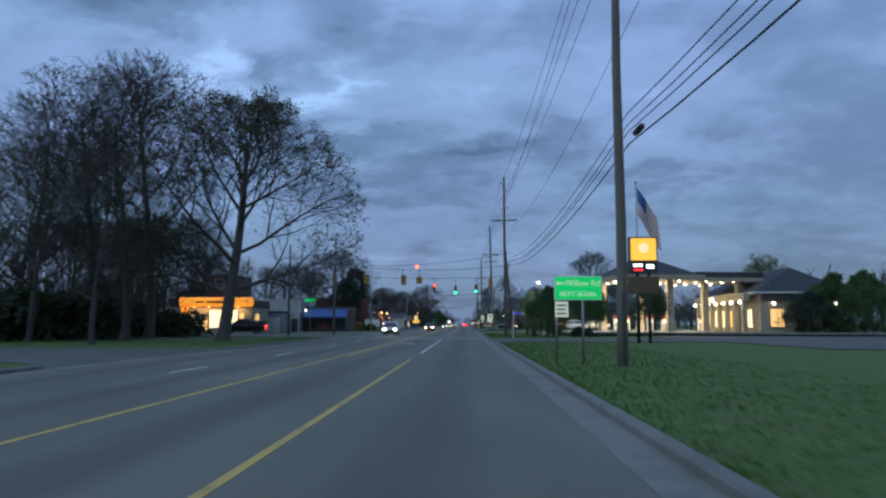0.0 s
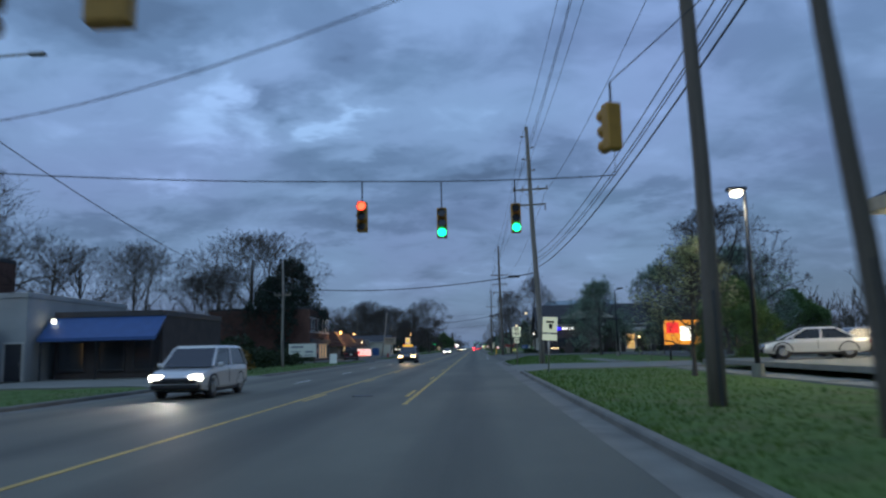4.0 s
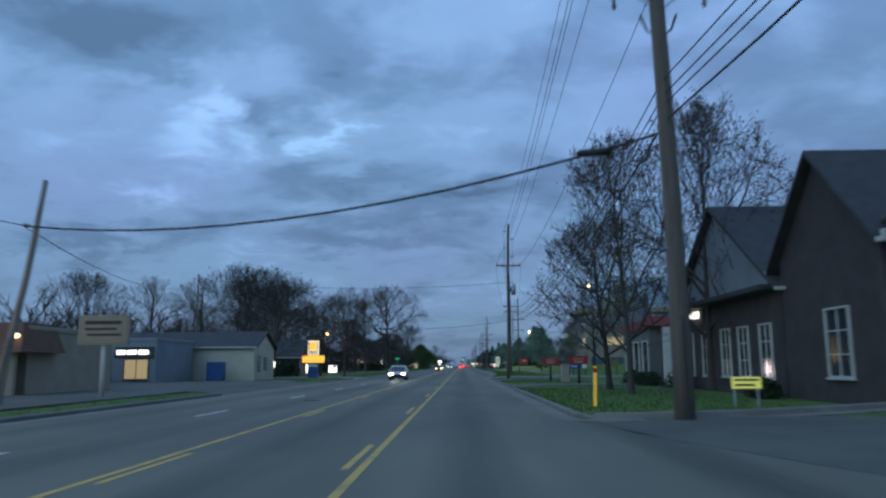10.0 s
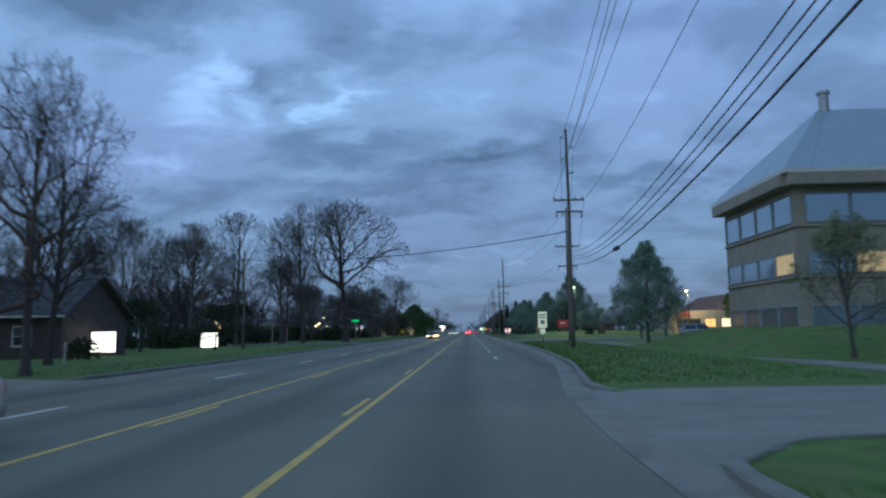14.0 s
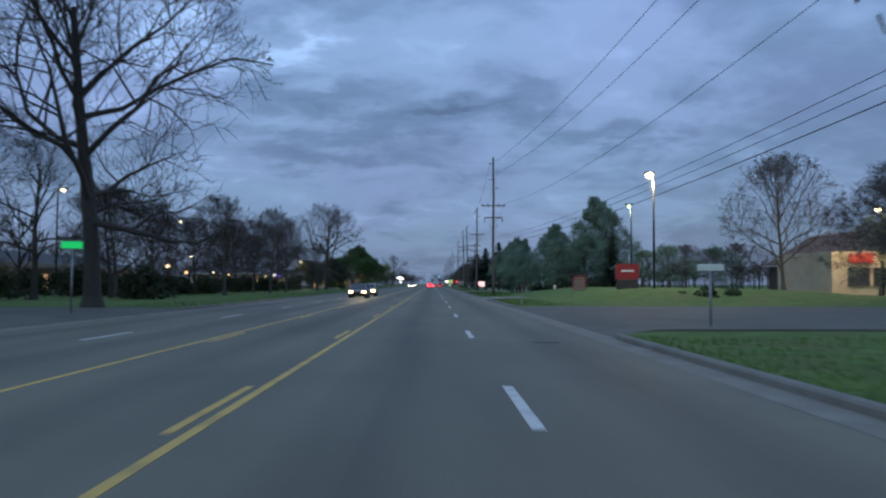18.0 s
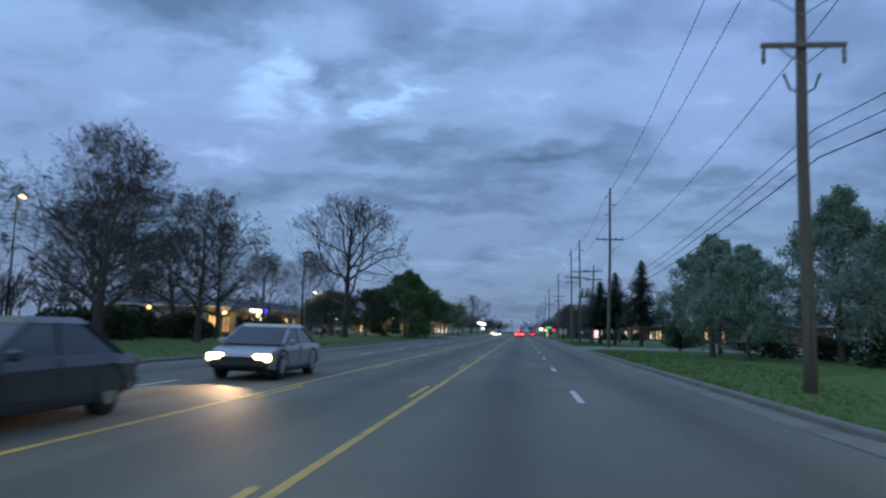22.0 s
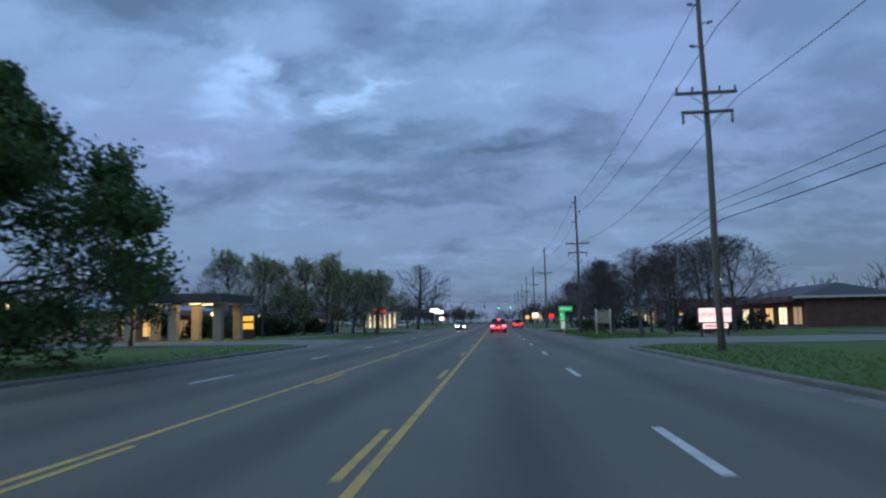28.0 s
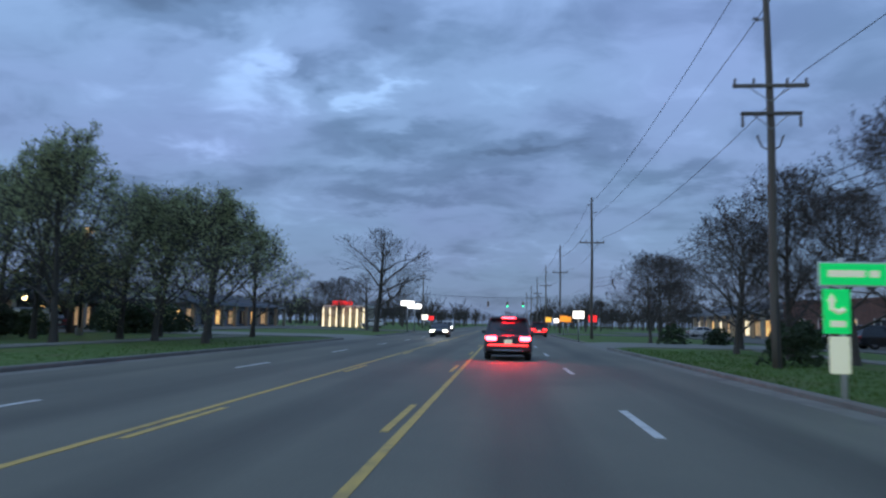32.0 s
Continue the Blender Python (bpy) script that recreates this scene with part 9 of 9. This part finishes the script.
def far_woods(name, x0, x1, y0, y1, n, h0, h1, seed, material):
    """A joined belt of distant bare crowns: stems with upright twig fans."""
    rg = random.Random(seed)
    m = Mesh()
    for _ in range(n):
        x, y, h = rg.uniform(x0, x1), rg.uniform(y0, y1), rg.uniform(h0, h1)
        m.tube([(x, y, -0.1), (x, y, h * 0.55)], [0.22, 0.08], 4, caps=False)
        wd = h * rg.uniform(0.26, 0.40)
        for k in range(12):
            a, z0, el = 0.524 * k * 2.3 + rg.random(), h * rg.uniform(0.2, 0.6), rg.uniform(0.5, 1.2)
            d = Vector((math.cos(a) * math.cos(el), math.sin(a) * math.cos(el), math.sin(el)))
            ln = rg.uniform(0.6, 1.0) * min(wd / max(0.3, math.cos(el)), (h - z0) / max(0.3, math.sin(el)))
            o = Vector((x, y, z0))
            m.tube([o, o + d * ln], [0.09, 0.03], 3, caps=False)
            for q in range(9):
                b = o + d * ln * rg.uniform(0.3, 1.0)
                e = b + (d + Vector((rg.uniform(-0.9, 0.9), rg.uniform(-0.9, 0.9), rg.uniform(-0.3, 0.8)))).normalized() * rg.uniform(0.8, 2.2)
                s = Vector((rg.uniform(0.03, 0.09), rg.uniform(-0.03, 0.03), 0))
                m.add([tuple(b - s), tuple(b + s), tuple(e)], [(0, 1, 2)])
    return solid(name, m, material, "distant belt of dark bare woods", "woods", "stuff")


far_woods("far_woods", -78, -42, 58, 96, 34, 10, 16, 11, TWIG)
far_woods("far_woods", -64, -38, 326, 398, 40, 8, 12, 12, TWIG)
far_woods("far_woods", -62, -40, 262, 326, 26, 8, 11, 13, TWIG)
far_woods("far_woods", -130, -62, -30, 420, 300, 9, 16, 1, TWIG)
far_woods("far_woods", -150, -72, 420, 900, 260, 8, 14, 2, TWIG)
far_woods("far_woods", 64, 130, -30, 420, 240, 8, 14, 3, TWIG)
far_woods("far_woods", 74, 150, 420, 900, 240, 8, 14, 4, TWIG)
far_woods("far_woods", -120, -16, 760, 1100, 230, 8, 13, 5, TWIG)
far_woods("far_woods", 14, 120, 760, 1100, 230, 8, 13, 6, TWIG)
far_woods("far_woods", -60, 60, 1100, 1160, 70, 9, 13, 7, TWIG)


def grass_blades(x_of, side, y0, y1, n, seed, depth, opens):
    rg = random.Random(seed)
    m = Mesh()
    for _ in range(n):
        y = rg.uniform(y0, y1)
        o = 0.2 + depth * rg.random() ** 1.6
        if any(a - 2.5 < y < b + 2.5 for a, b, *_ in opens):
            continue
        x = x_of(y) + side * o
        z = 0.05 + min(o, 1.5) * 0.02 + hilly(x, y)
        h, w, a = rg.uniform(0.05, 0.13), rg.uniform(0.012, 0.03), rg.uniform(0, 3.14)
        dx, dy = w * math.cos(a), w * math.sin(a)
        lx, ly = rg.uniform(-0.05, 0.05), rg.uniform(-0.05, 0.05)
        m.add([(x - dx, y - dy, z), (x + dx, y + dy, z), (x + lx, y + ly, z + h)], [(0, 1, 2)])
    return solid("grass_blades", m, BLADE, "short uneven grass blades on the verge", "grass", "stuff")


grass_blades(right_kerb, 1, 0, 330, 60000, 21, 7, OPEN_RIGHT)
grass_blades(right_kerb, 1, 330, 580, 40000, 22, 6, OPEN_RIGHT)
grass_blades(lambda y: LEFT_KERB, -1, 20, 580, 30000, 23, 5, OPEN_LEFT)
